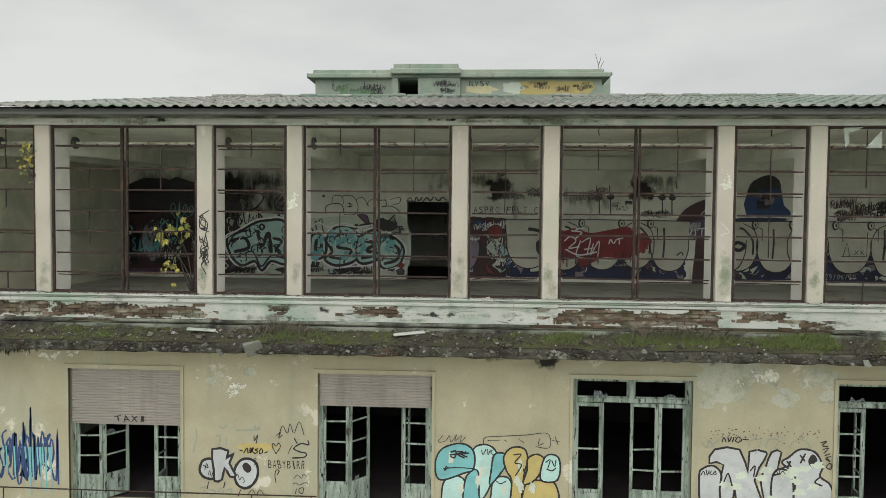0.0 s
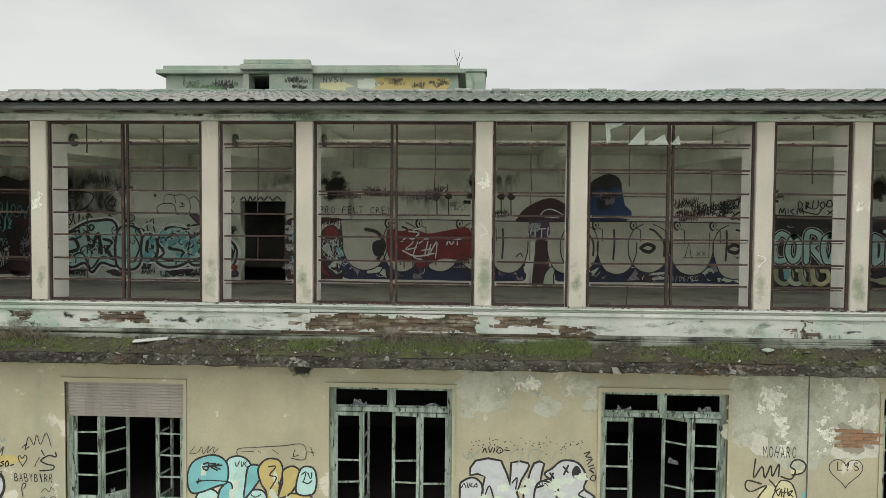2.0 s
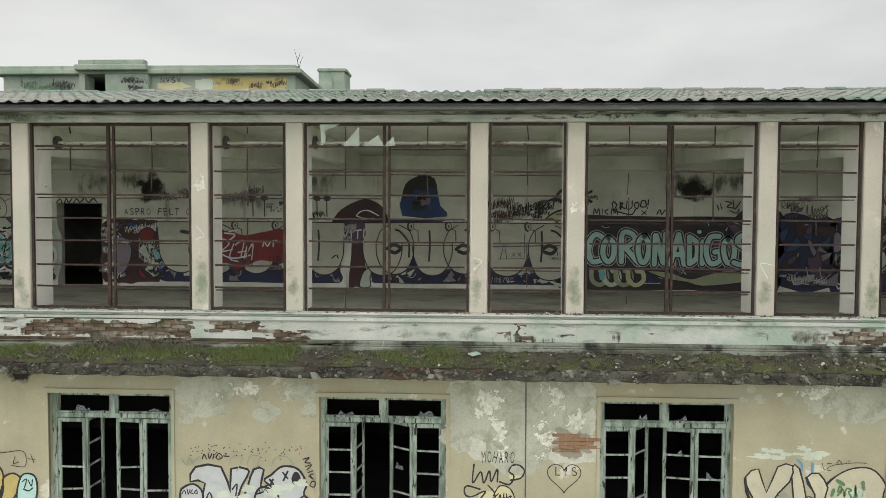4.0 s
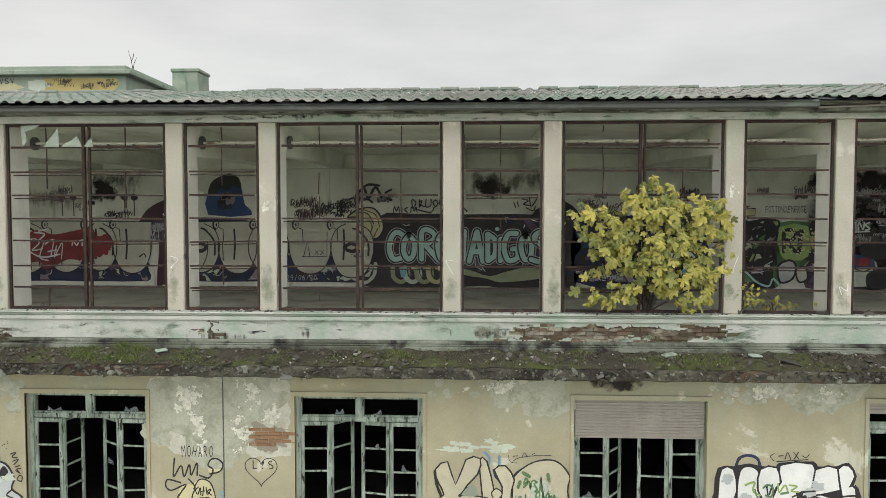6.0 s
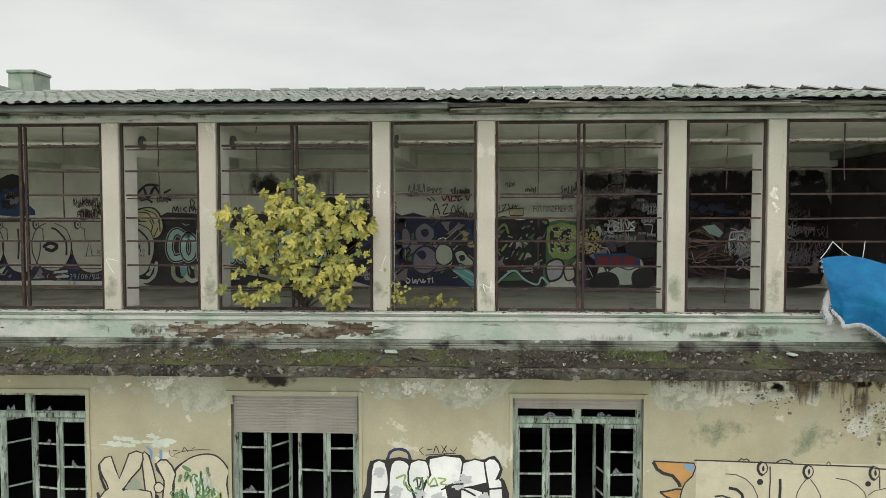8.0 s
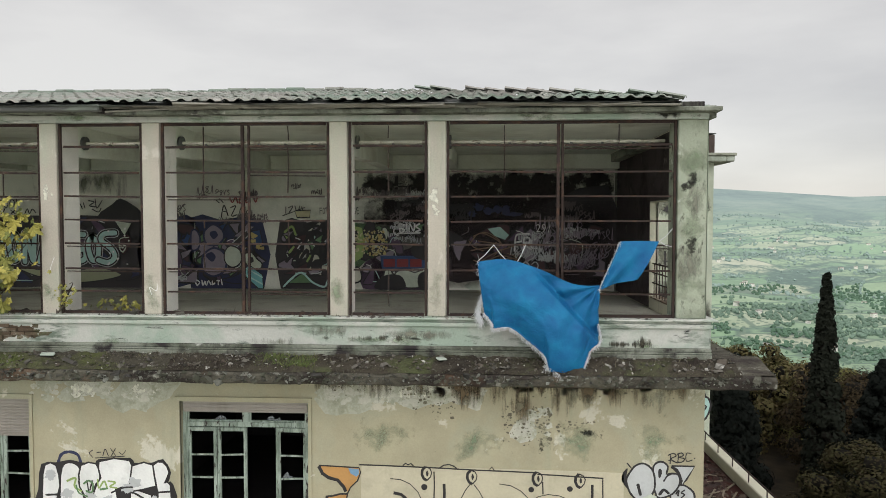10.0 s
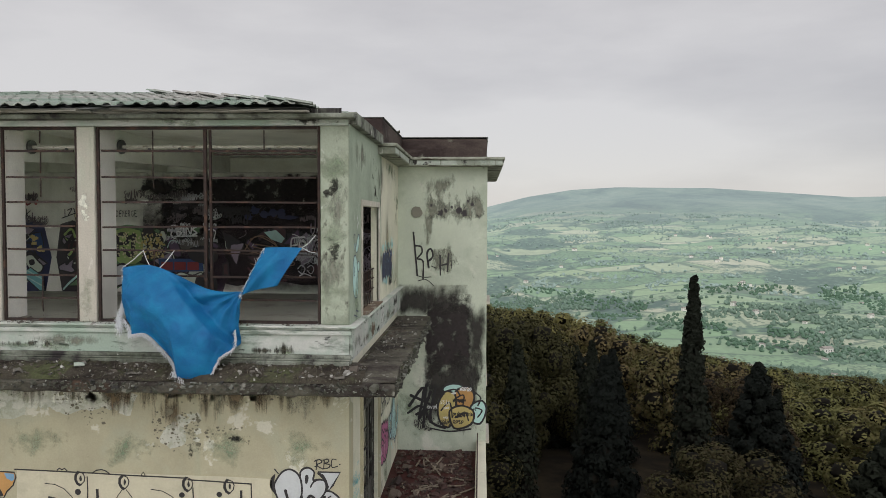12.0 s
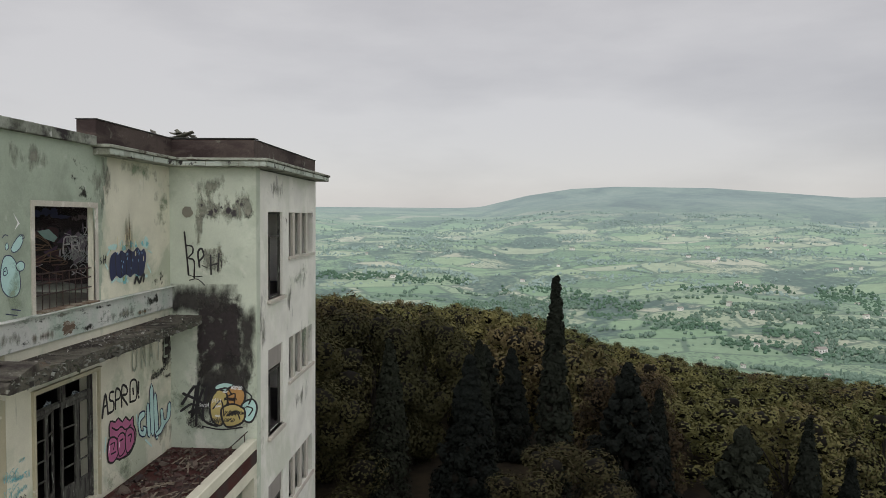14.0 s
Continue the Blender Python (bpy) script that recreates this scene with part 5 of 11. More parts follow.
# ---- terrace rubble and its rail ----
rail = thing("terrace_rail", (X_WING - 0.2, 3.3, 7.2), "thin rusty handrail on the terrace parapet", "railing")
one("handrail", rail, M_RUST, lambda bm: tube(bm, [(0, -2.9, 0.2), (0, 2.9, 0.2)], 0.014, 6))
for k in range(7):
    one("post", rail, M_RUST, lambda bm: tube(bm, [(0, -2.7 + 0.9 * k, 0), (0, -2.7 + 0.9 * k, 0.2)], 0.012, 6))
rnd = random.Random(21)
M_LATH = weathered("bleached_lath", (0.26, 0.22, 0.17), [((0.15, 0.12, 0.09), 4.0, 0.5, 0.66, None)], grain=70, grain_amt=0.3)
lath = mesh_of("lath", (lambda b: (box(b, -0.35, 0.35, -0.018, 0.018, -0.007, 0.007), b)[-1])(bmesh.new()), M_LATH)
for k in range(30):
    ob = tagged(shared("lath", lath, None, pose(30.1 + rnd.gauss(0, 0.38), rnd.uniform(2.6, 5.4), 6.94 + rnd.uniform(0, 0.03), rnd.gauss(0, 2), rnd.gauss(0, 2.5), rnd.choice((20, 60, 110)) + rnd.gauss(0, 25)) @ Matrix.Diagonal((rnd.uniform(0.4, 1.3), 1, 1, 1))), "bleached wooden lath fallen on the terrace", "lath", "terrace laths")
    ob.matrix_basis.translation.x = min(30.7, max(29.1, ob.matrix_basis.translation.x))


def chunks(name, count, spot, size, material, label, seed):
    rnd = random.Random(seed)
    base = [(-1, -1, -0.6), (1, -1, -0.6), (1, 1, -0.6), (-1, 1, -0.6), (-0.7, -0.8, 0.6), (0.8, -0.6, 0.5), (0.7, 0.8, 0.7), (-0.8, 0.6, 0.5)]
    quads = [(0, 3, 2, 1), (4, 5, 6, 7), (0, 1, 5, 4), (1, 2, 6, 5), (2, 3, 7, 6), (3, 0, 4, 7)]
    verts, faces = [], []
    for k in range(count):
        p = spot(rnd)
        s = size * rnd.lognormvariate(0, 0.55)
        m = Matrix.Translation(p) @ Euler((rnd.gauss(0, 0.5), rnd.gauss(0, 0.5), rnd.uniform(0, 6.3))).to_matrix().to_4x4() @ Matrix.Diagonal((s * rnd.uniform(0.6, 1.6), s, s * rnd.uniform(0.35, 0.9), 1))
        i = len(verts)
        verts += [tuple(m @ Vector((x + rnd.gauss(0, 0.2), y + rnd.gauss(0, 0.2), z + rnd.gauss(0, 0.15)))) for x, y, z in base]
        faces += [tuple(a + i for a in q) for q in quads]
    me = bpy.data.meshes.new(name)
    me.from_pydata(verts, [], faces)
    me.materials.append(material)
    return tagged(new(name, me), label, "rubble", "", "stuff")


def island_vary(name, colours, rough=0.9):
    m, nt, b, pos = base_material(name)
    geo = nt.nodes.new("ShaderNodeNewGeometry")
    r = ramp_node(nt, [(k / (len(colours) - 1), c) for k, c in enumerate(colours)])
    nt.links.new(geo.outputs["Random Per Island"], r.inputs[0])
    g = noise_node(nt, pos, 30, 4, 0.7)
    gr = ramp_node(nt, [(0.3, (0.7, 0.7, 0.7)), (0.7, (1.05, 1.05, 1.05))])
    nt.links.new(g, gr.inputs[0])
    nt.links.new(mix_node(nt, 1.0, r.outputs[0], gr.outputs[0], "MULTIPLY"), b.inputs["Base Color"])
    b.inputs["Roughness"].default_value = rough
    return m


M_RUBBLE = island_vary("mixed_rubble", [(0.05, 0.045, 0.04), (0.10, 0.095, 0.08), (0.07, 0.06, 0.05), (0.16, 0.15, 0.13), (0.09, 0.07, 0.055), (0.12, 0.11, 0.09), (0.52, 0.51, 0.47)])
M_LITTER = island_vary("terrace_litter", [(0.05, 0.025, 0.02), (0.09, 0.05, 0.04), (0.03, 0.02, 0.018), (0.14, 0.11, 0.085), (0.07, 0.04, 0.03)])
chunks("terrace_rubble", 900, lambda r: (r.uniform(28.95, 30.75), 0.6 + 5.6 * r.random() ** 0.8, 6.93 + r.uniform(0, 0.03)), 0.024, M_LITTER, "broken plaster and leaves littering the terrace", 5)


# ---- rubble, soil and grass on the ledge ----
def ledge_top(x, y):
    return 10.24 + 0.27 * (y + 0.70)


def soil_bed(x0, x1, nx):
    bm = bmesh.new()
    ny, rows = 9, []
    for i in range(nx + 1):
        x = x0 + (x1 - x0) * i / nx
        row = []
        for j in range(ny + 1):
            y = -0.715 + 0.57 * j / ny + (0.04 * noise.noise((x * 2.7, 0, 1)) if j == 0 else 0)
            edge = 0.0 if j in (0, ny) else 1.0
            z = ledge_top(x, y) + 0.012 + edge * (0.035 + 0.05 * noise.noise((x * 1.7, y * 4, 2)) + 0.045 * noise.noise((x * 6, y * 9, 3)) + 0.03 * noise.noise((x * 17, y * 17, 6)))
            row.append(bm.verts.new((x, y, z)))
        rows.append(row)
    for a, b in zip(rows, rows[1:]):
        for j in range(ny):
            bm.faces.new([a[j], b[j], b[j + 1], a[j + 1]])
    return bm


def side_bed():
    bm = bmesh.new()
    rows = []
    for i in range(111):
        y = -0.68 + 6.96 * i / 110
        row = []
        for j in range(12):
            x = X_RIGHT + 0.06 + 0.74 * j / 11 + (0.04 * noise.noise((y * 3, 0, 1)) if j == 11 else 0)
            row.append(bm.verts.new((x, y, 10.275 + (0.0 if j in (0, 11) else -0.022 + 0.05 * noise.noise((x * 2.4, y * 1.1, 2)) + 0.02 * noise.noise((x * 11, y * 9, 3))))))
        rows.append(row)
    for a, b in zip(rows, rows[1:]):
        for j in range(11):
            bm.faces.new([a[j], a[j + 1], b[j + 1], b[j]])
    return bm


tagged(part("moss_bed", side_bed(), M_BROWNSOIL), "mossy rubble bed on the side ledge", "soil", "", "stuff")
chunks("ledge_rubble", 420, lambda r: (X_RIGHT + 0.1 + 0.6 * r.random() ** 1.6, r.choice((0.4, 2.6, 3.4, 5.6)) + r.gauss(0, 0.6), 10.29), 0.011, M_RUBBLE, "plaster bits and dry leaves on the side ledge", 16)
tagged(part("moss_bed", soil_bed(X_LEFT + 0.02, 20.6, 490), M_SOIL), "uneven bed of moss, soil and plaster crumbs on the ledge", "soil", "", "stuff")
tagged(part("soil_bed", soil_bed(20.6, X_RIGHT + 0.32, 145), M_BROWNSOIL), "dry brown bed of soil and plaster crumbs on the ledge", "soil", "", "stuff")
chunks("ledge_rubble", 3200, lambda r: (lambda x, y: (x, y, ledge_top(x, y) + 0.06 + 0.05 * noise.noise((x * 1.7, y * 4, 2))))(r.uniform(X_LEFT + 0.1, X_RIGHT + 0.3), r.uniform(-0.72, -0.16)), 0.012, M_RUBBLE, "small stones and plaster crumbs along the ledge", 6)
M_CRUST = island_vary("crusted_edge", [(0.03, 0.028, 0.026), (0.07, 0.068, 0.055), (0.05, 0.055, 0.035), (0.10, 0.10, 0.08), (0.24, 0.25, 0.22)])
chunks("ledge_crust", 700, lambda r: (X_RIGHT + 0.8 + r.gauss(0, 0.012), r.uniform(-0.7, 6.3), r.uniform(10.06, 10.28)), 0.014, M_CRUST, "crumbling crusted edge of the side ledge", 17)
chunks("ledge_crust", 4200, lambda r: (r.uniform(X_LEFT + 0.1, X_RIGHT + 0.7), -0.735 + r.gauss(0, 0.012), r.uniform(10.09, 10.24)), 0.013, M_CRUST, "crumbling crusted edge of the ledge", 7)


def grass(name, count, spot, height, material, label, seed):
    rnd = random.Random(seed)
    verts, faces = [], []
    for k in range(count):
        x, y, z, s = spot(rnd)
        h = height * s * rnd.uniform(0.5, 1.4)
        a = rnd.uniform(0, 6.28)
        dx, dy = math.cos(a), math.sin(a)
        lean = rnd.gauss(0, 0.5) * h
        la = rnd.uniform(0, 6.28)
        w = 0.006
        i = len(verts)
        verts += [(x - dx * w, y - dy * w, z), (x + dx * w, y + dy * w, z), (x + math.cos(la) * lean * 0.4, y + math.sin(la) * lean * 0.4, z + h * 0.6), (x + math.cos(la) * lean, y + math.sin(la) * lean, z + h)]
        faces += [(i, i + 1, i + 2), (i + 2, i + 1, i + 3)]
    me = bpy.data.meshes.new(name)
    me.from_pydata(verts, [], faces)
    me.materials.append(material)
    return tagged(new(name, me), label, "grass", "", "stuff")


M_GRASS = island_vary("ledge_grass", [(0.07, 0.11, 0.03), (0.13, 0.18, 0.05), (0.19, 0.20, 0.08), (0.10, 0.15, 0.04)])
M_DRY = island_vary("dry_stalks", [(0.10, 0.085, 0.06), (0.18, 0.16, 0.11), (0.06, 0.05, 0.04)])


def grass_spot(r):
    while True:
        x, y = r.uniform(X_LEFT, X_RIGHT - 6), r.uniform(-0.66, -0.18)
        d = noise.noise((x * 0.55, 3, 0)) + 0.5 * noise.noise((x * 2.1, y * 3, 1))
        d += 0.5 if 1.6 < x < 6.5 else 0.35 if 8.5 < x < 10.2 else -0.1
        if d > r.uniform(-0.1, 0.9):
            return x, y, ledge_top(x, y) + 0.03, 0.6 + max(0, d)


grass("ledge_grass", 19000, grass_spot, 0.075, M_GRASS, "green grass tufts growing along the ledge", 3)
grass("ledge_moss", 24000, lambda r: (lambda x, y: (x, y, ledge_top(x, y) + 0.03 + 0.03 * noise.noise((x * 1.7, y * 4, 2)), 0.6))(r.uniform(X_LEFT, X_RIGHT + 0.2), r.uniform(-0.72, -0.15)), 0.035, island_vary("olive_moss", [(0.06, 0.062, 0.035), (0.13, 0.12, 0.075), (0.045, 0.04, 0.03), (0.10, 0.115, 0.045), (0.22, 0.21, 0.16)]), "olive moss and short dead grass covering the ledge", 13)
grass("ledge_weeds", 2600, lambda r: (lambda x, y: (x, y, ledge_top(x, y) + 0.02, 0.7 + (1.2 if abs(x - 3.9) < 0.9 or abs(x + 3.0) < 0.5 else 0)))(r.uniform(X_LEFT, X_RIGHT) if r.random() < 0.6 else r.choice((3.9, -3.0, 6.4, 20.5)) + r.gauss(0, 0.5), r.uniform(-0.5, -0.2)), 0.1, M_DRY, "dry brown weeds along the ledge", 4)
grass("sill_weeds", 1500, lambda r: (r.uniform(X_LEFT, X_RIGHT - 0.5), r.uniform(-0.1, 0.28), 11.0, 0.5 + r.random() ** 3), 0.05, M_DRY, "dry moss and weeds on the window sill", 9)
chunks("sill_crumbs", 1400, lambda r: (r.uniform(X_LEFT, X_RIGHT - 0.4), r.uniform(-0.18, 0.3), 11.005), 0.012, M_RUBBLE, "plaster crumbs on the window sill", 10)
for k, (x, l, s) in enumerate(((-4.4, 0.5, 0.2), (-0.7, 0.55, 0.05), (18.6, 0.2, 0.1), (17.3, 0.24, 0.1), (24.8, 0.15, 0.12), (9.3, 0.18, 0.1))):
    b = boxes("plaster_slab", [(-l / 2, l / 2, -0.06, 0.06, -0.015, 0.015)], M_WHITE, None, "", 0.012)
    b.matrix_basis = pose(x, -0.42, ledge_top(x, -0.42) + 0.1, 8, 4 * (-1) ** k, 8 + 6 * k)
    tagged(b, "fallen slab of white plaster on the mossy ledge", "plaster slab", "fallen plaster slabs")

# ---- blue tarpaulin ----
def cloth_material():
    m, nt, b, pos = base_material("blue_tarpaulin")
    n = noise_node(nt, pos, 3.0, 6, 0.6, 0.4)
    r = ramp_node(nt, [(0.3, (0.003, 0.085, 0.235)), (0.7, (0.005, 0.165, 0.34))])
    nt.links.new(n, r.inputs[0])
    nt.links.new(r.outputs[0], b.inputs["Base Color"])
    b.inputs["Roughness"].default_value = 0.55
    b.inputs["Specular IOR Level"].default_value = 0.2
    bump_to(nt, b, noise_node(nt, pos, 11.0, 6, 0.6, 1.6), 0.5, 0.03)
    return m


M_TARP = cloth_material()
M_FRAY = weathered("white_fraying_threads", (0.66, 0.68, 0.70), [], grain=60)


def spline(pts, t):
    """A smooth curve through a few points."""
    n = len(pts) - 1
    f = min(max(t * n, 0), n - 1e-6)
    i, u = int(f), f - int(f)
    p = [Vector(pts[min(max(j, 0), n)]) for j in (i - 1, i, i + 1, i + 2)]
    return 0.5 * (2 * p[1] + (p[2] - p[0]) * u + (2 * p[0] - 5 * p[1] + 4 * p[2] - p[3]) * u * u + (3 * p[1] - p[0] - 3 * p[2] + p[3]) * u ** 3)


tarp = thing("tarpaulin", (26.6, -0.3, 11.2), "torn blue tarpaulin snagged on the window bars, edges frayed white", "tarpaulin")


def sheet_of(top, low, nu, nv, fold):
    bm = bmesh.new()
    rows = []
    for i in range(nu + 1):
        u = i / nu
        a, b = spline(top, u), spline(low, u)
        row = []
        for j in range(nv + 1):
            v = j / nv
            p = a.lerp(b, v)
            p.y += fold(u, v, p)
            row.append(bm.verts.new(p - tarp.location))
        rows.append(row)
    for a, b in zip(rows, rows[1:]):
        for j in range(nv):
            bm.faces.new([a[j], b[j], b[j + 1], a[j + 1]])
    return bm


TOP = [(25.34, -0.12, 11.88), (25.8, -0.16, 11.92), (26.3, -0.3, 11.78), (26.8, -0.3, 11.56), (27.24, -0.12, 11.52)]
LOW = [(25.45, -0.3, 11.1), (25.57, -0.36, 10.96), (25.6, -0.38, 10.88), (25.84, -0.44, 10.9), (26.12, -0.52, 10.7), (26.35, -0.6, 10.5), (26.44, -0.66, 10.24), (26.66, -0.68, 10.24), (26.89, -0.62, 10.28), (27.04, -0.52, 10.58), (27.21, -0.4, 10.71), (27.19, -0.3, 10.96)]


def main_fold(u, v, p):
    """The sheet bellies out; pleats fan from the knot at its upper corner, and a deep fold runs slantwise under the hem."""
    dx, dz = p.x - 27.21, p.z - 11.52
    r, ang = math.hypot(dx, dz), math.atan2(dz, dx)
    pleat = 0.05 * math.sin(ang * 13 + 0.6 * math.sin(r * 5)) * min(1, r / 0.3) * math.exp(-r / 0.7)
    d = (p.x - 26.2) * 0.731 + (p.z - 11.8) * 0.682
    fold = 0.24 * (max(0.0, 1 - d / 0.42) if d > 0 else max(0.0, 1 + d / 0.06)) * min(1, v * 5) * max(0.0, min(1, (p.x - 26.1) / 0.3))
    belly = -0.24 * math.sin(math.pi * min(1, v * 1.02)) * math.sin(math.pi * min(1, 0.08 + u * 0.9))
    soft = 0.12 * abs(noise.noise((u * 3.4 + v * 1.4, v * 1.1, 0))) * (0.3 + 0.7 * v) + 0.018 * noise.noise((u * 9, v * 8, 2)) + 0.03 * noise.noise((u * 6 - v * 3, v * 2, 5))
    return belly + fold + pleat + soft


part("sheet", sheet_of(TOP, LOW, 110, 80, main_fold), M_TARP, tarp, "", 0, True)
STRIP_T = [(27.56, -0.02, 12.2), (27.85, -0.05, 12.21), (28.15, -0.02, 12.2)]
STRIP_B = [(27.22, -0.16, 11.46), (27.45, -0.2, 11.55), (27.8, -0.14, 11.62)]
part("corner_strip", sheet_of(STRIP_T, STRIP_B, 20, 24, lambda u, v, p: 0.05 * math.sin(u * 9 + v * 3) * v - 0.06 * math.sin(math.pi * v)), M_TARP, tarp, "", 0, True)


def fringe():
    rnd = random.Random(2)
    bm = bmesh.new()
    def threads(curve, n, length, spread, down):
        for k in range(n):
            p = spline(curve, rnd.random()) - tarp.location
            q = p + Vector((rnd.gauss(-0.01, spread * 0.5), rnd.gauss(-0.01, 0.02), -down * rnd.uniform(0.1, 1) * length + rnd.gauss(0, 0.008)))
            mid = (p + q) / 2 + Vector((rnd.gauss(0, 0.008), 0, 0.004))
            for a, b in ((p, mid), (mid, q)):
                bar(bm, a, b, 0.0028, 0.0028)
    threads(LOW, 1500, 0.07, 0.03, 1)
    threads([TOP[0], LOW[0]], 60, 0.1, 0.05, 0.3)
    threads([(25.42, -0.22, 11.4), (25.36, -0.28, 11.15), (25.42, -0.34, 11.0)], 420, 0.17, 0.06, 1)
    threads([STRIP_T[0], STRIP_B[0]], 320, 0.06, 0.03, 1)
    threads([(26.36, -0.66, 10.38), (26.56, -0.72, 10.26)], 60, 0.16, 0.05, 1)
    return bm


tagged(part("fringe", fringe(), M_FRAY, tarp, "white frayed threads"), "", "", "", "stuff")
for p, q in (((25.6, 0.03, 12.14), (25.34, -0.12, 11.88)), ((25.6, 0.03, 12.14), (25.8, -0.16, 11.9)), ((26.1, 0.03, 12.14), (25.95, -0.18, 11.87)), ((28.15, -0.02, 12.2), (28.36, 0.0, 12.4)), ((28.15, -0.02, 12.2), (28.35, 0.0, 12.12))):
    one("cord", tarp, M_FRAY, lambda bm: tube(bm, [Vector(p) - tarp.location, (Vector(p) + Vector(q)) / 2 - tarp.location - Vector((0, 0, 0.02)), Vector(q) - tarp.location], 0.006, 5))

# ---- fig tree growing out of the gallery window ----
def leaf_material(name, stops):
    m, nt, b, pos = base_material(name)
    oi = nt.nodes.new("ShaderNodeObjectInfo")
    r = ramp_node(nt, stops)
    nt.links.new(oi.outputs["Random"], r.inputs[0])
    g = noise_node(nt, pos, 18, 4, 0.6)
    gr = ramp_node(nt, [(0.3, (0.75, 0.75, 0.7)), (0.7, (1.05, 1.05, 1.0))])
    nt.links.new(g, gr.inputs[0])
    nt.links.new(mix_node(nt, 1.0, r.outputs[0], gr.outputs[0], "MULTIPLY"), b.inputs["Base Color"])
    b.inputs["Roughness"].default_value = 0.6
    return m


M_FIG = leaf_material("yellowing_fig_leaf", [(0.0, (0.13, 0.155, 0.04)), (0.3, (0.29, 0.285, 0.07)), (0.7, (0.44, 0.39, 0.09)), (0.85, (0.35, 0.33, 0.08)), (1.0, (0.19, 0.215, 0.055))])
M_BARK = weathered("grey_bark", (0.12, 0.10, 0.085), [((0.05, 0.045, 0.04), 5.0, 0.5, 0.66, None)], grain=60, grain_amt=0.4, bump=0.6)


def fig_leaf_mesh(seed):
    """A broad hand-shaped leaf: five wide lobes with a wavy rim, drooping at the tips."""
    rnd = random.Random(seed)
    out = []
    lobes = [(-122, 0.62), (-60, 0.92), (0, 1.1), (60, 0.92), (122, 0.62)]
    for k, (a, r) in enumerate(lobes):
        r *= rnd.uniform(0.88, 1.12)
        a += rnd.gauss(0, 4)
        out += [(a - 20, r * 0.74), (a - 11, r * 0.86), (a - 6, r * 0.84), (a, r), (a + 7, r * 0.85), (a + 12, r * 0.88), (a + 20, r * 0.72)]
        if k < 4:
            out.append((a + 31, 0.5 + rnd.uniform(-0.06, 0.05)))
    bm = bmesh.new()
    c = bm.verts.new((0, 0, 0.02))
    ring = []
    for a, r in out:
        x, y = 0.5 * r * math.sin(radians(a)), 0.5 * r * math.cos(radians(a))
        ring.append(bm.verts.new((x, y, -0.2 * r * r * (0.6 + 0.4 * math.cos(radians(a) * 2)) + 0.05 * math.sin(a * 0.11 + seed))))
    for p, q in zip(ring, ring[1:]):
        bm.faces.new([c, q, p])
    bm.faces.new([c, ring[0], ring[-1]])
    return mesh_of("fig_leaf", bm, M_FIG)


FIG_LEAVES = [fig_leaf_mesh(k) for k in range(6)]


def leafy(name, root, reach, count, size, label, seed, branches, shape, face=(0, -1, 0.45)):
    """A shrub: branches fan from the root, leaves turn to the light near the crown's surface."""
    rnd = random.Random(seed)
    t = thing(name, root, label, "shrub")
    tips = []
    for k in range(branches):
        tip = Vector(shape(rnd)) - Vector(root)
        mid = tip * 0.5 + Vector((rnd.gauss(0, 0.1), rnd.gauss(0.05, 0.06), rnd.uniform(0.02, 0.22)))
        pts = [spline([(0, 0, 0), mid, tip], s / 7) for s in range(8)]
        one("branch", t, M_BARK, lambda bm: tube(bm, pts, 0.016, 6, 0.3))
        tips += pts[3:]
    for k in range(count):
        p = Vector(shape(rnd)) - Vector(root)
        near = min(tips, key=lambda q: (q - p).length)
        p = p.lerp(near, rnd.uniform(0.0, 0.35))
        nrm = (Vector(face) + Vector((rnd.gauss(0, 0.5), rnd.gauss(0, 0.3), rnd.gauss(0, 0.45)))).normalized()
        q = nrm.to_track_quat("Z", "Y").to_matrix().to_4x4()
        s = size * rnd.uniform(0.6, 1.25)
        shared("leaf", FIG_LEAVES[k % 6], t, Matrix.Translation(p) @ q @ pose(0, 0, 0, 0, 0, 180 + rnd.gauss(0, 55)) @ Matrix.Diagonal((s, s, s, 1)))
    return t


FIG_LOBES = [(17.1, 12.35, 0.8, 0.5), (17.3, 11.75, 0.7, 0.4), (16.1, 12.45, 0.45, 0.33), (17.0, 12.78, 0.5, 0.42), (17.9, 12.52, 0.44, 0.4), (17.2, 12.2, 0.75, 0.46), (16.5, 11.95, 0.55, 0.38), (17.95, 11.95, 0.38, 0.36), (16.2, 11.4, 0.42, 0.25), (16.95, 11.45, 0.5, 0.24), (17.75, 11.32, 0.34, 0.26)]


def fig_shape(r):
    x, z, a, b = r.choices(FIG_LOBES, [l[2] * l[3] for l in FIG_LOBES])[0]
    t, q = r.uniform(0, 6.283), r.random() ** 0.5
    return x + a * q * math.cos(t), -0.16 - 0.3 * math.sqrt(max(0, 1 - q * q)) + r.gauss(0, 0.1), z + b * q * math.sin(t)


leafy("fig_tree", (17.1, 0.16, 11.0), 1.0, 470, 0.235, "yellowing fig tree growing out through the gallery window", 5, 22, fig_shape)
leafy("fig_sapling", (-4.95, 0.55, 10.8), 1.0, 32, 0.17, "small yellow-leaved fig sapling inside the gallery window", 6, 6, lambda r: (-5.15 + r.gauss(0, 0.26), 0.3 + r.gauss(0, 0.12), r.choice((12.25, 12.05, 12.2, 11.35)) + r.gauss(0, 0.16)))
leafy("creeper", (-7.72, -0.01, 13.0), 1.0, 40, 0.09, "small dark creeper on the gallery pillar", 7, 4, lambda r: (-7.85 + r.gauss(0, 0.09), -0.03 + r.gauss(0, 0.04), 13.45 + r.gauss(0, 0.17)))
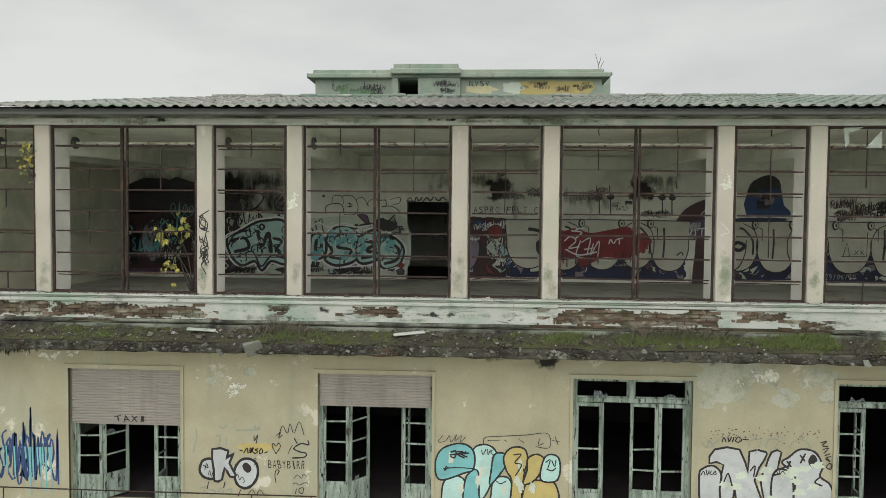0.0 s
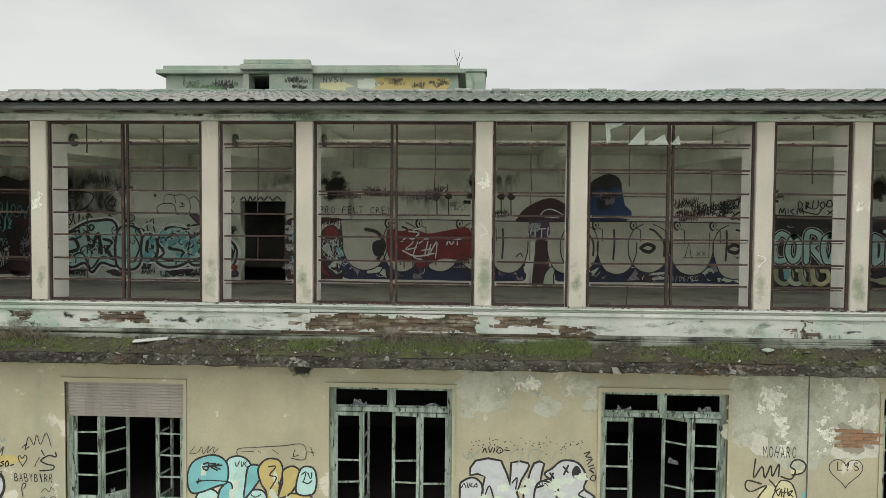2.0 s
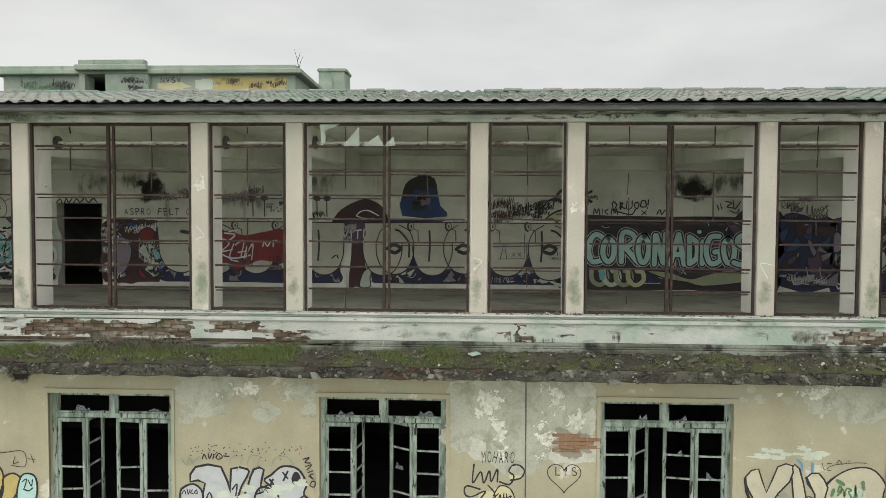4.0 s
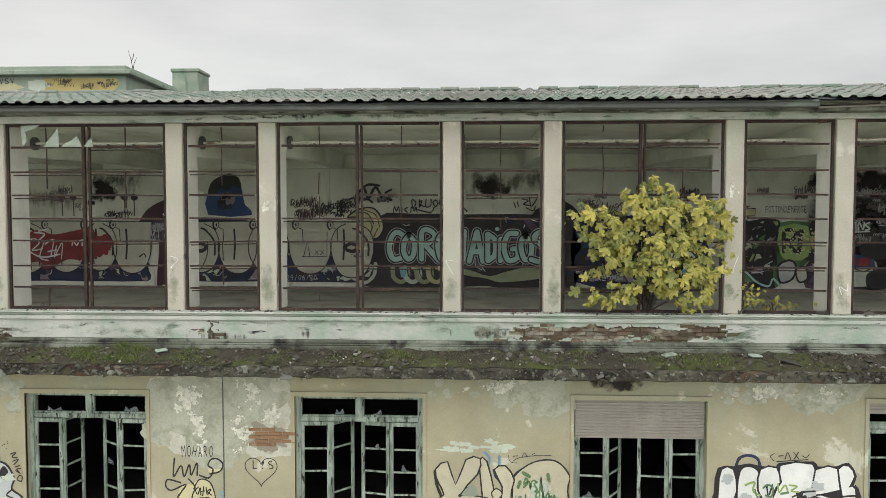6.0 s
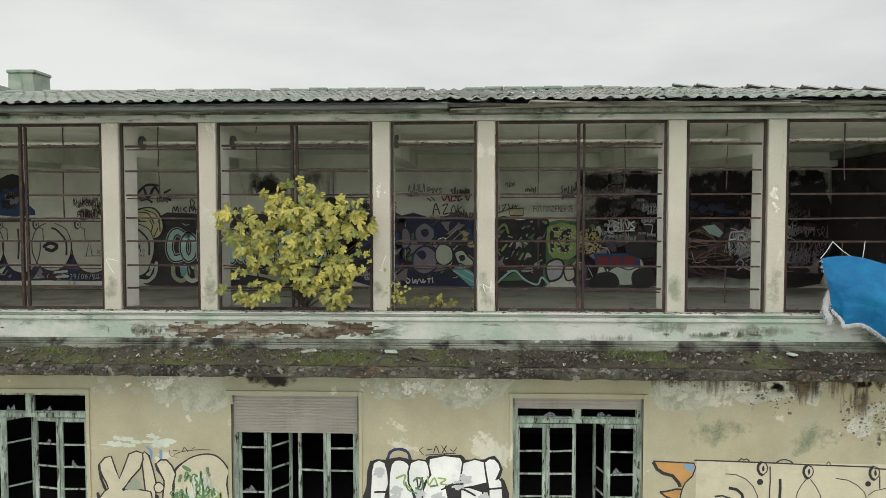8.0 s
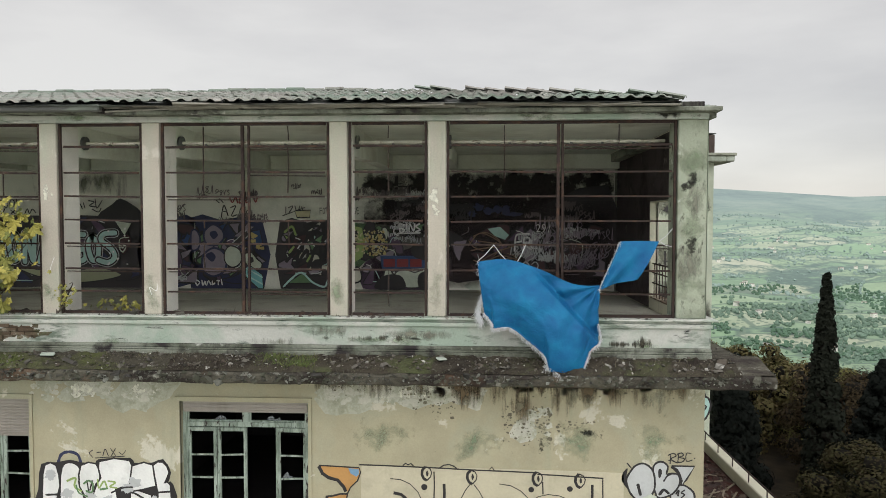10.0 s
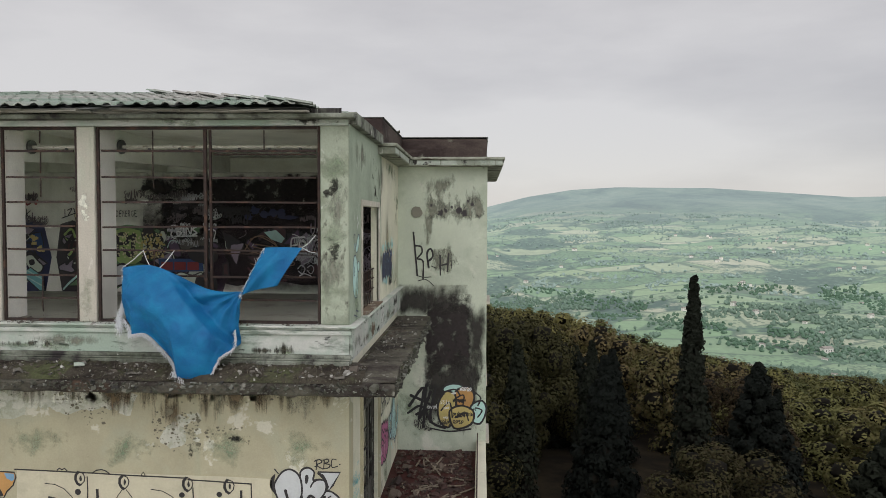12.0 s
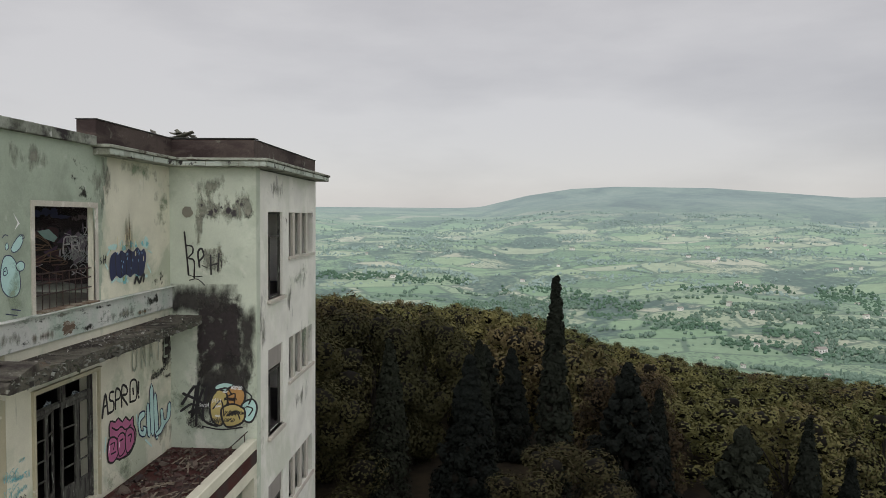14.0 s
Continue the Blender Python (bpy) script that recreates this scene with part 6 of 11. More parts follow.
leafy("weed_clump", (18.5, 0.0, 11.0), 1.0, 46, 0.075, "dark weed clump at the foot of a pillar", 8, 5, lambda r: (18.62 + r.gauss(0, 0.08), -0.03 + r.gauss(0, 0.05), 11.34 + r.gauss(0, 0.12)))
leafy("weed_clump", (19.3, 0.6, 10.8), 1.0, 40, 0.11, "low green weeds on the gallery floor", 9, 5, lambda r: (19.25 + r.gauss(0, 0.3), 0.55 + r.gauss(0, 0.12), 11.08 + r.gauss(0, 0.07)))


# ---- thin rail along the foot of the first windows ----
low_rail = thing("balcony_rail", (-6.0, -0.12, 7.06), "thin dark balcony rail below the shuttered windows", "railing")
one("handrail", low_rail, M_RUST, lambda bm: tube(bm, [(-3.25, 0, 0.30), (0.0, 0, 0.292), (3.6, 0, 0.30)], 0.013, 6))
for x in (-2.9, -2.3, -0.8, 0.8, 2.4, 3.5):
    one("post", low_rail, M_RUST, lambda bm: tube(bm, [(x, 0.09, -0.06), (x, 0, -0.02), (x, 0, 0.29)], 0.01, 6))


# ---- broken pane in the top row of one gallery window, twig on the stair house ----
pane = thing("broken_glass", (7.4, 0.03, 13.7), "dusty broken glass still held by a gallery window", "glass")
for pts in (((-0.26, 0.0), (0.01, 0.31), (0.02, 0.0)), ((0.05, 0.0), (0.33, 0.18), (0.41, 0.0)), ((0.43, 0.0), (0.57, 0.16), (0.6, 0.0)), ((-0.63, 0.35), (-0.6, 0.0), (-0.53, 0.1), (-0.55, 0.25), (-0.4, 0.3), (-0.3, 0.36))):
    bm = bmesh.new()
    a = [bm.verts.new((x, 0.0, z)) for x, z in pts]
    b = [bm.verts.new((x, 0.004, z)) for x, z in pts]
    bm.faces.new(a)
    bm.faces.new(b[::-1])
    for i in range(len(a)):
        j = (i + 1) % len(a)
        bm.faces.new([a[i], b[i], b[j], a[j]])
    bmesh.ops.recalc_face_normals(bm, faces=bm.faces)
    part("shard", bm, M_DUSTGLASS, pane)
twig = thing("twig", (4.1, 9.2, 16.98), "thin bare twig growing on the stair house roof", "plant")
for pts in (((0, 0, 0), (-0.06, 0, 0.3), (-0.14, 0, 0.58)), ((0, 0, 0), (0.04, 0, 0.2), (0.12, 0, 0.36)), ((-0.05, 0, 0.24), (0.02, 0, 0.4), (0.03, 0, 0.5))):
    one("stem", twig, M_BARK, lambda bm: tube(bm, pts, 0.012, 5, 0.4))


# ---- heap of old boards and tiles on the wing roof ----
tagged(boxes("wing_roof", [(24.0, X_WING - 0.28, 7.6, Y_END, 14.13, 14.2)], M_DARKCONC), "dark flat roof of the wing", "roof", "", "structure")
rnd = random.Random(15)
heap_board = mesh_of("heap_board", (lambda b: (box(b, -0.45, 0.45, -0.07, 0.07, -0.014, 0.014), b)[-1])(bmesh.new()), M_DARKCONC)
for k in range(60):
    q = rnd.gauss(0, 0.5)
    x = 28.15 + q * 1.1
    z = 14.215 + max(0.0, 0.9 - 0.62 * abs(q)) * rnd.random() ** 0.6
    tagged(shared("old_board", heap_board, None, pose(x, 9.0 + rnd.gauss(0, 0.5), z, rnd.gauss(0, 12), rnd.gauss(0, 14), rnd.uniform(0, 180))), "dark rotten board heaped on the wing roof", "board", "roof boards")


# ---- sprayed letters and murals ----
def paint(name, colour):
    return weathered(name, colour, [(tuple(c * 0.8 for c in colour), 2.0, 0.5, 0.68, None)], rough=0.6, grain=25, grain_amt=0.12, bump=0.05)


P = {k: paint("spray_" + k, c) for k, c in dict(
    black=(0.018, 0.016, 0.018), white=(0.80, 0.81, 0.80), grey=(0.50, 0.52, 0.53), teal=(0.18, 0.46, 0.48), sky=(0.17, 0.33, 0.50), aqua=(0.44, 0.66, 0.62), blue=(0.022, 0.06, 0.17), navy=(0.018, 0.024, 0.075),
    yellow=(0.52, 0.42, 0.16), cream=(0.60, 0.56, 0.34), red=(0.22, 0.024, 0.026), pink=(0.42, 0.12, 0.24), green=(0.11, 0.22, 0.10), lime=(0.30, 0.42, 0.14), orange=(0.50, 0.27, 0.09),
    purple=(0.10, 0.06, 0.11), maroon=(0.06, 0.024, 0.028), silver=(0.56, 0.55, 0.46), tan=(0.20, 0.13, 0.08), dun=(0.20, 0.19, 0.15), dim=(0.14, 0.115, 0.12), sage=(0.34, 0.37, 0.23), sand=(0.55, 0.51, 0.38), soot=(0.032, 0.027, 0.03), pale=(0.56, 0.62, 0.52), lilac=(0.26, 0.22, 0.27), ghost=(0.30, 0.34, 0.27)).items()}
GLYPHS = {}


def glyph(ch, weight):
    """The flat outline of one character of the built-in font, as points and faces."""
    if (ch, weight) not in GLYPHS:
        cu = bpy.data.curves.new("letter", "FONT")
        cu.body, cu.offset, cu.resolution_u, cu.fill_mode = ch, weight, 3, "FRONT"
        ob = bpy.data.objects.new("letter", cu)
        scene.collection.objects.link(ob)
        me = bpy.data.meshes.new_from_object(ob.evaluated_get(bpy.context.evaluated_depsgraph_get()))
        GLYPHS[ch, weight] = ([(v.co.x, v.co.y) for v in me.vertices], [tuple(p.vertices) for p in me.polygons])
        bpy.data.objects.remove(ob)
        bpy.data.curves.remove(cu)
        bpy.data.meshes.remove(me)
    return GLYPHS[ch, weight]


SINGLE = dict(tags="tag", marks="mark", ground_marks="ground_mark", spots="spot", drips="drip", lines="line", rings="ring", curls="curl", bricks="block", letters="letter", small_letters="letter")


def islands(faces):
    """Groups of faces that hang together."""
    root = {}

    def find(i):
        while root.setdefault(i, i) != i:
            i = root[i]
        return i
    for f in faces:
        for i in f[1:]:
            root[find(i)] = find(f[0])
    groups = {}
    for f in faces:
        groups.setdefault(find(f[0]), []).append(f)
    return list(groups.values())


class Piece:
    """One sprayed piece on a wall: flat films of paint, each colour a part of its own."""

    def __init__(self, label, place, seed=0, name="graffiti", category="graffiti"):
        self.thing = None
        self.label, self.place, self.films, self.rnd = label, place, {}, random.Random(seed)
        self.name, self.category = name, category
        self.step = 0

    def film(self, colour, name):
        self.step += 1
        key = (colour, name, self.step)
        self.films[key] = ([], [], 0.0025 + 0.0011 * self.step)
        return self.films[key]

    def add(self, film, pts, faces):
        k = len(film[0])
        film[0].extend(pts)
        film[1].extend(tuple(i + k for i in f) for f in faces)

    def stroke(self, film, pts, width, closed=False, jitter=0.0):
        pts = [Vector((p[0], p[1])) for p in pts]
        n = len(pts)
        left, right = [], []
        for i, p in enumerate(pts):
            a, b = (pts[i - 1] if i or closed else p), (pts[(i + 1) % n] if i < n - 1 or closed else p)
            t = b - a
            if t.length < 1e-6:
                t = Vector((1, 0))
            t.normalize()
            w = width / 2 * (1 + self.rnd.uniform(-jitter, jitter))
            left.append((p.x - t.y * w, p.y + t.x * w))
            right.append((p.x + t.y * w, p.y - t.x * w))
        self.add(film, left + right, [(i, (i + 1) % n, n + (i + 1) % n, n + i) for i in range(n if closed else n - 1)])

    def blob(self, film, u, v, ru, rv, rough=0.12, seed=None, n=40, square=0.0, stretch=1.0):
        s = self.rnd.uniform(0, 50) if seed is None else seed
        ring = []
        for k in range(n):
            a = 2 * math.pi * k / n
            c, d = math.cos(a), math.sin(a)
            q = 1 + ((1 / max(abs(c), abs(d))) - 1) * square
            r = q * (1 + rough * noise.noise((c * 1.6 + s, d * 1.6, 0.5)) + rough * 0.6 * noise.noise((c * 6 + s, d * 6, 2.5)))
            ring.append((u + ru * c * r * stretch, v + rv * d * r))
        if film is not None:
            self.add(film, ring, [tuple(range(n))])
        return ring

    def word(self, film, text, u0, u1, v0, v1, weight=0.0, tilt=0.0, seed=1, grow=1.0, shear=0.0, wave=0.0):
        r = random.Random(seed)
        cell = (u1 - u0) / max(1, len(text))
        for k, ch in enumerate(text):
            turn, lift, sc = r.gauss(0, tilt), r.gauss(0, wave) * (v1 - v0), r.uniform(0.92, 1.1)
            if ch == " ":
                continue
            core = glyph(ch, 0.0)[0]
            pts, faces = glyph(ch, weight)
            x0, x1 = min(p[0] for p in core), max(p[0] for p in core)
            y0, y1 = min(p[1] for p in core), max(p[1] for p in core)
            su, sv = cell * grow / max(0.12, x1 - x0), (v1 - v0) / max(0.2, y1 - y0) * sc
            if ch in "I!1.":
                su *= 0.45
            cx, cy = (x0 + x1) / 2, (y0 + y1) / 2
            co, si = math.cos(radians(turn)), math.sin(radians(turn))
            out = []
            for px, py in pts:
                a, b = (px - cx) * su, (py - cy) * sv
                a += shear * b
                out.append((u0 + cell * (k + 0.5) + a * co - b * si, (v0 + v1) / 2 + lift + a * si + b * co))
            self.add(film, out, faces)

    def curve(self, film, pts, width, closed=False, steps=5, jitter=0.0):
        """A brush stroke with round ends along a smooth curve."""
        path = smooth_ring(pts, steps) if closed else [spline([(*p, 0.0) for p in pts], i / ((len(pts) - 1) * steps)).to_2d() for i in range((len(pts) - 1) * steps + 1)]
        if closed:
            return self.stroke(film, path, width, True, jitter)
        n, left, right = len(path), [], []
        for i, p in enumerate(path):
            t = path[min(i + 1, n - 1)] - path[max(i - 1, 0)]
            t = t.normalized() if t.length > 1e-6 else Vector((1, 0))
            w = width / 2 * (1 + self.rnd.uniform(-jitter, jitter))
            left.append((p.x - t.y * w, p.y + t.x * w))
            right.append((p.x + t.y * w, p.y - t.x * w))
        out = left + right
        faces = [(i, i + 1, n + i + 1, n + i) for i in range(n - 1)]
        for end, a, b in ((path[0], 0, n), (path[-1], 2 * n - 1, n - 1)):
            turn = math.atan2(out[a][1] - end.y, out[a][0] - end.x)
            k = len(out)
            out += [(end.x + width / 2 * math.cos(turn + math.pi * j / 5), end.y + width / 2 * math.sin(turn + math.pi * j / 5)) for j in range(1, 5)]
            faces.append((a, k, k + 1, k + 2, k + 3, b))
        self.add(film, out, faces)

    def shape(self, film, pts, steps=4):
        """A filled outline, rounded the more the higher the steps; 1 keeps its corners."""
        ring = [Vector(p) for p in pts] if steps < 2 else smooth_ring(pts, steps)
        self.add(film, [(p.x, p.y) for p in ring], [tuple(range(len(ring)))])

    def outlined(self, pts, fill, line, width, steps=4):
        """A filled letter or shape with a painted rim."""
        self.shape(self.film(fill, "fill"), pts, steps)
        ring = [Vector(p) for p in pts] if steps < 2 else smooth_ring(pts, steps)
        self.stroke(self.film(line, "outline"), ring, width, True, 0.12)

    def pens(self, colour, width, strokes, name="stroke"):
        f = self.film(colour, name)
        for pts in strokes:
            self.curve(f, pts, width * self.rnd.uniform(0.85, 1.15), jitter=0.15)

    def scrawl(self, film, u0, u1, v0, v1, width, loops=5, seed=None):
        """A handwritten run of loops, hooks and upstrokes."""
        r = random.Random(seed) if seed is not None else self.rnd
        pts, n, h = [], loops + 2, v1 - v0
        for k in range(n):
            u = u0 + (u1 - u0) * (k + 0.5) / n
            w = (u1 - u0) / n
            v = v0 + h * r.uniform(0.2, 0.4)
            kind = r.randint(0, 3)
            if kind == 0:
                pts += [(u - w * 0.4, v), (u + w * 0.4, v + h * 0.3), (u, v + h * 0.6), (u - w * 0.35, v + h * 0.2)]
            elif kind == 1:
                pts += [(u - w * 0.2, v - h * 0.15), (u + w * 0.05, v + h * r.uniform(0.5, 0.9)), (u + w * 0.2, v - h * 0.2)]
            elif kind == 2:
                pts += [(u + w * 0.3, v + h * 0.5), (u - w * 0.3, v + h * 0.4), (u + w * 0.3, v + h * 0.05), (u - w * 0.2, v - h * 0.1)]
            else:
                pts += [(u - w * 0.3, v + h * 0.4), (u - w * 0.1, v - h * 0.1), (u + w * 0.3, v + h * 0.45)]
        self.curve(film, pts, width, False, 3, 0.25)

    def tags(self, colour, u0, u1, v0, v1, count, size, width=0.012, name="tags"):
        f = self.film(colour, name)
        for k in range(count):
            u, v = self.rnd.uniform(u0, u1), self.rnd.uniform(v0, v1)
            s = size * self.rnd.uniform(0.6, 1.5)
            self.scrawl(f, u - s, u + s, v - s * 0.5, v + s * 0.5, min(0.026, 0.62 * width) * self.rnd.uniform(0.7, 1.4), self.rnd.randint(2, 5))
        return f

    def bubbles(self, centres, fill, line="black", width=0.03, rough=0.06):
        """Overlapping round letters, each with its own fill and dark rim."""
        for u, v, ru, rv, *c in centres:
            f = self.film(c[0] if c else fill, "fill")
            ring = self.blob(f, u, v, ru, rv, rough)
            self.stroke(self.film(line, "outline"), ring, width, True, 0.2)

    def finish(self):
        cu = [p for f in self.films.values() for p in f[0]]
        if not cu:
            return None
        mid = Vector(self.place(sum(p[0] for p in cu) / len(cu), min(p[1] for p in cu), 0.0))
        t = thing(self.name, mid, self.label, self.category)
        lift = 0.0025
        for (colour, name, k), (pts, faces, off) in self.films.items():
            if not pts:
                continue
            lift += 0.0004
            meshes = []
            for group in islands(faces):
                # each stroke lies a hair over the one before it
                lift += 0.0001
                used = sorted({i for f in group for i in f})
                at = {i: n for n, i in enumerate(used)}
                meshes.append(([tuple(Vector(self.place(*pts[i], lift)) - mid) for i in used], [tuple(at[i] for i in f) for f in group]))
            tiny = name in ("dots", "specks", "overspray")
            if tiny:
                verts, polys = [], []
                for v, f in meshes:
                    polys += [tuple(i + len(verts) for i in q) for q in f]
                    verts += v
                meshes = [(verts, polys)]
            for v, f in meshes:
                me = bpy.data.meshes.new(SINGLE.get(name, name))
                me.from_pydata(v, [], f)
                me.materials.append(P[colour])
                ob = new(SINGLE.get(name, name), me)
                ob.parent = t
                if tiny:
                    tagged(ob, "", "", "", "stuff")
        return t


def smooth_ring(pts, steps):
    """A closed smooth curve through a few points."""
    n, out = len(pts), []
    q = [Vector(p) for p in pts]
    for i in range(n):
        a, b, c, d = q[i - 1], q[i], q[(i + 1) % n], q[(i + 2) % n]
        for s in range(steps):
            t = s / steps
            out.append(0.5 * (2 * b + (c - a) * t + (2 * a - 5 * b + 4 * c - d) * t * t + (3 * b - a - 3 * c + d) * t ** 3))
    return out


def wild(g, u0, u1, v0, v1, count, colours, size, width):
    """Crowded pointed and rounded shapes with dark rims and light strokes, as wild lettering has."""
    for k in range(count):
        u, v = g.rnd.uniform(u0, u1), g.rnd.uniform(v0, v1)
        s, a = g.rnd.uniform(*size), g.rnd.uniform(0, 6.28)
        n = g.rnd.randint(5, 8)
        pts = []
        for j in range(n):
            t = 2 * math.pi * j / n + g.rnd.gauss(0, 0.2)
            q = s * (g.rnd.uniform(0.75, 1.2) if j % 2 else g.rnd.uniform(0.35, 0.7))
            x, y = 1.5 * q * math.cos(t), 0.8 * q * math.sin(t)
            pts.append((min(u1 + 0.06, max(u0 - 0.06, u + x * math.cos(a) - y * math.sin(a))), min(v1 + 0.06, max(v0 - 0.06, v + x * math.sin(a) + y * math.cos(a)))))
        g.outlined(pts, g.rnd.choice(colours), "black", width * g.rnd.uniform(0.7, 1.5), g.rnd.choice((1, 2, 3)))
        if k % 3 == 0:
            f = g.film(g.rnd.choice(("white", "grey", "aqua", "pale")), "stroke")
            b = g.rnd.uniform(0, 6.28)
            r = s * g.rnd.uniform(0.5, 1.0)
            m = g.rnd.uniform(0.6, 1.6)
            g.curve(f, [(min(u1, max(u0, u + r * math.cos(b + m * j))), min(v1, max(v0, v + r * math.sin(b + m * j)))) for j in range(3)], width * 0.7)


def accents(g, u0, u1, v0, v1, count):
    """Short black and white strokes inside fat letters."""
    for colour, n in (("black", count), ("white", count // 2)):
        f = g.film(colour, "accent")
        for k in range(n):
            u, v, r = g.rnd.uniform(u0, u1), g.rnd.uniform(v0, v1), g.rnd.uniform(0.05, 0.14)
            a0, span = g.rnd.uniform(0, 6.28), g.rnd.uniform(1.2, 3.4)
            g.stroke(f, [(u + r * math.cos(a0 + span * j / 7), v + r * math.sin(a0 + span * j / 7)) for j in range(8)], 0.03 if colour == "black" else 0.016, False, 0.4)



FACADE = lambda u, v, d: (u, -0.03 - d, v)
BACK = lambda u, v, d: (u, Y_BACK - 0.07 - d, v)
SIDE = lambda u, v, d: (X_RIGHT + 0.004 + d, u, v)
WING = lambda u, v, d: (u, Y_WING - 0.015 - d, v)

# facade
g = Piece("the word taxi sprayed in black on the shutter", lambda u, v, d: (u, 0.0128 - d, v), 1)
g.word(g.film("black", "letters"), "TAXI", -6.24, -5.62, 8.61, 8.72, 0.012, 6, 2, 0.8)
g.finish()
g = Piece("turquoise scrawl on ochre plaster", FACADE, 2)
f = g.film("blue", "scrawl")
for k in range(5):
    g.scrawl(f, -8.6 + k * 0.2, -7.9 + k * 0.16, 7.4, 8.35 + 0.2 * (k % 2), 0.035, 3)
f = g.film("teal", "drips")
for k in range(16):
    u = g.rnd.uniform(-8.6, -7.4)
    g.stroke(f, [(u, 8.1), (u + 0.02, g.rnd.uniform(7.2, 7.9))], 0.03)
g.finish()
g = Piece("small black-rimmed white bubble letters with tags around", FACADE, 3)
g.blob(g.film("yellow", "haze"), -3.5, 8.2, 0.4, 0.1, 0.5)
g.pens("ghost", 0.03, [[(-4.67, 8.51), (-4.65, 8.39), (-4.72, 8.09)], [(-4.23, 8.59), (-4.17, 8.54), (-4.1, 8.59)], [(-4.28, 8.39), (-4.21, 8.4), (-4.24, 8.21)], [(-4.1, 8.38), (-4.1, 8.23)], [(-3.91, 8.51), (-3.68, 8.52), (-3.47, 8.55)], [(-3.57, 8.59), (-3.54, 8.52), (-3.49, 8.58)], [(-4.59, 7.42), (-4.5, 7.44), (-4.55, 7.3)], [(-4.41, 7.39), (-4.3, 7.36), (-4.39, 7.29)], [(-4.27, 7.31), (-4.2, 7.44), (-4.14, 7.31)], [(-4.09, 7.4), (-4, 7.41), (-4.04, 7.3)]])
g.outlined([(-4.6, 7.76), (-4.55, 7.92), (-4.44, 7.97), (-4.35, 7.94), (-4.33, 7.75), (-4.34, 7.61), (-4.44, 7.6), (-4.55, 7.65)], "grey", "black", 0.05)
g.outlined([(-3.95, 7.76), (-3.84, 7.95), (-3.68, 7.99), (-3.54, 7.91), (-3.51, 7.7), (-3.6, 7.52), (-3.75, 7.44), (-3.9, 7.52)], "grey", "black", 0.05)
g.outlined([(-3.79, 7.85), (-3.74, 7.91), (-3.67, 7.87), (-3.64, 7.79), (-3.69, 7.74), (-3.75, 7.77)], "black", "black", 0.02)
g.outlined([(-4.36, 8.15), (-4.06, 8.13), (-4.11, 7.98), (-3.95, 8.09), (-4.04, 7.9), (-3.92, 7.68), (-4.03, 7.65), (-4.13, 7.81), (-4.18, 7.59), (-4.32, 7.56), (-4.33, 7.75)], "grey", "black", 0.045, 2)
g.pens("black", 0.016, [[(-4.53, 7.85), (-4.44, 7.8), (-4.47, 7.88), (-4.5, 7.77)], [(-4.44, 7.66), (-4.41, 7.75), (-4.38, 7.64), (-4.35, 7.73)], [(-3.93, 7.65), (-3.88, 7.69), (-3.85, 7.59), (-3.81, 7.65), (-3.75, 7.57), (-3.78, 7.55)], [(-4.43, 7.54), (-4.46, 7.41)], [(-4.12, 7.55), (-4.15, 7.44)], [(-3.83, 7.41), (-3.88, 7.29)]])
g.pens("black", 0.022, [[(-2.58, 8.36), (-2.57, 8.28), (-2.7, 8.3), (-2.84, 8.21), (-2.74, 8.15), (-2.61, 8.12), (-2.65, 8.05), (-2.86, 8.03)], [(-2.83, 8.39), (-2.78, 8.3)], [(-3.84, 8.14), (-3.8, 8.14)], [(-3.77, 8.1), (-3.71, 8.19), (-3.69, 8.1)], [(-3.65, 8.19), (-3.65, 8.1), (-3.59, 8.2), (-3.63, 8.15), (-3.57, 8.1)], [(-3.51, 8.18), (-3.56, 8.16), (-3.51, 8.13), (-3.56, 8.09)], [(-3.48, 8.14), (-3.44, 8.19), (-3.42, 8.12), (-3.47, 8.09), (-3.48, 8.14)], [(-3.38, 8.11), (-3.33, 8.13)]])
g.pens("black", 0.014, [[(-3.17, 8.1), (-3.24, 8.23), (-3.22, 8.29), (-3.17, 8.24), (-3.12, 8.3), (-3.09, 8.23), (-3.17, 8.1)], [(-3.17, 8.43), (-3.09, 8.5), (-3.12, 8.39), (-3.05, 8.45)], [(-3.58, 8.42), (-3.57, 8.33), (-3.51, 8.44), (-3.54, 8.28)], [(-3.17, 7.57), (-3.19, 7.71), (-3.16, 7.8), (-3.11, 7.78), (-3.15, 7.71)], [(-2.74, 7.47), (-2.66, 7.48), (-2.68, 7.38), (-2.74, 7.4), (-2.74, 7.47)], [(-2.79, 7.46), (-2.81, 7.37)]])
g.pens("soot", 0.012, [[(-3.12, 8.41), (-3.05, 8.62), (-2.96, 8.48), (-2.91, 8.66), (-2.84, 8.49), (-2.74, 8.7), (-2.65, 8.46)], [(-2.95, 8.1), (-2.91, 8.19), (-2.86, 8.27)], [(-2.86, 7.55), (-2.79, 7.57), (-2.74, 7.53), (-2.63, 7.58), (-2.58, 7.56)], [(-2.84, 7.65), (-2.77, 7.72), (-2.7, 7.66), (-2.66, 7.74), (-2.6, 7.69)], [(-3.61, 7.98), (-3.54, 8), (-3.58, 7.87)], [(-3.68, 7.35), (-3.61, 7.42), (-3.54, 7.33), (-3.47, 7.42), (-3.4, 7.35)]])
g.word(g.film("soot", "letters"), "BABYBIRR", -3.33, -2.62, 7.83, 7.98, -0.008, 7, 4, 0.72)
g.finish()
g = Piece("turquoise and yellow bubble letters with black rims", FACADE, 4)
W = 0.032
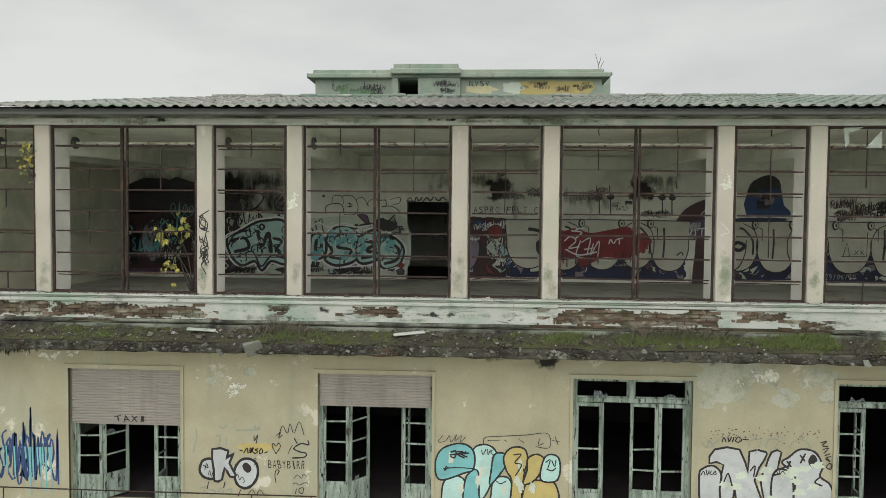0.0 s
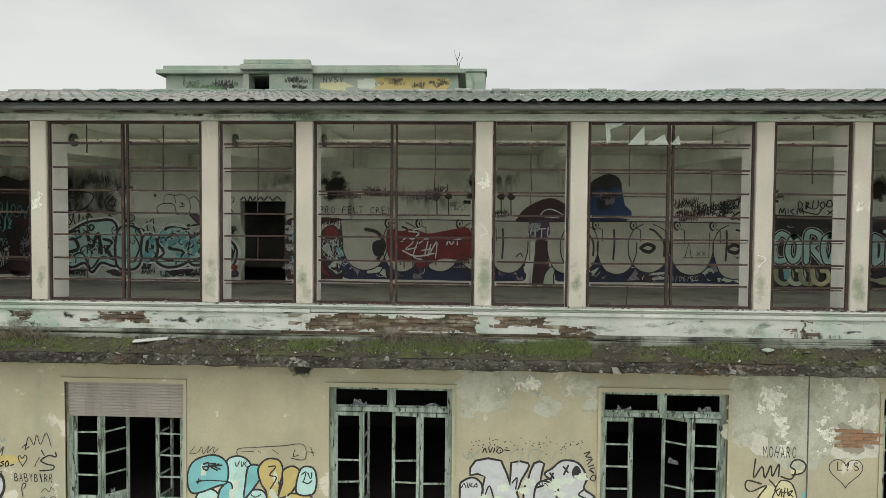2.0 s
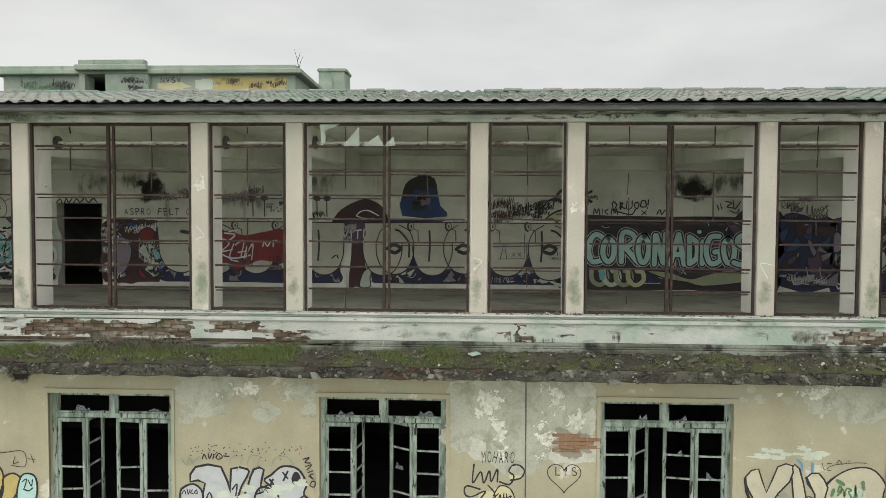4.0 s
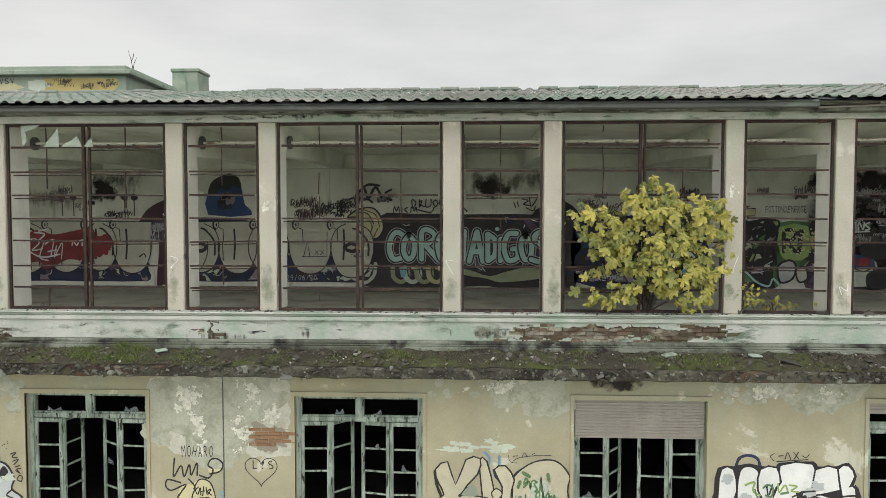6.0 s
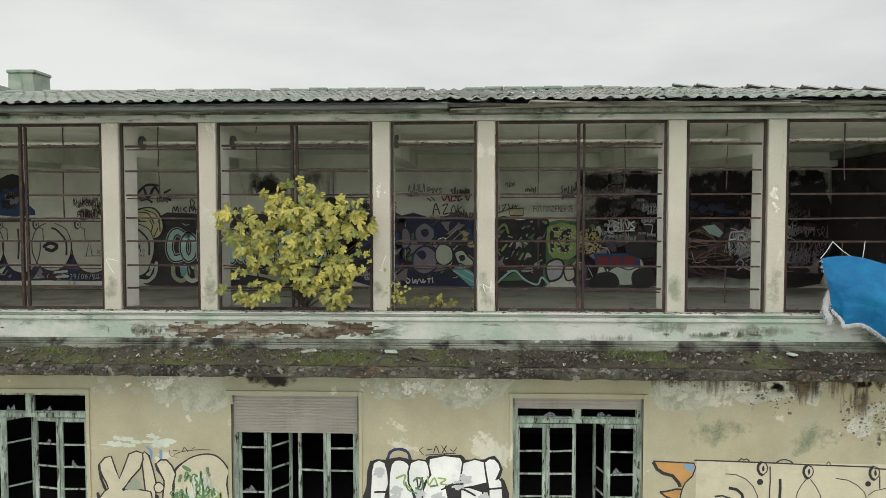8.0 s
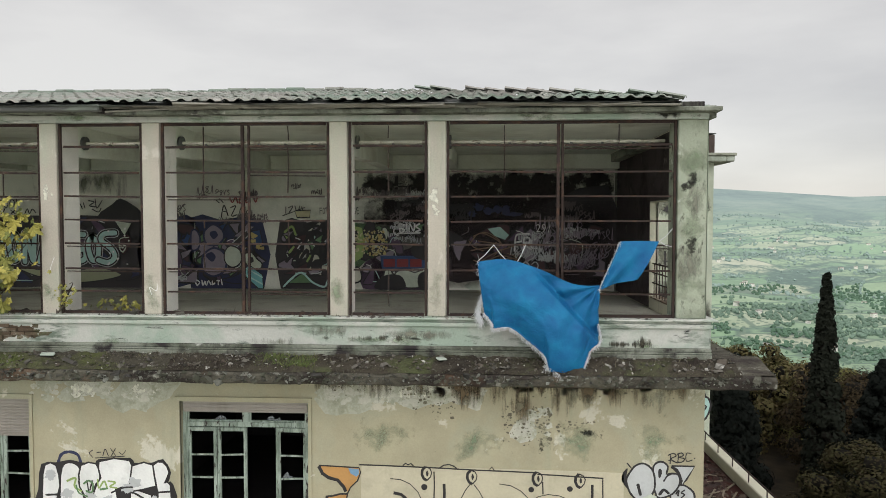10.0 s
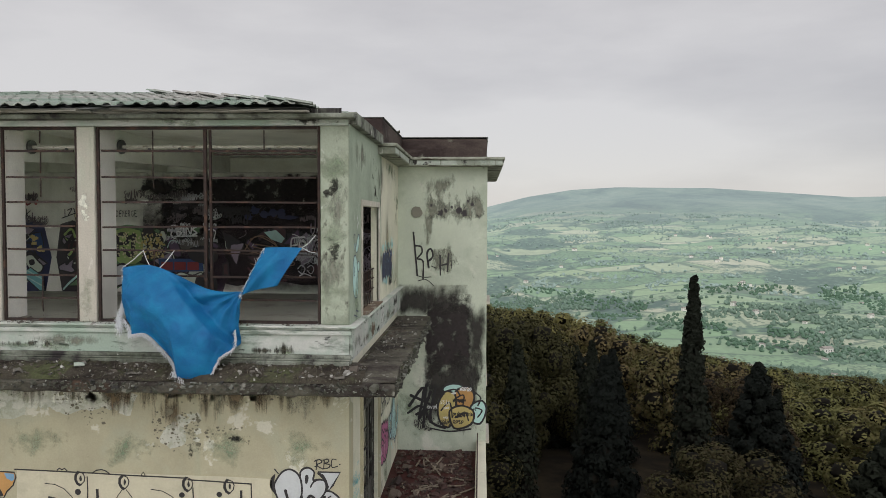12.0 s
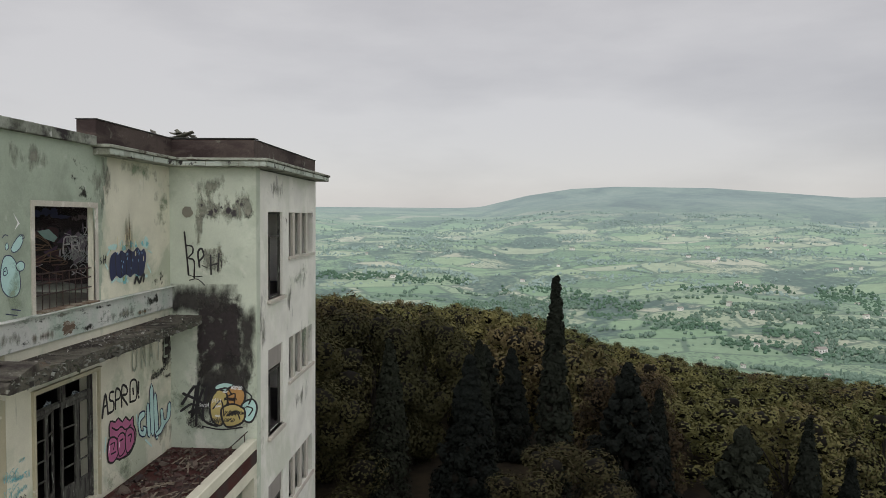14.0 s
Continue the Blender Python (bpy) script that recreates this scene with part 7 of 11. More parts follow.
g.outlined([(0.76, 7.46), (0.81, 7.75), (1.03, 7.79), (1.13, 7.65), (1.13, 7.28), (0.76, 7.27)], "aqua", "black", W)
g.outlined([(1.33, 7.48), (1.42, 7.72), (1.69, 7.74), (1.91, 7.68), (1.94, 7.3), (1.35, 7.28)], "yellow", "black", W)
g.outlined([(-0.13, 7.44), (-0.08, 7.69), (0.1, 7.79), (0.29, 7.69), (0.37, 7.26), (-0.08, 7.24)], "aqua", "black", W)
g.outlined([(0.37, 7.85), (0.49, 7.92), (0.61, 7.8), (0.56, 7.26), (0.27, 7.25), (0.29, 7.7)], "teal", "black", W)
g.outlined([(0.44, 8.29), (0.67, 8.37), (0.85, 8.23), (0.81, 7.91), (0.72, 7.56), (0.56, 7.36), (0.53, 7.85), (0.44, 7.95)], "aqua", "black", W)
g.outlined([(-0.25, 8.03), (-0.12, 8.28), (0.22, 8.38), (0.44, 8.24), (0.44, 7.92), (0.27, 7.84), (-0.08, 7.71), (-0.22, 7.76)], "teal", "black", W)
g.outlined([(0.81, 8.19), (0.98, 8.22), (1.06, 8.09), (0.93, 7.86), (0.74, 7.64), (0.76, 7.91)], "teal", "black", W)
g.outlined([(0.98, 8.16), (1.13, 8.33), (1.35, 8.31), (1.41, 8.09), (1.35, 7.87), (1.28, 7.28), (1.11, 7.28), (1.13, 7.72), (1.03, 7.91)], "yellow", "black", W)
g.outlined([(1.41, 8.14), (1.59, 8.22), (1.72, 8.08), (1.55, 7.76), (1.33, 7.67), (1.4, 7.92)], "yellow", "black", W)
g.outlined([(1.72, 8.18), (1.94, 8.19), (1.99, 7.94), (1.91, 7.74), (1.64, 7.77)], "aqua", "black", W)
f = g.film("pale", "shine")
for k in range(9):
    g.blob(f, g.rnd.uniform(0.0, 1.6), g.rnd.uniform(7.5, 8.15), 0.05, 0.1, 0.5)
g.pens("black", 0.02, [[(-0.1, 7.91), (0.12, 7.94), (0.42, 7.93)], [(-0.05, 7.96), (-0.08, 7.88), (-0.02, 7.94)], [(1.16, 8.2), (1.29, 8.21), (1.18, 8.06), (1.3, 8.02), (1.19, 7.82)], [(1.73, 8.08), (1.81, 8.13), (1.77, 7.98)], [(1.84, 8.11), (1.89, 8.01), (1.91, 8.12)], [(1.75, 7.96), (1.84, 7.93), (1.91, 7.98)], [(0.86, 7.71), (0.93, 7.67), (1.03, 7.72)], [(1.33, 7.95), (1.36, 7.87), (1.4, 7.92)]])
g.pens("black", 0.026, [[(0.03, 8.22), (0.12, 8.24), (0.1, 8.12), (0.03, 8.14)], [(0.15, 8.23), (0.25, 8.23), (0.16, 8.18), (0.27, 8.12)], [(0.3, 8.23), (0.23, 8.18), (0.32, 8.14)], [(0.02, 8.17), (0.35, 8.21)]])
g.pens("soot", 0.014, [[(0.58, 8.27), (0.61, 8.19), (0.66, 8.29)], [(0.69, 8.29), (0.7, 8.19), (0.74, 8.28)], [(0.79, 8.29), (0.75, 8.24), (0.79, 8.18)]])
g.pens("soot", 0.011, [[(-0.12, 8.52), (-0.2, 8.4), (-0.07, 8.42), (0, 8.52), (0.03, 8.4), (0.13, 8.54), (0.1, 8.42), (0.22, 8.53), (0.2, 8.41), (0.3, 8.51)], [(0.62, 8.39), (0.64, 8.5), (0.91, 8.53), (1.4, 8.57), (1.76, 8.6), (1.79, 8.35), (1.55, 8.36)], [(1.62, 8.51), (1.59, 8.39), (1.68, 8.42)], [(1.84, 8.48), (1.97, 8.46)], [(1.89, 8.55), (1.94, 8.41)], [(0.69, 8.45), (0.91, 8.46)], [(0.98, 8.47), (1.03, 8.44)], [(1.23, 8.5), (1.33, 8.43)]])
g.finish()
g = Piece("large white letters with heavy black outline", FACADE, 5)
W = 0.036
g.outlined([(4.6, 8.14), (4.69, 8.39), (5.12, 8.4), (5.28, 7.98), (5.29, 8.37), (5.57, 8.37), (5.56, 8.25), (5.39, 7.86), (5.58, 7.31), (5.13, 7.3), (5.05, 7.8), (4.99, 7.29), (4.69, 7.28), (4.85, 8.12)], "grey", "black", W, 2)
g.outlined([(5.57, 8.08), (5.67, 8.37), (5.84, 8.37), (5.78, 8.06), (6.03, 8.18), (6, 8.03), (5.77, 7.87), (6.05, 7.32), (5.67, 7.31), (5.5, 7.8)], "grey", "black", W, 2)
g.outlined([(5.85, 8.19), (5.97, 8.29), (6.15, 8.43), (6.41, 8.39), (6.55, 8.15), (6.51, 7.96), (6.71, 7.78), (6.73, 7.34), (6.08, 7.32), (6.09, 7.85), (6.02, 8.04)], "grey", "black", W)
g.outlined([(6.31, 8.24), (6.37, 8.34), (6.44, 8.27), (6.42, 8.14), (6.34, 8.15)], "black", "black", 0.02)
g.outlined([(4.43, 7.91), (4.5, 8.05), (4.67, 8.1), (4.81, 7.96), (4.79, 7.67), (4.8, 7.29), (4.49, 7.28)], "grey", "black", W)
g.outlined([(5.68, 7.84), (5.77, 8.06), (5.95, 8.04), (6.05, 7.85), (6.03, 7.32), (5.72, 7.31)], "grey", "black", W)
f = g.film("pale", "shine")
for k in range(14):
    g.blob(f, g.rnd.uniform(4.8, 6.5), g.rnd.uniform(7.4, 8.2), 0.1, 0.06, 0.6)
g.pens("black", 0.03, [[(4.86, 7.82), (4.93, 7.97), (5, 7.76)], [(5.31, 8.03), (5.39, 8.12), (5.37, 7.93)], [(5.71, 7.96), (5.81, 7.99)], [(6.16, 8.33), (6.24, 8.23)], [(6.24, 8.35), (6.17, 8.2)], [(5.94, 8.21), (6, 8.13)], [(5.99, 8.21), (5.95, 8.11)], [(6.51, 7.95), (6.42, 7.86), (6.54, 7.8)]])
g.pens("black", 0.016, [[(4.46, 7.93), (4.5, 8), (4.53, 7.93)], [(4.55, 8.02), (4.57, 7.93), (4.6, 8.01)], [(4.64, 8.01), (4.61, 7.96), (4.66, 7.94)], [(4.7, 8), (4.67, 7.96), (4.72, 7.95), (4.71, 8.01)], [(5.71, 7.99), (5.75, 8.05), (5.78, 7.99)], [(5.81, 8.05), (5.82, 7.98), (5.86, 8.04), (5.91, 7.99)]])
g.pens("black", 0.02, [[(4.81, 8.53), (4.84, 8.61), (4.88, 8.53)], [(4.91, 8.62), (4.93, 8.54), (4.97, 8.62)], [(5.01, 8.61), (4.99, 8.54)], [(5.04, 8.56), (5.09, 8.63), (5.15, 8.57), (5.08, 8.53), (5.04, 8.56)], [(5.17, 8.59), (5.26, 8.58)], [(6.5, 8.56), (6.6, 8.59), (6.53, 8.51), (6.62, 8.5)], [(6.54, 8.44), (6.64, 8.47), (6.56, 8.38)], [(6.58, 8.34), (6.66, 8.37)], [(6.59, 8.28), (6.67, 8.23), (6.61, 8.3), (6.68, 8.32)], [(6.65, 8.2), (6.61, 8.13), (6.68, 8.1), (6.7, 8.18), (6.65, 8.2)]])
g.pens("ghost", 0.016, [[(4.45, 8.53), (4.55, 8.42), (4.59, 8.55), (4.67, 8.42)], [(5.26, 8.43), (5.31, 8.57), (5.48, 8.58), (5.42, 8.41), (5.39, 8.34)], [(5.57, 8.44), (5.61, 8.59), (5.78, 8.59), (5.73, 8.45), (5.8, 8.45)], [(5.97, 8.43), (6.03, 8.57), (6.22, 8.6), (6.34, 8.46)], [(4.59, 8.42), (4.76, 8.58)]])
f = g.film("soot", "specks")
for k in range(60):
    g.blob(f, g.rnd.uniform(4.6, 6.5), g.rnd.gauss(8.68, 0.07), 0.012, 0.01, 0.4, None, 6)
g.finish()
g = Piece("black line figure with yellow-green face and tags", FACADE, 6)
f = g.film("cream", "fill")
g.shape(f, [(9.39, 8.04), (9.59, 8.09), (9.75, 8.18), (9.94, 8.05), (10.02, 7.44), (9.33, 7.42)], 2)
g.shape(f, [(9.91, 8.29), (9.88, 8.41), (9.93, 8.52), (10.04, 8.53), (10.13, 8.44), (10.07, 8.32)], 3)
g.pens("black", 0.024, [[(9.31, 8.53), (9.29, 8.22), (9.42, 8.41), (9.47, 8.22), (9.56, 8.43), (9.59, 8.25), (9.69, 8.46), (9.69, 8.25)], [(9.73, 8.25), (9.89, 8.21), (9.96, 8.35), (9.88, 8.42), (9.93, 8.52), (10.04, 8.53), (10.13, 8.44), (10.07, 8.32), (9.91, 8.28)], [(9.41, 8.12), (9.19, 8.17), (9.16, 8.05), (9.26, 7.99), (9.5, 8.09), (9.35, 7.85), (9.31, 7.51)], [(9.54, 8.19), (9.65, 8.05), (9.6, 7.88), (9.58, 7.52)], [(9.63, 8.02), (9.73, 8.18), (9.9, 8.14), (9.99, 7.91), (10.02, 7.53)]])
g.pens("black", 0.018, [[(9.71, 8.05), (9.66, 8), (9.7, 7.93), (9.74, 8.04), (9.75, 7.92)], [(9.8, 8.06), (9.78, 7.91)], [(9.76, 7.98), (9.82, 7.99)], [(9.84, 8.05), (9.86, 7.93), (9.92, 8.02), (9.86, 7.98), (9.93, 7.92)], [(9.73, 7.87), (9.89, 7.88)]])
g.word(g.film("soot", "name"), "MOHARO", 9.42, 9.98, 8.56, 8.75, -0.005, 8, 6, 0.7)
f = g.film("teal", "drips")
for k in range(5):
    u = g.rnd.uniform(10.0, 10.25)
    g.stroke(f, [(u, 8.0), (u, g.rnd.uniform(7.2, 7.8))], 0.02)
g.finish()
g = Piece("thin black heart with initials", FACADE, 7)
f = g.film("black", "heart")
g.stroke(f, [(10.77 + 0.27 * math.sin(a) ** 3, 8.36 + 0.0165 * (13 * math.cos(a) - 5 * math.cos(2 * a) - 2 * math.cos(3 * a) - math.cos(4 * a))) for a in [k * 2 * math.pi / 40 for k in range(40)]], 0.014, True)
g.word(f, "L!S", 10.6, 11.0, 8.37, 8.52, -0.005, 6, 3, 0.6)
g.finish()
g = Piece("pale yellow letters with black outline and green overspray", FACADE, 8)
f = g.film("pale", "haze")
for k in range(16):
    g.blob(f, 14.4 + g.rnd.gauss(0, 0.35), 8.78 + g.rnd.gauss(0, 0.05), g.rnd.uniform(0.05, 0.2), 0.035, 0.6)
f = g.film("navy", "shade")
g.shape(f, [(14.59, 8.43), (14.8, 8.5), (14.85, 8.36), (14.7, 8.22)], 2)
g.shape(f, [(14.87, 8.15), (14.91, 8.33), (15.06, 8.46), (15.11, 8.43), (14.97, 8.27)], 2)
g.pens("sky", 0.05, [[(14.47, 8.71), (14.54, 8.62), (14.52, 8.48)], [(14.7, 8.65), (14.7, 8.5)]])
W = 0.026
g.outlined([(14.92, 8.08), (14.95, 8.33), (15.25, 8.56), (15.61, 8.59), (15.84, 8.35), (15.81, 8.09), (15.84, 7.25), (14.95, 7.24)], "sand", "black", W)
g.outlined([(14.37, 8.55), (14.5, 8.57), (14.62, 8.07), (14.61, 7.98), (14.54, 7.23), (14.36, 7.23), (14.44, 7.85)], "sand", "black", W, 2)
g.outlined([(13.66, 8.42), (13.86, 8.55), (13.99, 8.17), (14.16, 8.59), (14.39, 8.61), (14.35, 8.35), (14.06, 7.99), (14.52, 7.96), (14.52, 7.23), (13.68, 7.21), (13.65, 7.84), (13.8, 8), (13.71, 8.2)], "sand", "black", W, 2)
g.outlined([(14.62, 8.43), (14.8, 8.5), (14.95, 8.27), (14.9, 8.08), (14.86, 7.24), (14.7, 7.23), (14.73, 7.93), (14.75, 8.15)], "sand", "black", W, 2)
g.outlined([(14.58, 8.05), (14.66, 8.12), (14.75, 8.04), (14.69, 7.95), (14.61, 7.96)], "sand", "black", 0.02)
g.pens("black", 0.05, [[(13.65, 8.39), (13.68, 8.18), (13.75, 7.99)], [(13.62, 7.91), (13.65, 7.77)], [(14.63, 7.88), (14.61, 7.79)], [(14.19, 8.11), (14.06, 7.99)]])
g.shape(g.film("ghost", "shade"), [(14.08, 8), (14.27, 8.19), (14.36, 8)], 2)
for colour, n, wd in (("lime", 10, 0.035), ("pale", 8, 0.03), ("green", 7, 0.03)):
    f = g.film(colour, "overspray")
    for k in range(n):
        u, v = g.rnd.uniform(15.0, 15.7), g.rnd.uniform(7.45, 8.2)
        g.scrawl(f, u - 0.16, u + 0.16, v - 0.12, v + 0.14, wd, 2)
g.pens("green", 0.05, [[(15.09, 8.39), (15.19, 8.33)], [(15.49, 8.37), (15.5, 8.29)], [(15.04, 8.24), (15.01, 8.15)], [(14.96, 7.93), (15.01, 7.8)], [(15.39, 7.87), (15.37, 7.8)]])
g.pens("soot", 0.01, [[(14.85, 8.67), (14.88, 8.57), (14.99, 8.55)], [(14.92, 8.66), (15, 8.67)], [(15.07, 8.65), (15.11, 8.72), (15.16, 8.65)], [(15.23, 8.69), (15.28, 8.72)], [(14.92, 8.58), (15.04, 8.64), (15.33, 8.68), (15.54, 8.68)]])
g.finish()
g = Piece("white block letters with black outline", FACADE, 9)
g.pens("navy", 0.05, [[(18.48, 8.51), (18.54, 8.68), (18.69, 8.73), (18.83, 8.67), (18.87, 8.51)]])
f = g.film("black", "backing")
g.shape(f, [(18.13, 7.3), (18.14, 8.1), (18.2, 8.52), (18.45, 8.55), (18.69, 8.6), (18.87, 8.56), (19.12, 8.56), (19.17, 8.62), (19.7, 8.65), (19.77, 8.57), (20.07, 8.58), (20.25, 8.64), (20.38, 8.42), (20.32, 8.24), (20.41, 8.23), (20.42, 7.34)], 2)
W = 0.03
g.outlined([(18.55, 8.47), (18.73, 8.55), (18.86, 8.44), (18.83, 8.21), (18.94, 7.88), (18.97, 7.31), (18.6, 7.3), (18.51, 7.92)], "white", "black", W, 3)
g.outlined([(18.2, 7.3), (18.21, 8.1), (18.26, 8.5), (18.45, 8.5), (18.51, 8.15), (18.45, 7.92), (18.47, 7.3)], "white", "black", W, 2)
g.outlined([(18.87, 8.51), (19.13, 8.54), (19.19, 8.28), (19.06, 8.07), (19.15, 7.31), (18.94, 7.31), (18.97, 7.88), (18.84, 8.16)], "white", "black", W, 2)
g.outlined([(19.18, 8.58), (19.69, 8.61), (19.77, 8.18), (19.45, 8.13), (19.59, 7.32), (19.11, 7.31), (19.07, 8.04), (19.2, 8.31)], "white", "black", W, 2)
g.outlined([(19.73, 8.52), (20.12, 8.53), (20.12, 8.19), (19.73, 8.1), (20.05, 8.04), (20.08, 7.33), (19.61, 7.32), (19.69, 7.94)], "white", "black", W, 2)
g.outlined([(20.08, 8.53), (20.25, 8.59), (20.35, 8.42), (20.27, 8.24), (20.37, 8.21), (20.38, 7.34), (20.17, 7.33), (20.15, 8.09)], "white", "black", W, 2)
f = g.film("grey", "shade")
for k in range(16):
    g.blob(f, g.rnd.uniform(18.3, 20.2), g.rnd.uniform(7.5, 8.35), 0.1, 0.08, 0.6)
g.pens("black", 0.03, [[(18.28, 8.01), (18.48, 8.02)], [(19.38, 8.07), (19.56, 8.15), (19.73, 8.17)], [(20.16, 8.09), (20.37, 8.11)], [(18.97, 8.26), (19, 8.07)], [(19.63, 7.94), (19.71, 8.08), (19.93, 7.98)], [(19.06, 8.26), (19.02, 8.11)]])
g.pens("lime", 0.03, [[(18.64, 8.25), (18.78, 8.3), (18.76, 8.16), (18.87, 8.09)], [(19.15, 8.28), (19.17, 8.14), (19.26, 8.26), (19.31, 8.14)], [(19.33, 8.26), (19.45, 8.24), (19.36, 8.17), (19.47, 8.15)]])
g.pens("green", 0.03, [[(18.92, 8.21), (18.99, 8.26), (19.07, 8.21), (19.05, 8.07), (18.96, 8.09)], [(18.79, 8.18), (18.83, 8.06), (18.97, 8)], [(19.2, 8.12), (19.31, 8.14)]])
g.pens("soot", 0.014, [[(19.08, 8.77), (19.02, 8.72), (19.08, 8.65)], [(19.15, 8.73), (19.22, 8.74)], [(19.25, 8.68), (19.29, 8.79), (19.34, 8.68)], [(19.38, 8.8), (19.46, 8.69)], [(19.46, 8.8), (19.39, 8.68)], [(19.52, 8.74), (19.58, 8.71), (19.63, 8.77)], [(19.12, 8.64), (19.61, 8.68)]])
g.finish()
def drop_loop(g, f, u, v):
    """A small hanging loop, thick on one side, that ties two letters to the line above."""
    g.stroke(f, [(u - 0.02, v + 0.12), (u - 0.07, v + 0.06), (u - 0.075, v - 0.01), (u - 0.045, v - 0.075), (u + 0.005, v - 0.105)], 0.045)
    g.stroke(f, [(u - 0.02, v + 0.12), (u + 0.05, v + 0.09), (u + 0.08, v + 0.03), (u + 0.065, v - 0.04), (u + 0.005, v - 0.105)], 0.018)
    g.blob(f, u + 0.01, v + 0.01, 0.02, 0.045, 0.2)


g = Piece("long pale piece of round letters under a black line, orange corner", FACADE, 10)
f = g.film("sand", "fill")
g.add(f, [(23.47, 7.0), (27.65, 7.0), (27.65, 8.56), (26.95, 8.58), (23.5, 8.6)], [(0, 1, 2, 3, 4)])
f = g.film("orange", "corner")
g.add(f, [(22.812, 8.588), (23.46, 8.551), (23.479, 8.458), (23.417, 8.353), (23.275, 8.168), (23.226, 8.193), (23.152, 8.329), (22.985, 8.39), (22.905, 8.44)], [tuple(range(9))])
g.add(f, [(22.917, 8.069), (23.078, 8.106), (23.275, 8.119), (23.201, 7.971), (23.016, 7.958)], [tuple(range(5))])
g.add(g.film("sky", "tip"), [(23.287, 8.551), (23.454, 8.538), (23.46, 8.458), (23.417, 8.415), (23.324, 8.464)], [tuple(range(5))])
f = g.film("black", "outline")
g.stroke(f, [(22.806, 8.575), (22.868, 8.458), (22.967, 8.39), (23.115, 8.353), (23.213, 8.242), (23.244, 8.168)], 0.055)
g.stroke(f, [(22.806, 8.588), (23.139, 8.575), (23.46, 8.563), (23.485, 8.489), (23.436, 8.353), (23.324, 8.242), (23.275, 8.143), (23.238, 7.971)], 0.022)
g.stroke(f, [(22.917, 8.082), (23.028, 8.094), (23.164, 8.131), (23.263, 8.131)], 0.03)
g.stroke(f, [(22.917, 8.082), (23.016, 8.008), (23.139, 7.958)], 0.03)
g.stroke(f, [(23.46, 8.612), (23.818, 8.606), (24.312, 8.594), (24.805, 8.581), (25.268, 8.563), (25.792, 8.551), (26.286, 8.538)], 0.022)
g.stroke(f, [(26.298, 8.514), (26.656, 8.501), (27.026, 8.483), (27.335, 8.47)], 0.022)
g.stroke(f, [(24.164, 8.612), (24.207, 8.649), (24.25, 8.625), (24.293, 8.649), (24.336, 8.606)], 0.02)
g.stroke(f, [(24.756, 8.588), (24.818, 8.631), (24.904, 8.643), (24.978, 8.619), (25.027, 8.581)], 0.02)
g.stroke(f, [(25.546, 8.575), (25.583, 8.619), (25.614, 8.569)], 0.016)
g.stroke(f, [(23.96, 8.396), (24.127, 8.384), (24.281, 8.316), (24.404, 8.193), (24.472, 8.045), (24.497, 7.872)], 0.014)
g.stroke(f, [(25.7, 8.347), (25.885, 8.322), (26.039, 8.242), (26.15, 8.131), (26.212, 7.964)], 0.014)
g.stroke(f, [(26.212, 8.082), (26.317, 8.156), (26.471, 8.193), (26.656, 8.174), (26.817, 8.106), (26.94, 7.983)], 0.014)
g.stroke(f, [(24.663, 8.526), (24.67, 8.304), (24.663, 8.119), (24.663, 7.872)], 0.02)
g.stroke(f, [(24.824, 8.329), (24.83, 8.15), (24.818, 7.872)], 0.045)
g.stroke(f, [(25.237, 8.329), (25.163, 8.23), (25.101, 8.106), (25.064, 7.934)], 0.014)
g.stroke(f, [(25.299, 8.329), (25.385, 8.217), (25.459, 8.082), (25.49, 7.934)], 0.014)
g.stroke(f, [(26.385, 8.39), (26.391, 8.193)], 0.02)
g.stroke(f, [(24.015, 8.168), (24.139, 8.143), (24.225, 8.069), (24.25, 7.971), (24.213, 7.872)], 0.05)
g.stroke(f, [(23.793, 8.02), (23.911, 8.039), (24.04, 7.995), (24.157, 7.958)], 0.03)
g.stroke(f, [(27.323, 8.458), (27.329, 8.119), (27.335, 7.872)], 0.02)
g.stroke(f, [(27.162, 8.366), (27.162, 7.872)], 0.04)
drop_loop(g, f, 24.546, 8.483)
drop_loop(g, f, 25.268, 8.44)
drop_loop(g, f, 26.305, 8.433)
drop_loop(g, f, 26.971, 8.415)
g.blob(f, 24.509, 8.273, 0.05, 0.05, 0.06)
g.blob(f, 26.206, 8.267, 0.045, 0.045, 0.06)
g.blob(f, 26.811, 8.291, 0.045, 0.045, 0.06)
g.finish()
g = Piece("white bubble letters beside small black initials", FACADE, 11)
W = 0.03
g.shape(g.film("black", "shade"), [(27.71, 8.64), (27.64, 8.57), (27.62, 8.45), (27.69, 8.33), (27.83, 8.21), (27.86, 8.26), (27.74, 8.39), (27.69, 8.49)], 3)
g.outlined([(28.37, 8.26), (28.44, 8.35), (28.55, 8.39), (28.65, 8.35), (28.74, 8.25), (28.71, 8.11), (28.43, 8.11)], "grey", "black", W)
g.outlined([(28.39, 8.69), (28.74, 8.69), (28.62, 8.48), (28.55, 8.39), (28.52, 8.53)], "grey", "black", W, 1)
g.outlined([(28.1, 8.61), (28.15, 8.73), (28.25, 8.75), (28.33, 8.68), (28.31, 8.56), (28.39, 8.57), (28.49, 8.55), (28.52, 8.44), (28.47, 8.32), (28.36, 8.22), (28.16, 8.2)], "grey", "black", W, 3)
g.outlined([(27.69, 8.44), (27.76, 8.6), (27.84, 8.69), (27.95, 8.72), (28.06, 8.66), (28.12, 8.54), (28.13, 8.34), (28.07, 8.21), (27.93, 8.12), (27.77, 8.22)], "grey", "black", W)
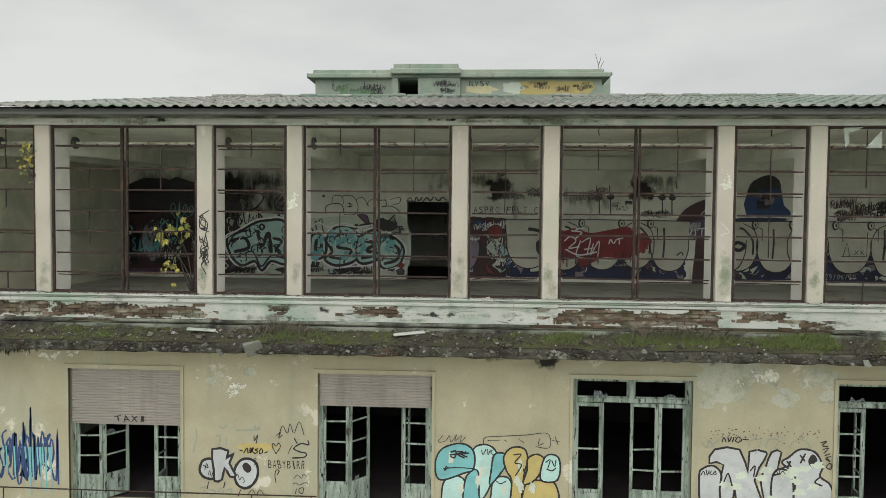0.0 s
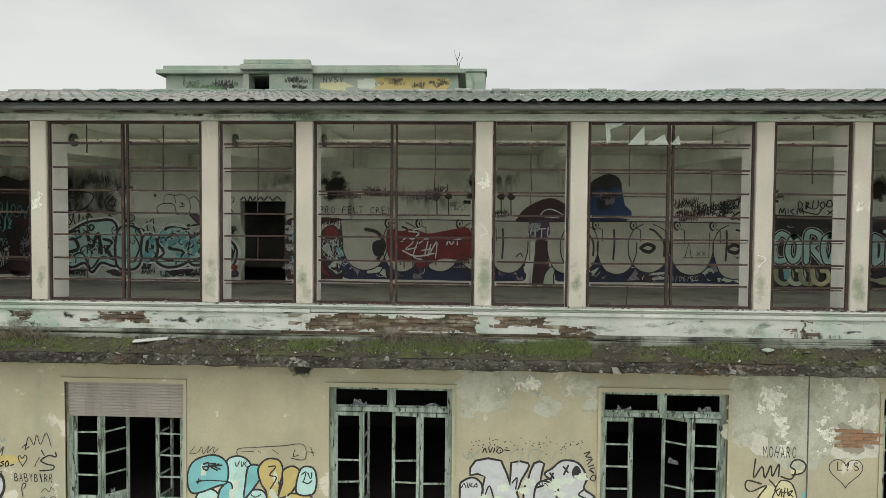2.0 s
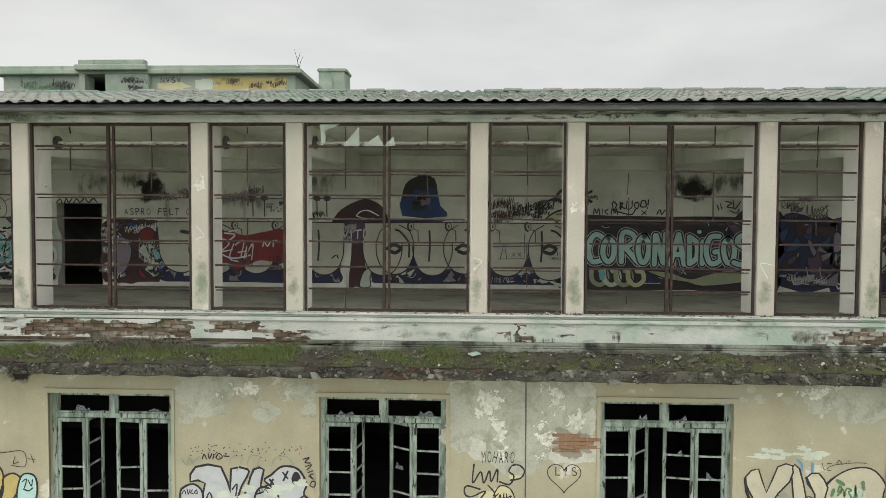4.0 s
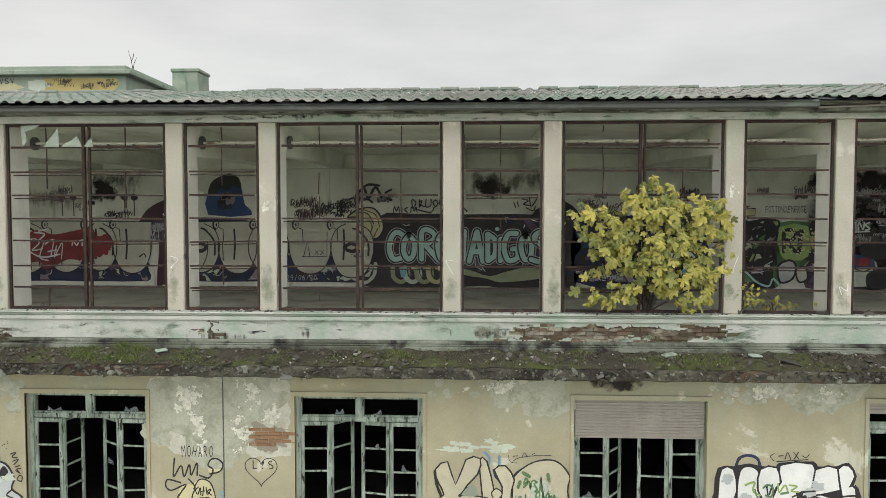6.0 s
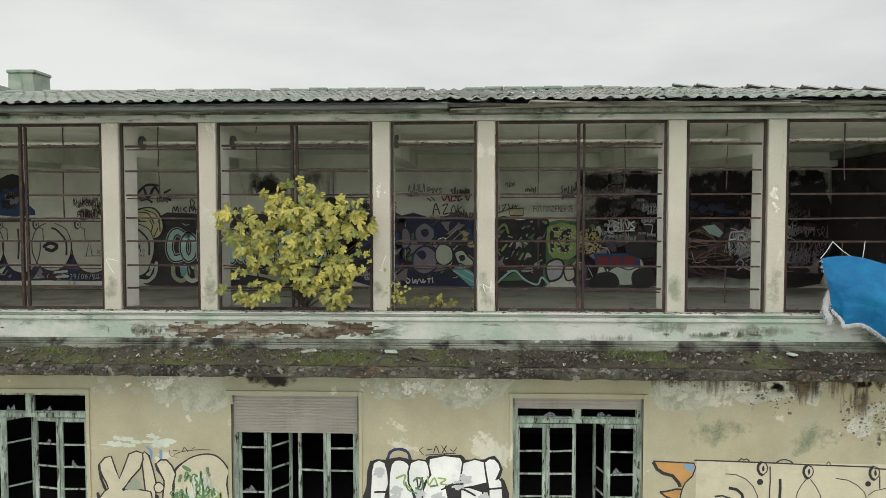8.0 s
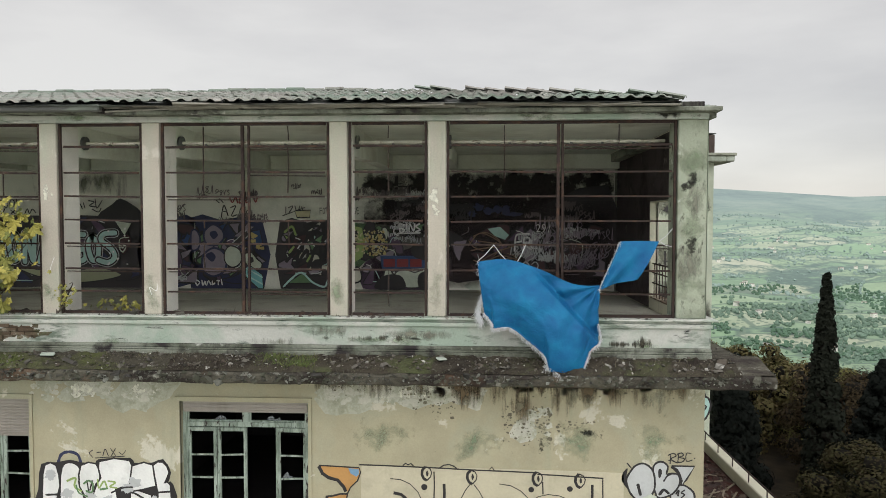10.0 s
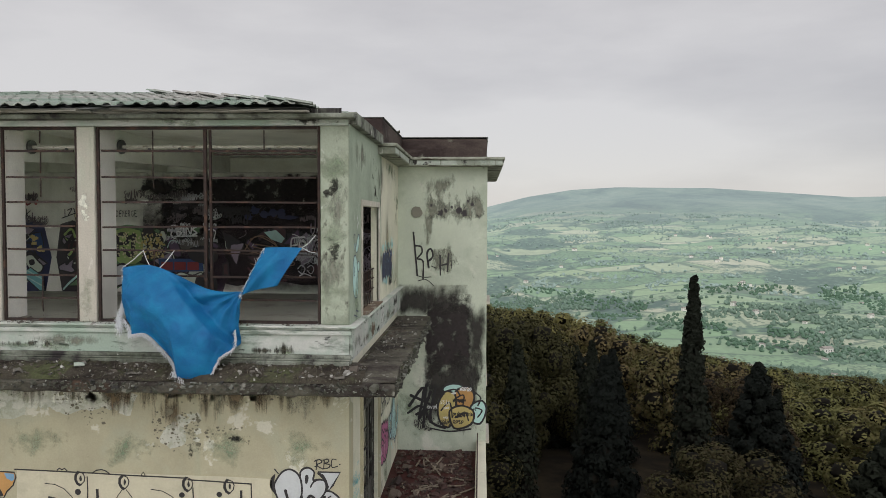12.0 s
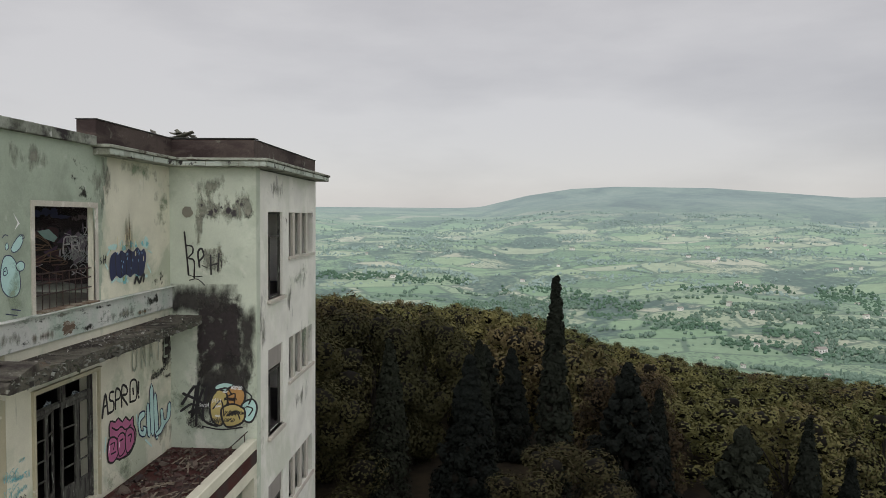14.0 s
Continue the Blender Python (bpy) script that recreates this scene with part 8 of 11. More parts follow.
g.shape(g.film("black", "hole"), [(28.18, 8.57), (28.19, 8.63), (28.22, 8.64), (28.24, 8.59), (28.22, 8.51), (28.19, 8.5)], 3)
f = g.film("pale", "shine")
for k in range(6):
    g.blob(f, 28.05 + g.rnd.gauss(0, 0.12), 8.1 + g.rnd.gauss(0, 0.15), 0.08, 0.05, 0.5)
g.pens("black", 0.05, [[(27.87, 8.38), (27.91, 8.23)], [(28.21, 8.24), (28.27, 8.31), (28.34, 8.26)], [(28.4, 8.67), (28.48, 8.6), (28.54, 8.46)]])
g.pens("black", 0.022, [[(28.27, 8.45), (28.32, 8.53), (28.4, 8.57)], [(28.46, 8.25), (28.5, 8.31), (28.49, 8.22)], [(28.59, 8.31), (28.54, 8.27), (28.59, 8.24), (28.54, 8.19)], [(27.7, 8.72), (27.76, 8.65)]])
g.pens("black", 0.016, [[(28.36, 8.73), (28.37, 8.86)], [(28.33, 8.86), (28.41, 8.89), (28.45, 8.85), (28.37, 8.8), (28.47, 8.74)], [(28.48, 8.76), (28.49, 8.88)], [(28.47, 8.88), (28.54, 8.9), (28.56, 8.86), (28.5, 8.83), (28.58, 8.81), (28.55, 8.76), (28.48, 8.75)], [(28.68, 8.89), (28.62, 8.9), (28.6, 8.83), (28.62, 8.77), (28.7, 8.79)], [(28.34, 8.78), (28.35, 8.78)], [(28.73, 8.82), (28.74, 8.82)]])
g.finish()

# end wall and wing
g = Piece("black painted word above pink and blue letters", SIDE, 20)
g.pens("black", 0.055, [[(3.17, 8.58), (3.29, 9.04), (3.39, 8.6)], [(3.22, 8.78), (3.37, 8.81)], [(3.62, 9.01), (3.48, 9.02), (3.46, 8.88), (3.61, 8.79), (3.59, 8.62), (3.43, 8.61)], [(3.68, 8.62), (3.71, 9.03), (3.87, 8.97), (3.86, 8.82), (3.7, 8.81)], [(3.93, 8.61), (3.96, 9.04), (4.15, 8.97), (4.15, 8.83), (3.96, 8.83), (4.17, 8.59)], [(4.29, 8.61), (4.32, 9.04), (4.57, 9.01), (4.57, 8.62), (4.29, 8.61)], [(4.68, 8.96), (4.67, 8.71)], [(4.42, 8.88), (4.44, 8.75)], [(4.67, 8.64), (4.68, 8.61)]])
g.pens("aqua", 0.05, [[(3.29, 8.13), (3.24, 7.85)], [(4.56, 8.24), (4.6, 8.01)], [(4.96, 7.55), (5.26, 7.3)], [(5.12, 8.35), (5, 8.18)]])
g.outlined([(3.42, 8.15), (3.47, 8.42), (3.65, 8.35), (3.79, 8.4), (3.95, 8.27), (4.09, 8.34), (4.26, 8.2), (4.41, 8.27), (4.43, 8.06), (4.53, 7.88), (4.5, 7.68), (4.34, 7.51), (4.17, 7.46), (3.95, 7.48), (3.68, 7.56)], "pink", "black", 0.045, 2)
g.outlined([(3.35, 7.98), (3.49, 8.07), (3.69, 7.99), (3.8, 7.79), (3.72, 7.59), (3.54, 7.52), (3.37, 7.61), (3.33, 7.79)], "pink", "black", 0.04)
g.outlined([(3.73, 7.95), (3.92, 8.04), (4.06, 7.92), (4.08, 7.69), (3.95, 7.56), (3.79, 7.59)], "pink", "black", 0.035)
g.outlined([(4.06, 7.95), (4.23, 8.06), (4.43, 7.93), (4.45, 7.7), (4.27, 7.54), (4.1, 7.56)], "pink", "black", 0.035)
g.pens("black", 0.035, [[(3.46, 7.93), (3.62, 7.92), (3.57, 7.79)], [(3.48, 7.72), (3.66, 7.71)], [(4.18, 7.89), (4.32, 7.88), (4.27, 7.73)], [(3.53, 8.27), (3.71, 8.16), (3.9, 8.18), (4.08, 8.06), (4.3, 8.1)], [(3.84, 7.89), (3.96, 7.89)]])
g.pens("black", 0.06, [[(3.4, 8.06), (3.33, 7.82), (3.37, 7.61)], [(4.47, 7.64), (4.27, 7.5), (4, 7.47)]])
g.pens("white", 0.02, [[(3.42, 7.91), (3.39, 7.78)], [(3.82, 7.86), (3.8, 7.76)]])
g.outlined([(4.92, 8.23), (4.69, 8.24), (4.61, 8.03), (4.68, 7.75), (4.94, 7.64), (5.02, 7.81), (4.84, 7.9), (4.86, 7.8), (4.76, 7.83), (4.73, 8.05), (4.92, 8.1)], "aqua", "navy", 0.035, 2)
g.outlined([(5.01, 8.28), (5.14, 8.33), (5.21, 7.61), (5.05, 7.63)], "aqua", "navy", 0.03, 2)
g.outlined([(5.18, 8.66), (5.34, 8.68), (5.41, 7.63), (5.21, 7.64)], "aqua", "navy", 0.035, 2)
g.outlined([(5.37, 8.43), (5.51, 8.44), (5.61, 7.46), (5.41, 7.49)], "aqua", "navy", 0.035, 2)
g.outlined([(5.68, 8.02), (5.82, 8.03), (5.88, 7.76), (6.03, 7.77), (6.1, 8.07), (6.25, 8.07), (6.22, 7.72), (5.94, 7.61), (5.72, 7.47), (5.43, 7.47), (5.49, 7.56), (5.73, 7.67)], "aqua", "navy", 0.035, 2)
g.tags("black", 5.35, 6.2, 8.75, 9.1, 5, 0.2, 0.018)
f = g.film("ghost", "faded")
g.word(f, "UNATE", 4.3, 6.2, 9.25, 9.85, -0.01, 3, 5, 0.6)
g.finish()
g = Piece("small blue scrawls on the pale corner", SIDE, 21)
g.tags("teal", 0.3, 0.85, 7.9, 8.6, 9, 0.14, 0.016)
g.tags("black", 0.25, 0.8, 7.3, 7.9, 6, 0.14, 0.014)
g.finish()
g = Piece("dark blue sprayed patch with green and yellow drips", lambda u, v, d: (X_RIGHT + 0.006 + d, u, v), 22)
for colour, n, ru in (("aqua", 10, 0.09), ("teal", 9, 0.07), ("lime", 4, 0.05)):
    f = g.film(colour, "halo")
    for k in range(n):
        u = g.rnd.uniform(3.5, 5.15)
        g.blob(f, u, 12.08 + g.rnd.gauss(0, 0.05) if k % 3 else 11.33 + g.rnd.gauss(0, 0.06), ru * g.rnd.uniform(0.5, 1.2), ru * g.rnd.uniform(0.4, 0.9), 0.7)
g.pens("aqua", 0.045, [[(3.35, 11.72), (3.43, 11.63)], [(5.13, 11.61), (5.29, 11.41)], [(3.42, 11.91), (3.55, 12.04)], [(5.19, 11.92), (5.35, 11.86)], [(3.58, 11.33), (3.76, 11.39)]])
g.shape(g.film("navy", "fill"), [(3.52, 11.81), (3.62, 11.92), (3.75, 11.96), (3.86, 11.9), (3.98, 11.99), (4.14, 11.92), (4.29, 12), (4.48, 11.93), (4.66, 12.02), (4.84, 11.93), (4.97, 11.98), (5.08, 11.82), (5.02, 11.59), (4.93, 11.39), (4.72, 11.37), (4.55, 11.44), (4.35, 11.37), (4.16, 11.45), (3.94, 11.38), (3.76, 11.45), (3.58, 11.35), (3.5, 11.55)], 3)
f = g.film("sky", "specks")
for k in range(16):
    g.blob(f, g.rnd.uniform(3.8, 4.9), g.rnd.uniform(11.5, 11.95), 0.02, 0.03, 0.5, None, 8)
g.pens("black", 0.03, [[(3.73, 11.89), (3.76, 11.48)], [(3.95, 11.9), (3.97, 11.44)], [(4.17, 11.89), (4.18, 11.47)], [(4.41, 11.9), (4.4, 11.43)], [(4.68, 11.92), (4.7, 11.43)]])
g.pens("cream", 0.045, [[(4.58, 11.91), (4.58, 11.85)], [(4.94, 11.79), (4.94, 11.71)]])
g.pens("black", 0.07, [[(4.54, 11.23), (4.62, 11.35), (4.75, 11.22), (4.85, 11.34), (4.96, 11.38), (4.93, 11.24)]])
g.pens("black", 0.025, [[(3.18, 11.88), (3.14, 11.83), (3.2, 11.78), (3.16, 11.74)], [(3.27, 11.9), (3.27, 11.74)], [(3.27, 11.82), (3.35, 11.83), (3.35, 11.9), (3.35, 11.75)]])
f = g.film("cream", "drips")
for k in range(9):
    u = g.rnd.uniform(3.8, 4.8)
    v = g.rnd.uniform(12.15, 12.45)
    g.stroke(f, [(u, v), (u + 0.01, v - g.rnd.uniform(0.1, 0.3))], 0.022)
g.finish()
g = Piece("pale blue drawn figure with thin outline", lambda u, v, d: (X_RIGHT + 0.006 + d, u, v), 23)
g.outlined([(0.26, 11.82), (0.33, 12.02), (0.44, 12.06), (0.55, 12.02), (0.66, 11.88), (0.72, 11.69), (0.72, 11.5), (0.63, 11.38), (0.45, 11.38), (0.31, 11.49), (0.26, 11.64)], "aqua", "navy", 0.02)
g.outlined([(0.51, 12.17), (0.67, 12.35), (0.78, 12.39), (0.81, 12.29), (0.72, 12.16), (0.58, 12.1)], "aqua", "navy", 0.018, 2)
g.outlined([(0.62, 11.89), (0.74, 11.95), (0.84, 11.89), (0.8, 11.8), (0.68, 11.79)], "aqua", "navy", 0.018)
g.outlined([(0.37, 12.22), (0.42, 12.27), (0.45, 12.19), (0.39, 12.15)], "aqua", "navy", 0.014)
g.pens("navy", 0.018, [[(0.32, 11.83), (0.38, 11.87), (0.41, 11.77), (0.33, 11.74), (0.32, 11.8), (0.37, 11.81)], [(0.75, 12.36), (0.81, 12.39), (0.84, 12.34), (0.78, 12.32)], [(0.3, 12.35), (0.37, 12.4), (0.44, 12.38)], [(0.5, 11.17), (0.72, 11.12)], [(0.36, 11.11), (0.63, 11.05)]])
g.shape(g.film("white", "diamond"), [(0.57, 12.76), (0.73, 12.58), (0.6, 12.47), (0.68, 12.59)], 1)
g.finish()
g = Piece("thin black letters on a grey patch", WING, 24)
g.pens("black", 0.04, [[(29.26, 12.33), (29.3, 11.93), (29.36, 11.27)], [(29.3, 12), (29.45, 11.98), (29.47, 11.83), (29.36, 11.69), (29.5, 11.62), (29.5, 11.2)], [(29.62, 11.61), (29.74, 11.75), (29.69, 11.93), (29.6, 11.82), (29.64, 11.47)], [(29.92, 11.77), (29.93, 11.29)], [(30.13, 11.82), (30.1, 11.38)], [(29.91, 11.51), (30.11, 11.57)]])
g.pens("black", 0.022, [[(29.36, 11.27), (29.51, 11.23), (29.7, 11.24)], [(29.7, 11.51), (29.81, 11.46)], [(29.38, 11.14), (29.58, 11.17), (29.77, 11.02)], [(30.19, 11.63), (30.2, 11.46)]])
g.blob(g.film("dun", "dot"), 29.34, 12.83, 0.13, 0.14, 0.15)
f = g.film("soot", "flakes")
for u, v, r in ((29.93, 12.82, 0.06), (30.05, 12.86, 0.05), (30.38, 12.88, 0.07), (30.5, 12.8, 0.07), (30.2, 12.95, 0.03), (29.7, 13.0, 0.03), (30.7, 13.02, 0.04), (30.6, 13.1, 0.03)):
    g.blob(f, u, v, r, r * 1.1, 0.6)
g.finish()
g = Piece("crowded yellow and pale blue bubble tags over black scrawl", WING, 25)
g.pens("black", 0.07, [[(29.17, 8.03), (29.53, 8.5), (29.41, 7.68), (29.7, 8.39)], [(29.21, 8.29), (29.7, 8.04), (29.35, 7.82)], [(29.59, 8.56), (29.52, 7.51)], [(29.14, 7.85), (29.47, 8.03), (29.7, 7.63)], [(29.82, 8.45), (29.7, 7.69), (30.05, 7.49)]])
g.outlined([(30, 8.46), (30.23, 8.6), (30.52, 8.53), (30.55, 8.18), (30.23, 8.05)], "aqua", "black", 0.05)
g.outlined([(30.31, 8.4), (30.64, 8.53), (30.78, 8.27), (30.64, 7.94), (30.38, 8)], "orange", "black", 0.05)
g.outlined([(29.88, 8.04), (30.06, 8.4), (30.31, 8.31), (30.31, 7.94), (30.17, 7.52), (29.94, 7.64)], "yellow", "black", 0.05)
g.outlined([(30.7, 8.06), (30.97, 8.19), (31.08, 7.96), (30.93, 7.62), (30.7, 7.71)], "aqua", "black", 0.05)
g.outlined([(30.17, 7.91), (30.46, 8.06), (30.76, 7.92), (30.7, 7.6), (30.29, 7.49)], "yellow", "black", 0.05)
g.pens("black", 0.04, [[(29.96, 7.93), (30.17, 8.14), (30.24, 7.76)], [(30.35, 8.26), (30.52, 8.32), (30.5, 8.06)], [(30.31, 7.76), (30.55, 7.88), (30.64, 7.69)], [(30.82, 8.01), (30.97, 7.95), (30.87, 7.78)], [(29.7, 7.48), (30.17, 7.41), (30.7, 7.48)], [(30.64, 8.47), (30.93, 8.28), (30.87, 8.07)], [(30.06, 8.4), (30.31, 8.46), (30.43, 8.31)]])
g.tags("black", 29.5, 30.9, 7.55, 8.55, 12, 0.14, 0.024)
g.tags("white", 29.7, 31.0, 7.7, 8.5, 6, 0.1, 0.016)
g.tags("soot", 29.4, 30.2, 7.4, 7.7, 8, 0.12, 0.016)
g.finish()

# stair house
g = Piece("yellow sprayed band with black marks on the stair house", lambda u, v, d: (u, 8.77 - d, v), 26)
g.blob(g.film("yellow", "band"), 2.75, 16.45, 1.15, 0.2, 0.12, None, 60, 0.9)
g.blob(g.film("pale", "band"), 1.45, 16.45, 0.3, 0.18, 0.3)
g.blob(g.film("cream", "band"), 0.5, 16.4, 0.45, 0.13, 0.3)
g.tags("black", 1.7, 3.8, 16.4, 16.6, 12, 0.14, 0.02)
g.word(g.film("black", "letters"), "NVSV", 0.1, 0.75, 16.5, 16.66, 0.0, 5, 4, 0.7)
g.tags("black", -3.9, -2.4, 16.3, 16.55, 8, 0.2, 0.022)
g.tags("green", -3.9, -3.0, 16.25, 16.45, 4, 0.2, 0.03)
g.finish()
g = Piece("black tags on the stair house porch", lambda u, v, d: (u, 8.566 - d, v), 27)
g.tags("black", -1.3, -0.3, 16.3, 16.65, 8, 0.16, 0.024)
g.finish()

# gallery back wall, from one end to the other
g = Piece("dark smudged purple mural with faded figures turned to plain shapes", BACK, 30)
g.blob(g.film("purple", "ground"), -9.6, 11.8, 2.4, 0.85, 0.15, None, 60, 0.9)
g.bubbles([(-9.2, 11.6, 0.4, 0.5), (-8.5, 11.8, 0.35, 0.6), (-10.3, 11.9, 0.5, 0.5)], "lilac", "black", 0.05)
g.tags("black", -11, -7.4, 11.0, 12.6, 26, 0.35, 0.04)
g.tags("teal", -11, -7.4, 11.5, 12.6, 8, 0.35, 0.04)
g.finish()
g = Piece("black and grey mural of blurred round shapes", BACK, 31)
g.blob(g.film("soot", "ground"), -7.7, 12.2, 1.5, 1.25, 0.15, None, 60, 0.8)
g.blob(g.film("maroon", "ground"), -7.6, 11.75, 1.7, 0.8, 0.2, None, 60, 0.8)
g.bubbles([(-8.0, 11.6, 0.32, 0.5, "pale"), (-6.95, 11.7, 0.5, 0.6, "lilac"), (-6.2, 11.6, 0.45, 0.45, "soot")], "grey", "black", 0.06)
g.tags("black", -8.4, -5.7, 11.1, 12.5, 30, 0.34, 0.04)
g.tags("grey", -6.9, -5.5, 11.1, 12.0, 12, 0.3, 0.04)
g.finish()
g = Piece("large turquoise letters with white and black outlines", BACK, 32)
f = g.film("pale", "ground")
g.shape(f, [(-6.51, 12.5), (-5.17, 12.56), (-4.07, 12.45), (-2.97, 12.53), (-1.52, 12.49), (-1.51, 10.92), (-2.96, 10.93), (-4.06, 10.87), (-6.51, 10.87)], 3)
wild(g, -6.4, -1.6, 11.0, 12.5, 60, ("soot", "lilac", "purple", "pale", "aqua", "ghost", "black"), (0.1, 0.28), 0.03)
edge, line, face = [], [], []
for pts in ([(-6.4, 11.87), (-6.08, 12.04), (-5.65, 12.29), (-5.32, 12.37), (-4.77, 12.3), (-4.73, 11.24), (-5.17, 11.27), (-5.43, 11.01), (-5.63, 11.26), (-5.99, 11.14), (-6.29, 11.41)], [(-4.73, 12.12), (-4.29, 12.23), (-4.07, 11.9), (-4.14, 11.25), (-4.43, 11.1), (-4.77, 11.24)], [(-4.07, 11.92), (-3.88, 12.04), (-3.68, 11.87), (-3.67, 11.51), (-3.84, 11.35), (-4.08, 11.43)], [(-3.66, 11.85), (-3.41, 12.2), (-3, 12.22), (-2.76, 11.93), (-2.78, 11.45), (-2.98, 11.25), (-3.4, 11.17), (-3.7, 11.34), (-3.49, 11.55)], [(-2.76, 11.92), (-2.31, 12.15), (-2.15, 11.92), (-2.18, 11.42), (-2.6, 11.23), (-2.83, 11.37)], [(-2.15, 11.98), (-1.79, 11.93), (-1.53, 11.61), (-1.65, 11.24), (-1.98, 11.09), (-2.2, 11.26)]):
    edge.append(pts)
for pts in edge:
    g.curve(g.film("white", "edge"), pts, 0.17, True)
for pts in edge:
    g.outlined(pts, "aqua", "black", 0.07)
g.pens("black", 0.09, [[(-6.29, 11.81), (-5.91, 11.89), (-5.8, 11.63), (-6.17, 11.52)], [(-3.92, 11.83), (-3.83, 11.91), (-3.79, 11.69), (-3.86, 11.47), (-3.95, 11.62), (-3.92, 11.83)], [(-3.55, 11.84), (-3.26, 12.04), (-3.08, 11.91), (-3.37, 11.69), (-2.97, 11.59), (-3.18, 11.37), (-3.55, 11.4)], [(-2.68, 11.85), (-2.31, 11.78), (-2.56, 11.59), (-2.2, 11.49), (-2.67, 11.38)], [(-1.98, 11.82), (-1.69, 11.64), (-1.73, 11.35), (-2.05, 11.24)], [(-5.54, 12.04), (-5.43, 11.67), (-5.25, 12.04), (-5.17, 11.53)], [(-5.1, 11.89), (-4.88, 11.82), (-5.02, 11.6), (-4.84, 11.39)]])
g.pens("black", 0.045, [[(-6.1, 11.37), (-5.69, 11.52), (-5.45, 11.12), (-5.17, 11.42), (-4.84, 11.35)], [(-6.36, 11.7), (-6.17, 11.99), (-5.8, 12.11)], [(-4.29, 12.01), (-4.14, 11.69), (-4.29, 11.32)], [(-3.15, 11.37), (-3.17, 11.26)], [(-2.9, 12.13), (-2.68, 12.28), (-2.24, 12.32)], [(-5.5, 12.22), (-5.43, 12.27), (-5.36, 12.2), (-5.43, 12.12), (-5.5, 12.2)]])
f = g.film("teal", "spots")
for k in range(26):
    g.blob(f, g.rnd.uniform(-4.0, -1.7), g.rnd.uniform(11.35, 12.05), g.rnd.uniform(0.05, 0.11), g.rnd.uniform(0.06, 0.13), 0.4)
accents(g, -6.3, -1.7, 11.3, 12.25, 70)
g.word(g.film("black", "letters"), "RYR", -5.58, -4.86, 11.5, 11.75, 0.0, 4, 3, 0.8)
g.pens("white", 0.035, [[(-4.03, 12.23), (-3.85, 12.33), (-3.61, 12.21), (-3.26, 12.27), (-2.82, 12.22), (-2.39, 12.28)], [(-2.09, 12.03), (-1.73, 11.99), (-1.5, 11.64), (-1.62, 11.21), (-2.09, 11.06)], [(-6.43, 11.88), (-6.1, 12.1), (-5.67, 12.34)], [(-4.06, 11.1), (-3.55, 11.1), (-2.96, 11.15), (-2.23, 11.19)]])
g.outlined([(-2.24, 12.46), (-1.73, 12.29), (-1.88, 12.14), (-2.31, 12.21)], "soot", "black", 0.03, 2)
g.blob(g.film("red", "mark"), -1.62, 11.2, 0.1, 0.07)
g.tags("black", -2.2, -1.6, 11.9, 12.4, 7, 0.12, 0.02)
g.tags("soot", -6.4, -1.6, 10.98, 11.1, 18, 0.16, 0.03)
g.finish()
g = Piece("thin black bubble outlines above the turquoise letters", BACK, 34)
g.pens("black", 0.03, [[(-6.47, 13.01), (-6.28, 13.09), (-6.21, 12.87), (-6.28, 12.65), (-6.47, 12.61)], [(-6.21, 12.83), (-6.02, 12.99), (-5.85, 12.83), (-5.95, 12.65), (-6.21, 12.63)], [(-5.87, 12.94), (-5.76, 13.09), (-5.5, 13.11), (-5.41, 12.98), (-5.58, 12.76), (-5.8, 12.63), (-5.91, 12.69)], [(-6.47, 12.6), (-5.91, 12.59), (-5.54, 12.75)], [(-4.95, 13.06), (-5.1, 12.91), (-5.04, 12.69), (-4.84, 12.64)], [(-4.88, 13.02), (-5.02, 12.8), (-4.82, 12.77)], [(-4.95, 12.91), (-4.8, 12.95), (-4.91, 12.7)]])
g.pens("black", 0.022, [[(-3.66, 12.56), (-3.7, 12.74), (-3.52, 12.84), (-3.26, 12.82), (-3.19, 12.62)], [(-3.52, 12.85), (-3.48, 13.05), (-3.26, 13.05), (-3.2, 12.85)], [(-3.26, 13.05), (-2.97, 13.06), (-2.81, 12.82), (-2.88, 12.57), (-3.19, 12.55)], [(-3.08, 12.87), (-2.97, 12.82)], [(-3.09, 12.77), (-2.97, 12.77)], [(-3.03, 12.87), (-3.03, 12.75)], [(-2.86, 12.96), (-2.68, 13.02), (-2.52, 12.79)], [(-2.57, 12.79), (-2.5, 12.93), (-2.32, 12.99), (-2.21, 12.82)], [(-2.24, 12.93), (-2.06, 12.95), (-2.04, 12.79)], [(-2.16, 12.77), (-1.92, 12.79), (-1.74, 12.71), (-1.66, 12.59)], [(-1.92, 12.97), (-1.67, 13.02), (-1.68, 12.88), (-1.85, 12.83)]])
g.pens("black", 0.03, [[(-1.48, 12.94), (-1.38, 13.02), (-1.33, 12.92)], [(-1.27, 12.92), (-1.22, 13.04), (-1.16, 12.94), (-1.07, 13.03)], [(-1.03, 12.93), (-0.94, 13.03), (-0.86, 12.94), (-0.76, 13.04)], [(-0.71, 13.03), (-0.62, 12.94), (-0.51, 13.04), (-0.4, 12.94)]])
g.blob(g.film("soot", "mark"), -3.75, 13.05, 0.04, 0.04)
g.tags("soot", -6.4, -4.0, 13.2, 13.5, 5, 0.2, 0.02)
g.finish()
g = Piece("painted head as plain shapes among red, blue and green letters", BACK, 35)
g.blob(g.film("maroon", "ground"), 0.5, 11.7, 0.8, 0.82, 0.1, None, 60, 0.9)
wild(g, -0.15, 1.3, 11.05, 12.4, 26, ("maroon", "teal", "soot", "red", "purple", "pale", "blue"), (0.1, 0.26), 0.03)
